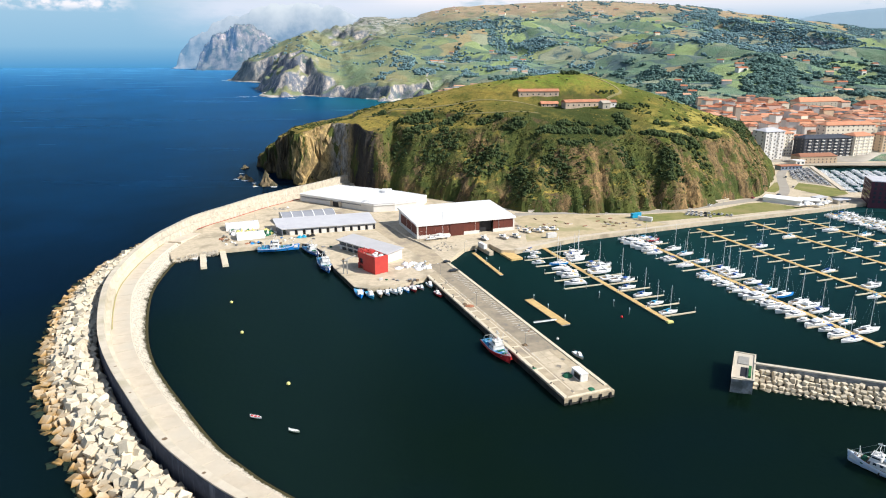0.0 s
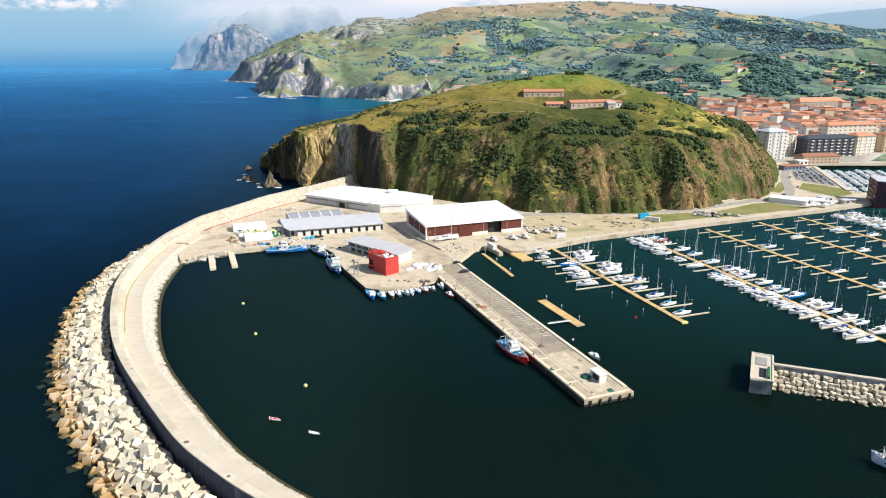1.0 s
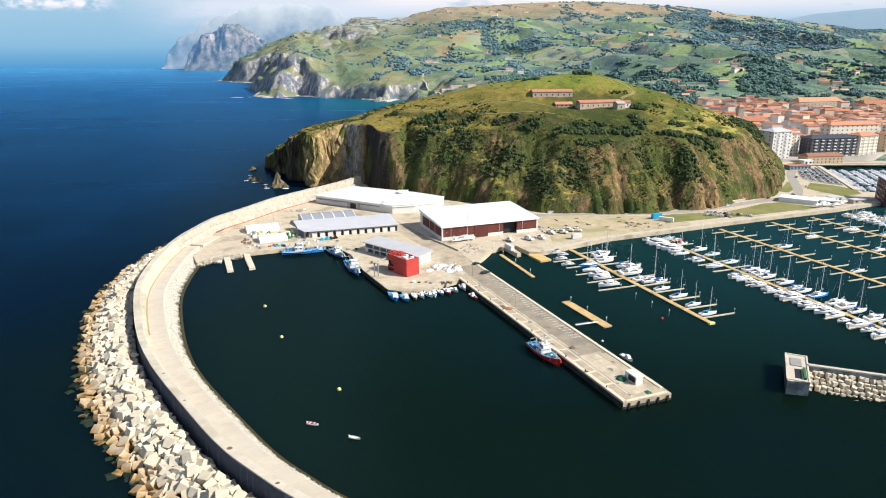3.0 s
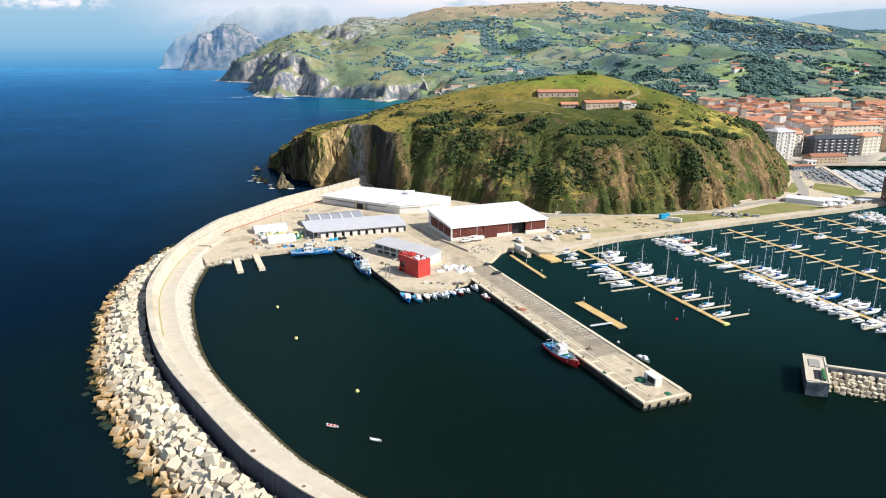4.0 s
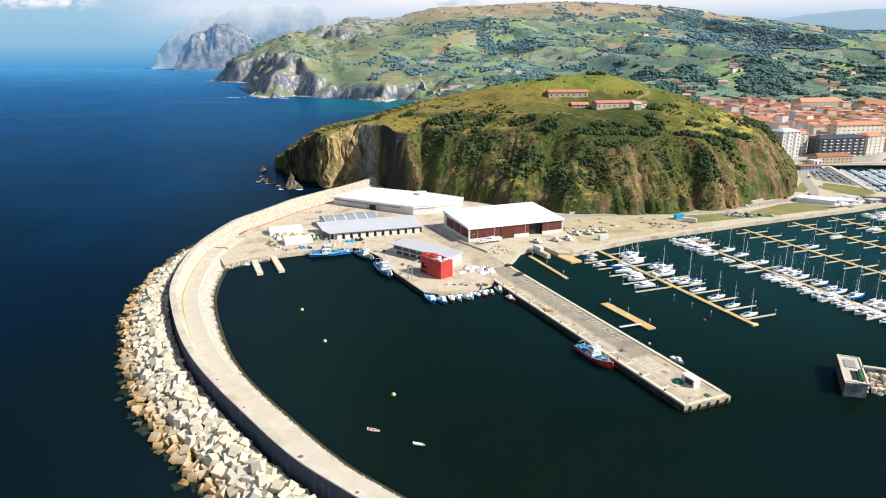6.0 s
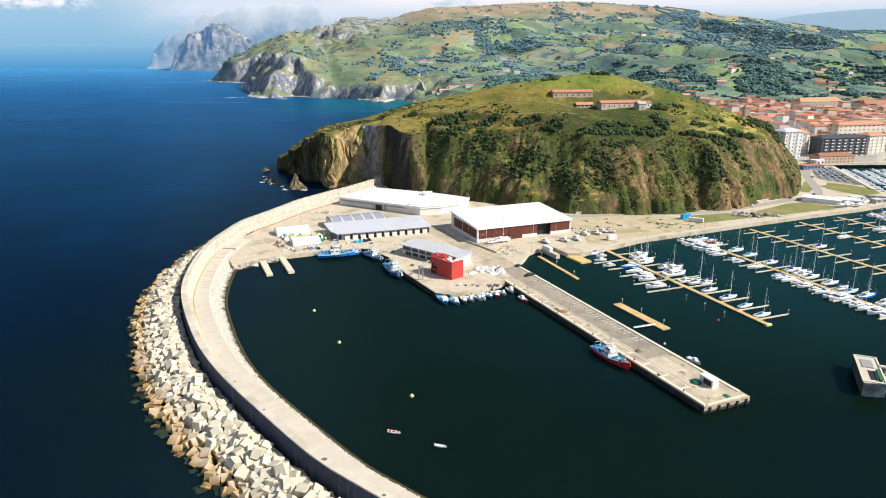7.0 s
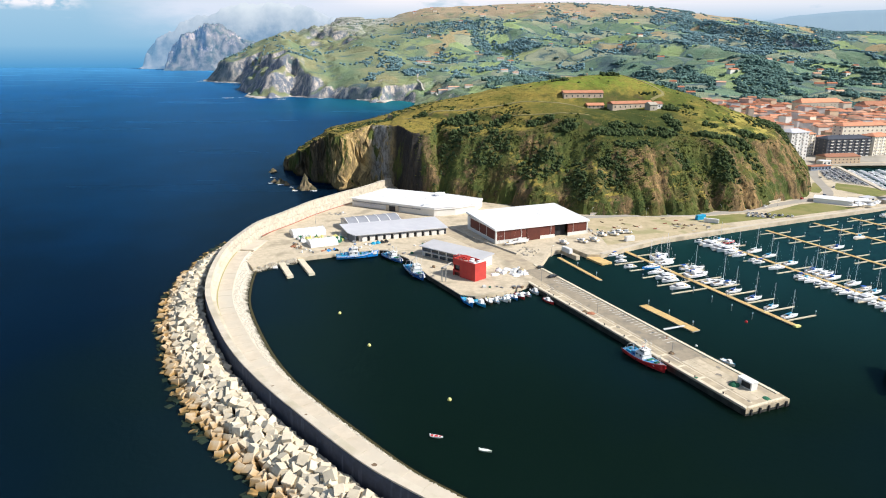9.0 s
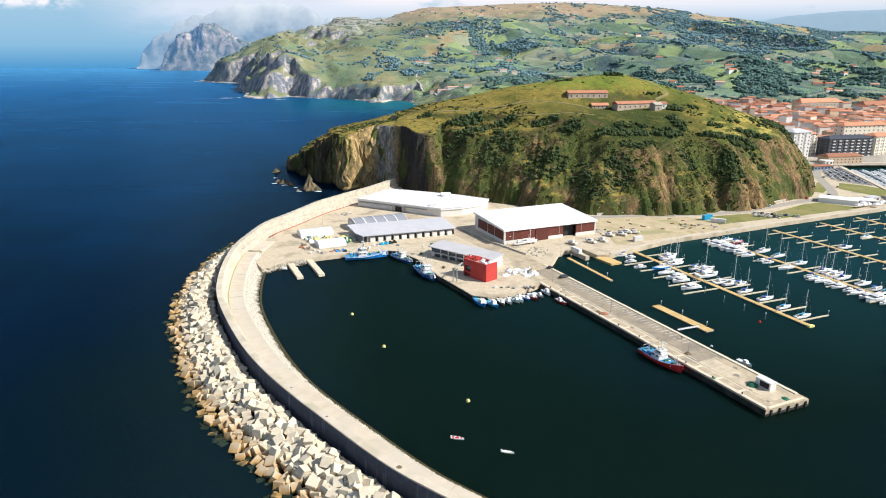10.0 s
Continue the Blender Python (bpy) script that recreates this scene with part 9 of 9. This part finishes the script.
def scatter(name, spots, templates, material, label):
    """Many clumps of leaves in one mesh: spots of x, y, z, radius, height."""
    r = np.random.default_rng(5)
    VV, FF, o = [], [], 0
    for k, (x, y, z, rad, h) in enumerate(spots):
        V, F = templates[k % len(templates)]
        a = r.uniform(0, 6.28)
        c, s = math.cos(a), math.sin(a)
        W = np.stack([(V[:, 0] * c - V[:, 1] * s) * rad, (V[:, 0] * s + V[:, 1] * c) * rad, V[:, 2] * h], -1) + (x, y, z)
        VV.append(W)
        FF.append(F + o)
        o += len(V)
    ob = new(name, fast_mesh(name, np.concatenate(VV), np.concatenate(FF), material, True))
    return tagged(ob, label, name.replace("_", " "), kind="stuff")


fine = [clump_template(s, 1, 6) for s in (0.3, 1.7, 3.1, 4.9, 6.0, 7.7)]
soft = [clump_template(s, 1, 5) for s in (0.9, 2.2, 3.8, 5.1)]
rough = [clump_template(s, 1, 2) for s in (0.9, 2.2, 3.8, 5.1, 6.6, 8.3)]
vr = np.random.default_rng(11)
# scrub on the headland: thickets of round bushes along the cliff top and in hollows, low growth on the faces
THICKETS = [(104, 546, 24, 3.2, 46, 2.6), (140, 547, 13, 6, 34, 2.7), (155, 566, 6, 13, 28, 2.6), (163, 596, 7, 7, 20, 2.4), (190, 549, 24, 3.6, 60, 2.6), (222, 564, 16, 3.6, 38, 2.4), (199, 544, 9, 3, 14, 2.4), (188, 567, 5, 4, 6, 2.4), (65, 560, 9, 5, 22, 2.6), (92, 549, 8, 3, 14, 2.6), (112, 557, 14, 3, 22, 2.2), (-18, 610, 17, 6, 52, 2.5), (-12, 590, 17, 5, 26, 2.4), (14, 591, 9, 6, 22, 2.4), (46, 572, 12, 3.5, 16, 2.3), (-92, 652, 15, 3, 20, 2.0), (-54, 632, 9, 4, 9, 2.0), (126, 657, 7, 4, 13, 2.5), (76, 647, 10, 3, 12, 2.0), (266, 612, 13, 17, 80, 1.9), (286, 645, 17, 24, 110, 1.9), (240, 600, 9, 12, 12, 1.8), (212, 584, 5, 4, 4, 2.2), (152, 620, 10, 3, 7, 1.8), (178, 604, 8, 3, 6, 2.0), (184, 521, 10, 13, 75, 1.7), (40, 537, 18, 11, 70, 1.7), (92, 514, 12, 13, 70, 1.6), (150, 524, 9, 9, 34, 1.6), (4, 562, 15, 12, 70, 1.7), (-26, 578, 13, 9, 46, 1.6), (66, 520, 8, 12, 40, 1.5), (112, 532, 16, 4, 34, 1.6), (215, 540, 9, 7, 22, 1.5), (70, 500, 8, 6, 24, 1.4)]
sp1, sp2, sp3 = [], [], []
for cx, cy, rx, ry, n, size in THICKETS:
    for k in range(int(n * 1.5)):
        a, q = vr.uniform(0, 6.283), math.sqrt(vr.uniform(0, 1))
        x, y = cx + rx * q * math.cos(a), cy + ry * q * math.sin(a)
        r = size * vr.uniform(0.75, 1.7)
        sp1.append((x, y, headland_z(x, y) - 0.35 * r, r, r * vr.uniform(0.95, 1.35)))
    # lower growth round the thicket
    for k in range(int(n * 1.6)):
        a, q = vr.uniform(0, 6.283), vr.uniform(0.6, 1.75)
        x, y = cx + rx * q * math.cos(a), cy + ry * q * math.sin(a)
        r = vr.uniform(0.5, 1.3)
        if headland_z(x, y) > 3 and not (65 < x < 165 and 583 < y < 632):
            (sp1 if k % 3 else sp2).append((x, y, headland_z(x, y) - 0.35 * r, r, r * vr.uniform(0.6, 1.0)))
X, Y = vr.uniform(-190, 338, 130000), vr.uniform(486, 800, 130000)
Z = headland(X, Y)
GX = (headland(X + 2, Y) - headland(X - 2, Y)) / 4
GY = (headland(X, Y + 2) - headland(X, Y - 2)) / 4
steep = np.hypot(GX, GY)
patchy = fbm(X, Y, 55, 4, 70)
# the scars and the seaward prow stay bare
bare = np.maximum(np.exp(-((X - 124) / 13) ** 2), np.exp(-((X - 198) / 12) ** 2) * (Z < 42))
bare = np.maximum(bare, np.interp(X, [-62, -52, 200, 232, 262], [0.93, 0.15, 0.15, 0.60, 0.55]))
grown = (1 - bare) * (fbm(X, Y, 26, 3, 71) > -0.12) * np.interp(Z, [4, 22], [0.3, 1.0])
chance = np.where(steep > 0.72, 0.9 * grown, 0.10 * (patchy > 0.20) * (Z < 76) + 0.004)
chance *= (Z > 5) & (Z < 96) & (Y < 760)
keep = vr.uniform(0, 1, len(X)) < chance
for x, y, z, s in zip(X[keep], Y[keep], Z[keep], steep[keep]):
    if 65 < x < 165 and 575 < y < 635:
        continue
    if s > 0.72 and vr.uniform() < 0.94:
        r = vr.uniform(0.5, 1.0) * vr.uniform(1.0, 1.6)
        sp3.append((x, y, z - 0.40 * r, r * 1.15, r * vr.uniform(0.40, 0.65)))
        continue
    r = vr.uniform(0.9, 2.2)
    (sp1 if vr.uniform() < 0.5 else sp2).append((x, y, z - 0.35 * r, r, r * vr.uniform(0.7, 1.1)))
scatter("scrub", sp1[:9000], fine, SCRUB, "dark green scrub and low trees on the headland")
scatter("creeper", sp3[:34000], rough, CREEP, "low green and russet growth on the cliff faces")
scatter("gorse", sp2[:3500], soft, GORSE, "yellow-green gorse bushes on the headland")
# tussocks and bracken over the open turf
X, Y = vr.uniform(-150, 320, 30000), vr.uniform(520, 740, 30000)
Z = headland(X, Y)
slope = np.hypot((headland(X + 2, Y) - headland(X - 2, Y)) / 4, (headland(X, Y + 2) - headland(X, Y - 2)) / 4)
drift = fbm(X, Y, 40, 4, 77)
keep = (slope < 0.85) & (Z > 30) & (np.abs(drift) < 0.22) & (vr.uniform(0, 1, len(X)) < 0.55)
keep &= ~((X > 65) & (X < 165) & (Y > 585) & (Y < 630))
tus, bra = [], []
for x, y, z, q in zip(X[keep], Y[keep], Z[keep], drift[keep]):
    r = vr.uniform(0.3, 0.85)
    (tus if q > 0.03 else bra).append((x, y, z - 0.35 * r, r, r * vr.uniform(0.5, 0.9)))
scatter("tussock", tus[:3500], rough, foliage("tussock_grass", (0.070, 0.092, 0.024), (0.120, 0.135, 0.034), 1.0, 0.6), "rough green tussocks on the headland")
scatter("bracken", bra[:4500], rough, foliage("dry_bracken", (0.215, 0.165, 0.050), (0.305, 0.240, 0.075), 1.0, 0.5), "golden dry bracken on the headland")
# woods and hedges on the far hills
X, Y = vr.uniform(-0.30, 0.78, 210000), np.sqrt(vr.uniform(1120.0 ** 2, 3500.0 ** 2, 210000))
X = X * Y
D = inside(COAST, X, Y)
U = X / Y
wood = 0.75 * fbm(X, Y * 0.6, 210, 5, 33) + 0.55 * fbm(X, Y * 0.6, 62, 3, 36) + np.interp(U, [-0.28, -0.05, 0.1, 0.25, 0.7], [-0.46, -0.12, -0.04, 0.03, 0.10])
hedge = np.abs(np.sin(X / 62 + 2.2 * fbm(X, Y, 260, 2, 34))) * np.abs(np.sin(Y / 95 + 2.2 * fbm(X, Y, 260, 2, 35)))
chance = 0.85 * np.clip((wood - 0.13) / 0.10, 0, 1) + 0.55 * (hedge < 0.045) * np.interp(U, [-0.28, -0.1, 0.1], [0.25, 0.6, 1.0]) + np.interp(U, [-0.1, 0.1], [0.001, 0.004])
high = mainland(X, Y)
chance = chance * np.where((U < 0.17) & (high > 235), 0.05, 1.0) * np.where((U < 0.32) & (high > 205), 0.35, 1.0) * np.where((U < 0) & (high > 160), 0.5, 1.0)
chance = chance * (D > 45) * np.where((Y < 1220) & (U < 0.5), 0.35, 1.0)
keep = vr.uniform(0, 1, len(X)) < chance * 0.62
X, Y = X[keep], Y[keep]
Z = mainland(X, Y)
sp = [(x, y, z - 1, r, h) for x, y, z, r, h in zip(X, Y, Z, 5.0 + 7.5 * vr.power(0.8, len(X)), vr.uniform(4.0, 8.5, len(X))) if z > 3]
sp = sorted(sp, key=lambda s: s[1])[:32000]

bushy = [clump_template(s, 1, 5) for s in (0.5, 2.9, 4.4, 7.1)]
close = [q for q in sp if q[1] < 1750]
sp = [q for q in sp if q[1] >= 1750]
# a little of the same haze blue is mixed into the nearer leaves
scatter("woodland", close, bushy, foliage("hazed_near_leaves", (0.080, 0.150, 0.140), (0.132, 0.212, 0.178), 7, 0.4), "green woods and hedgerows behind the town")
scatter("woodland", sp, rough, WOODS, "hazy blue-green woods and hedgerows on the hills")
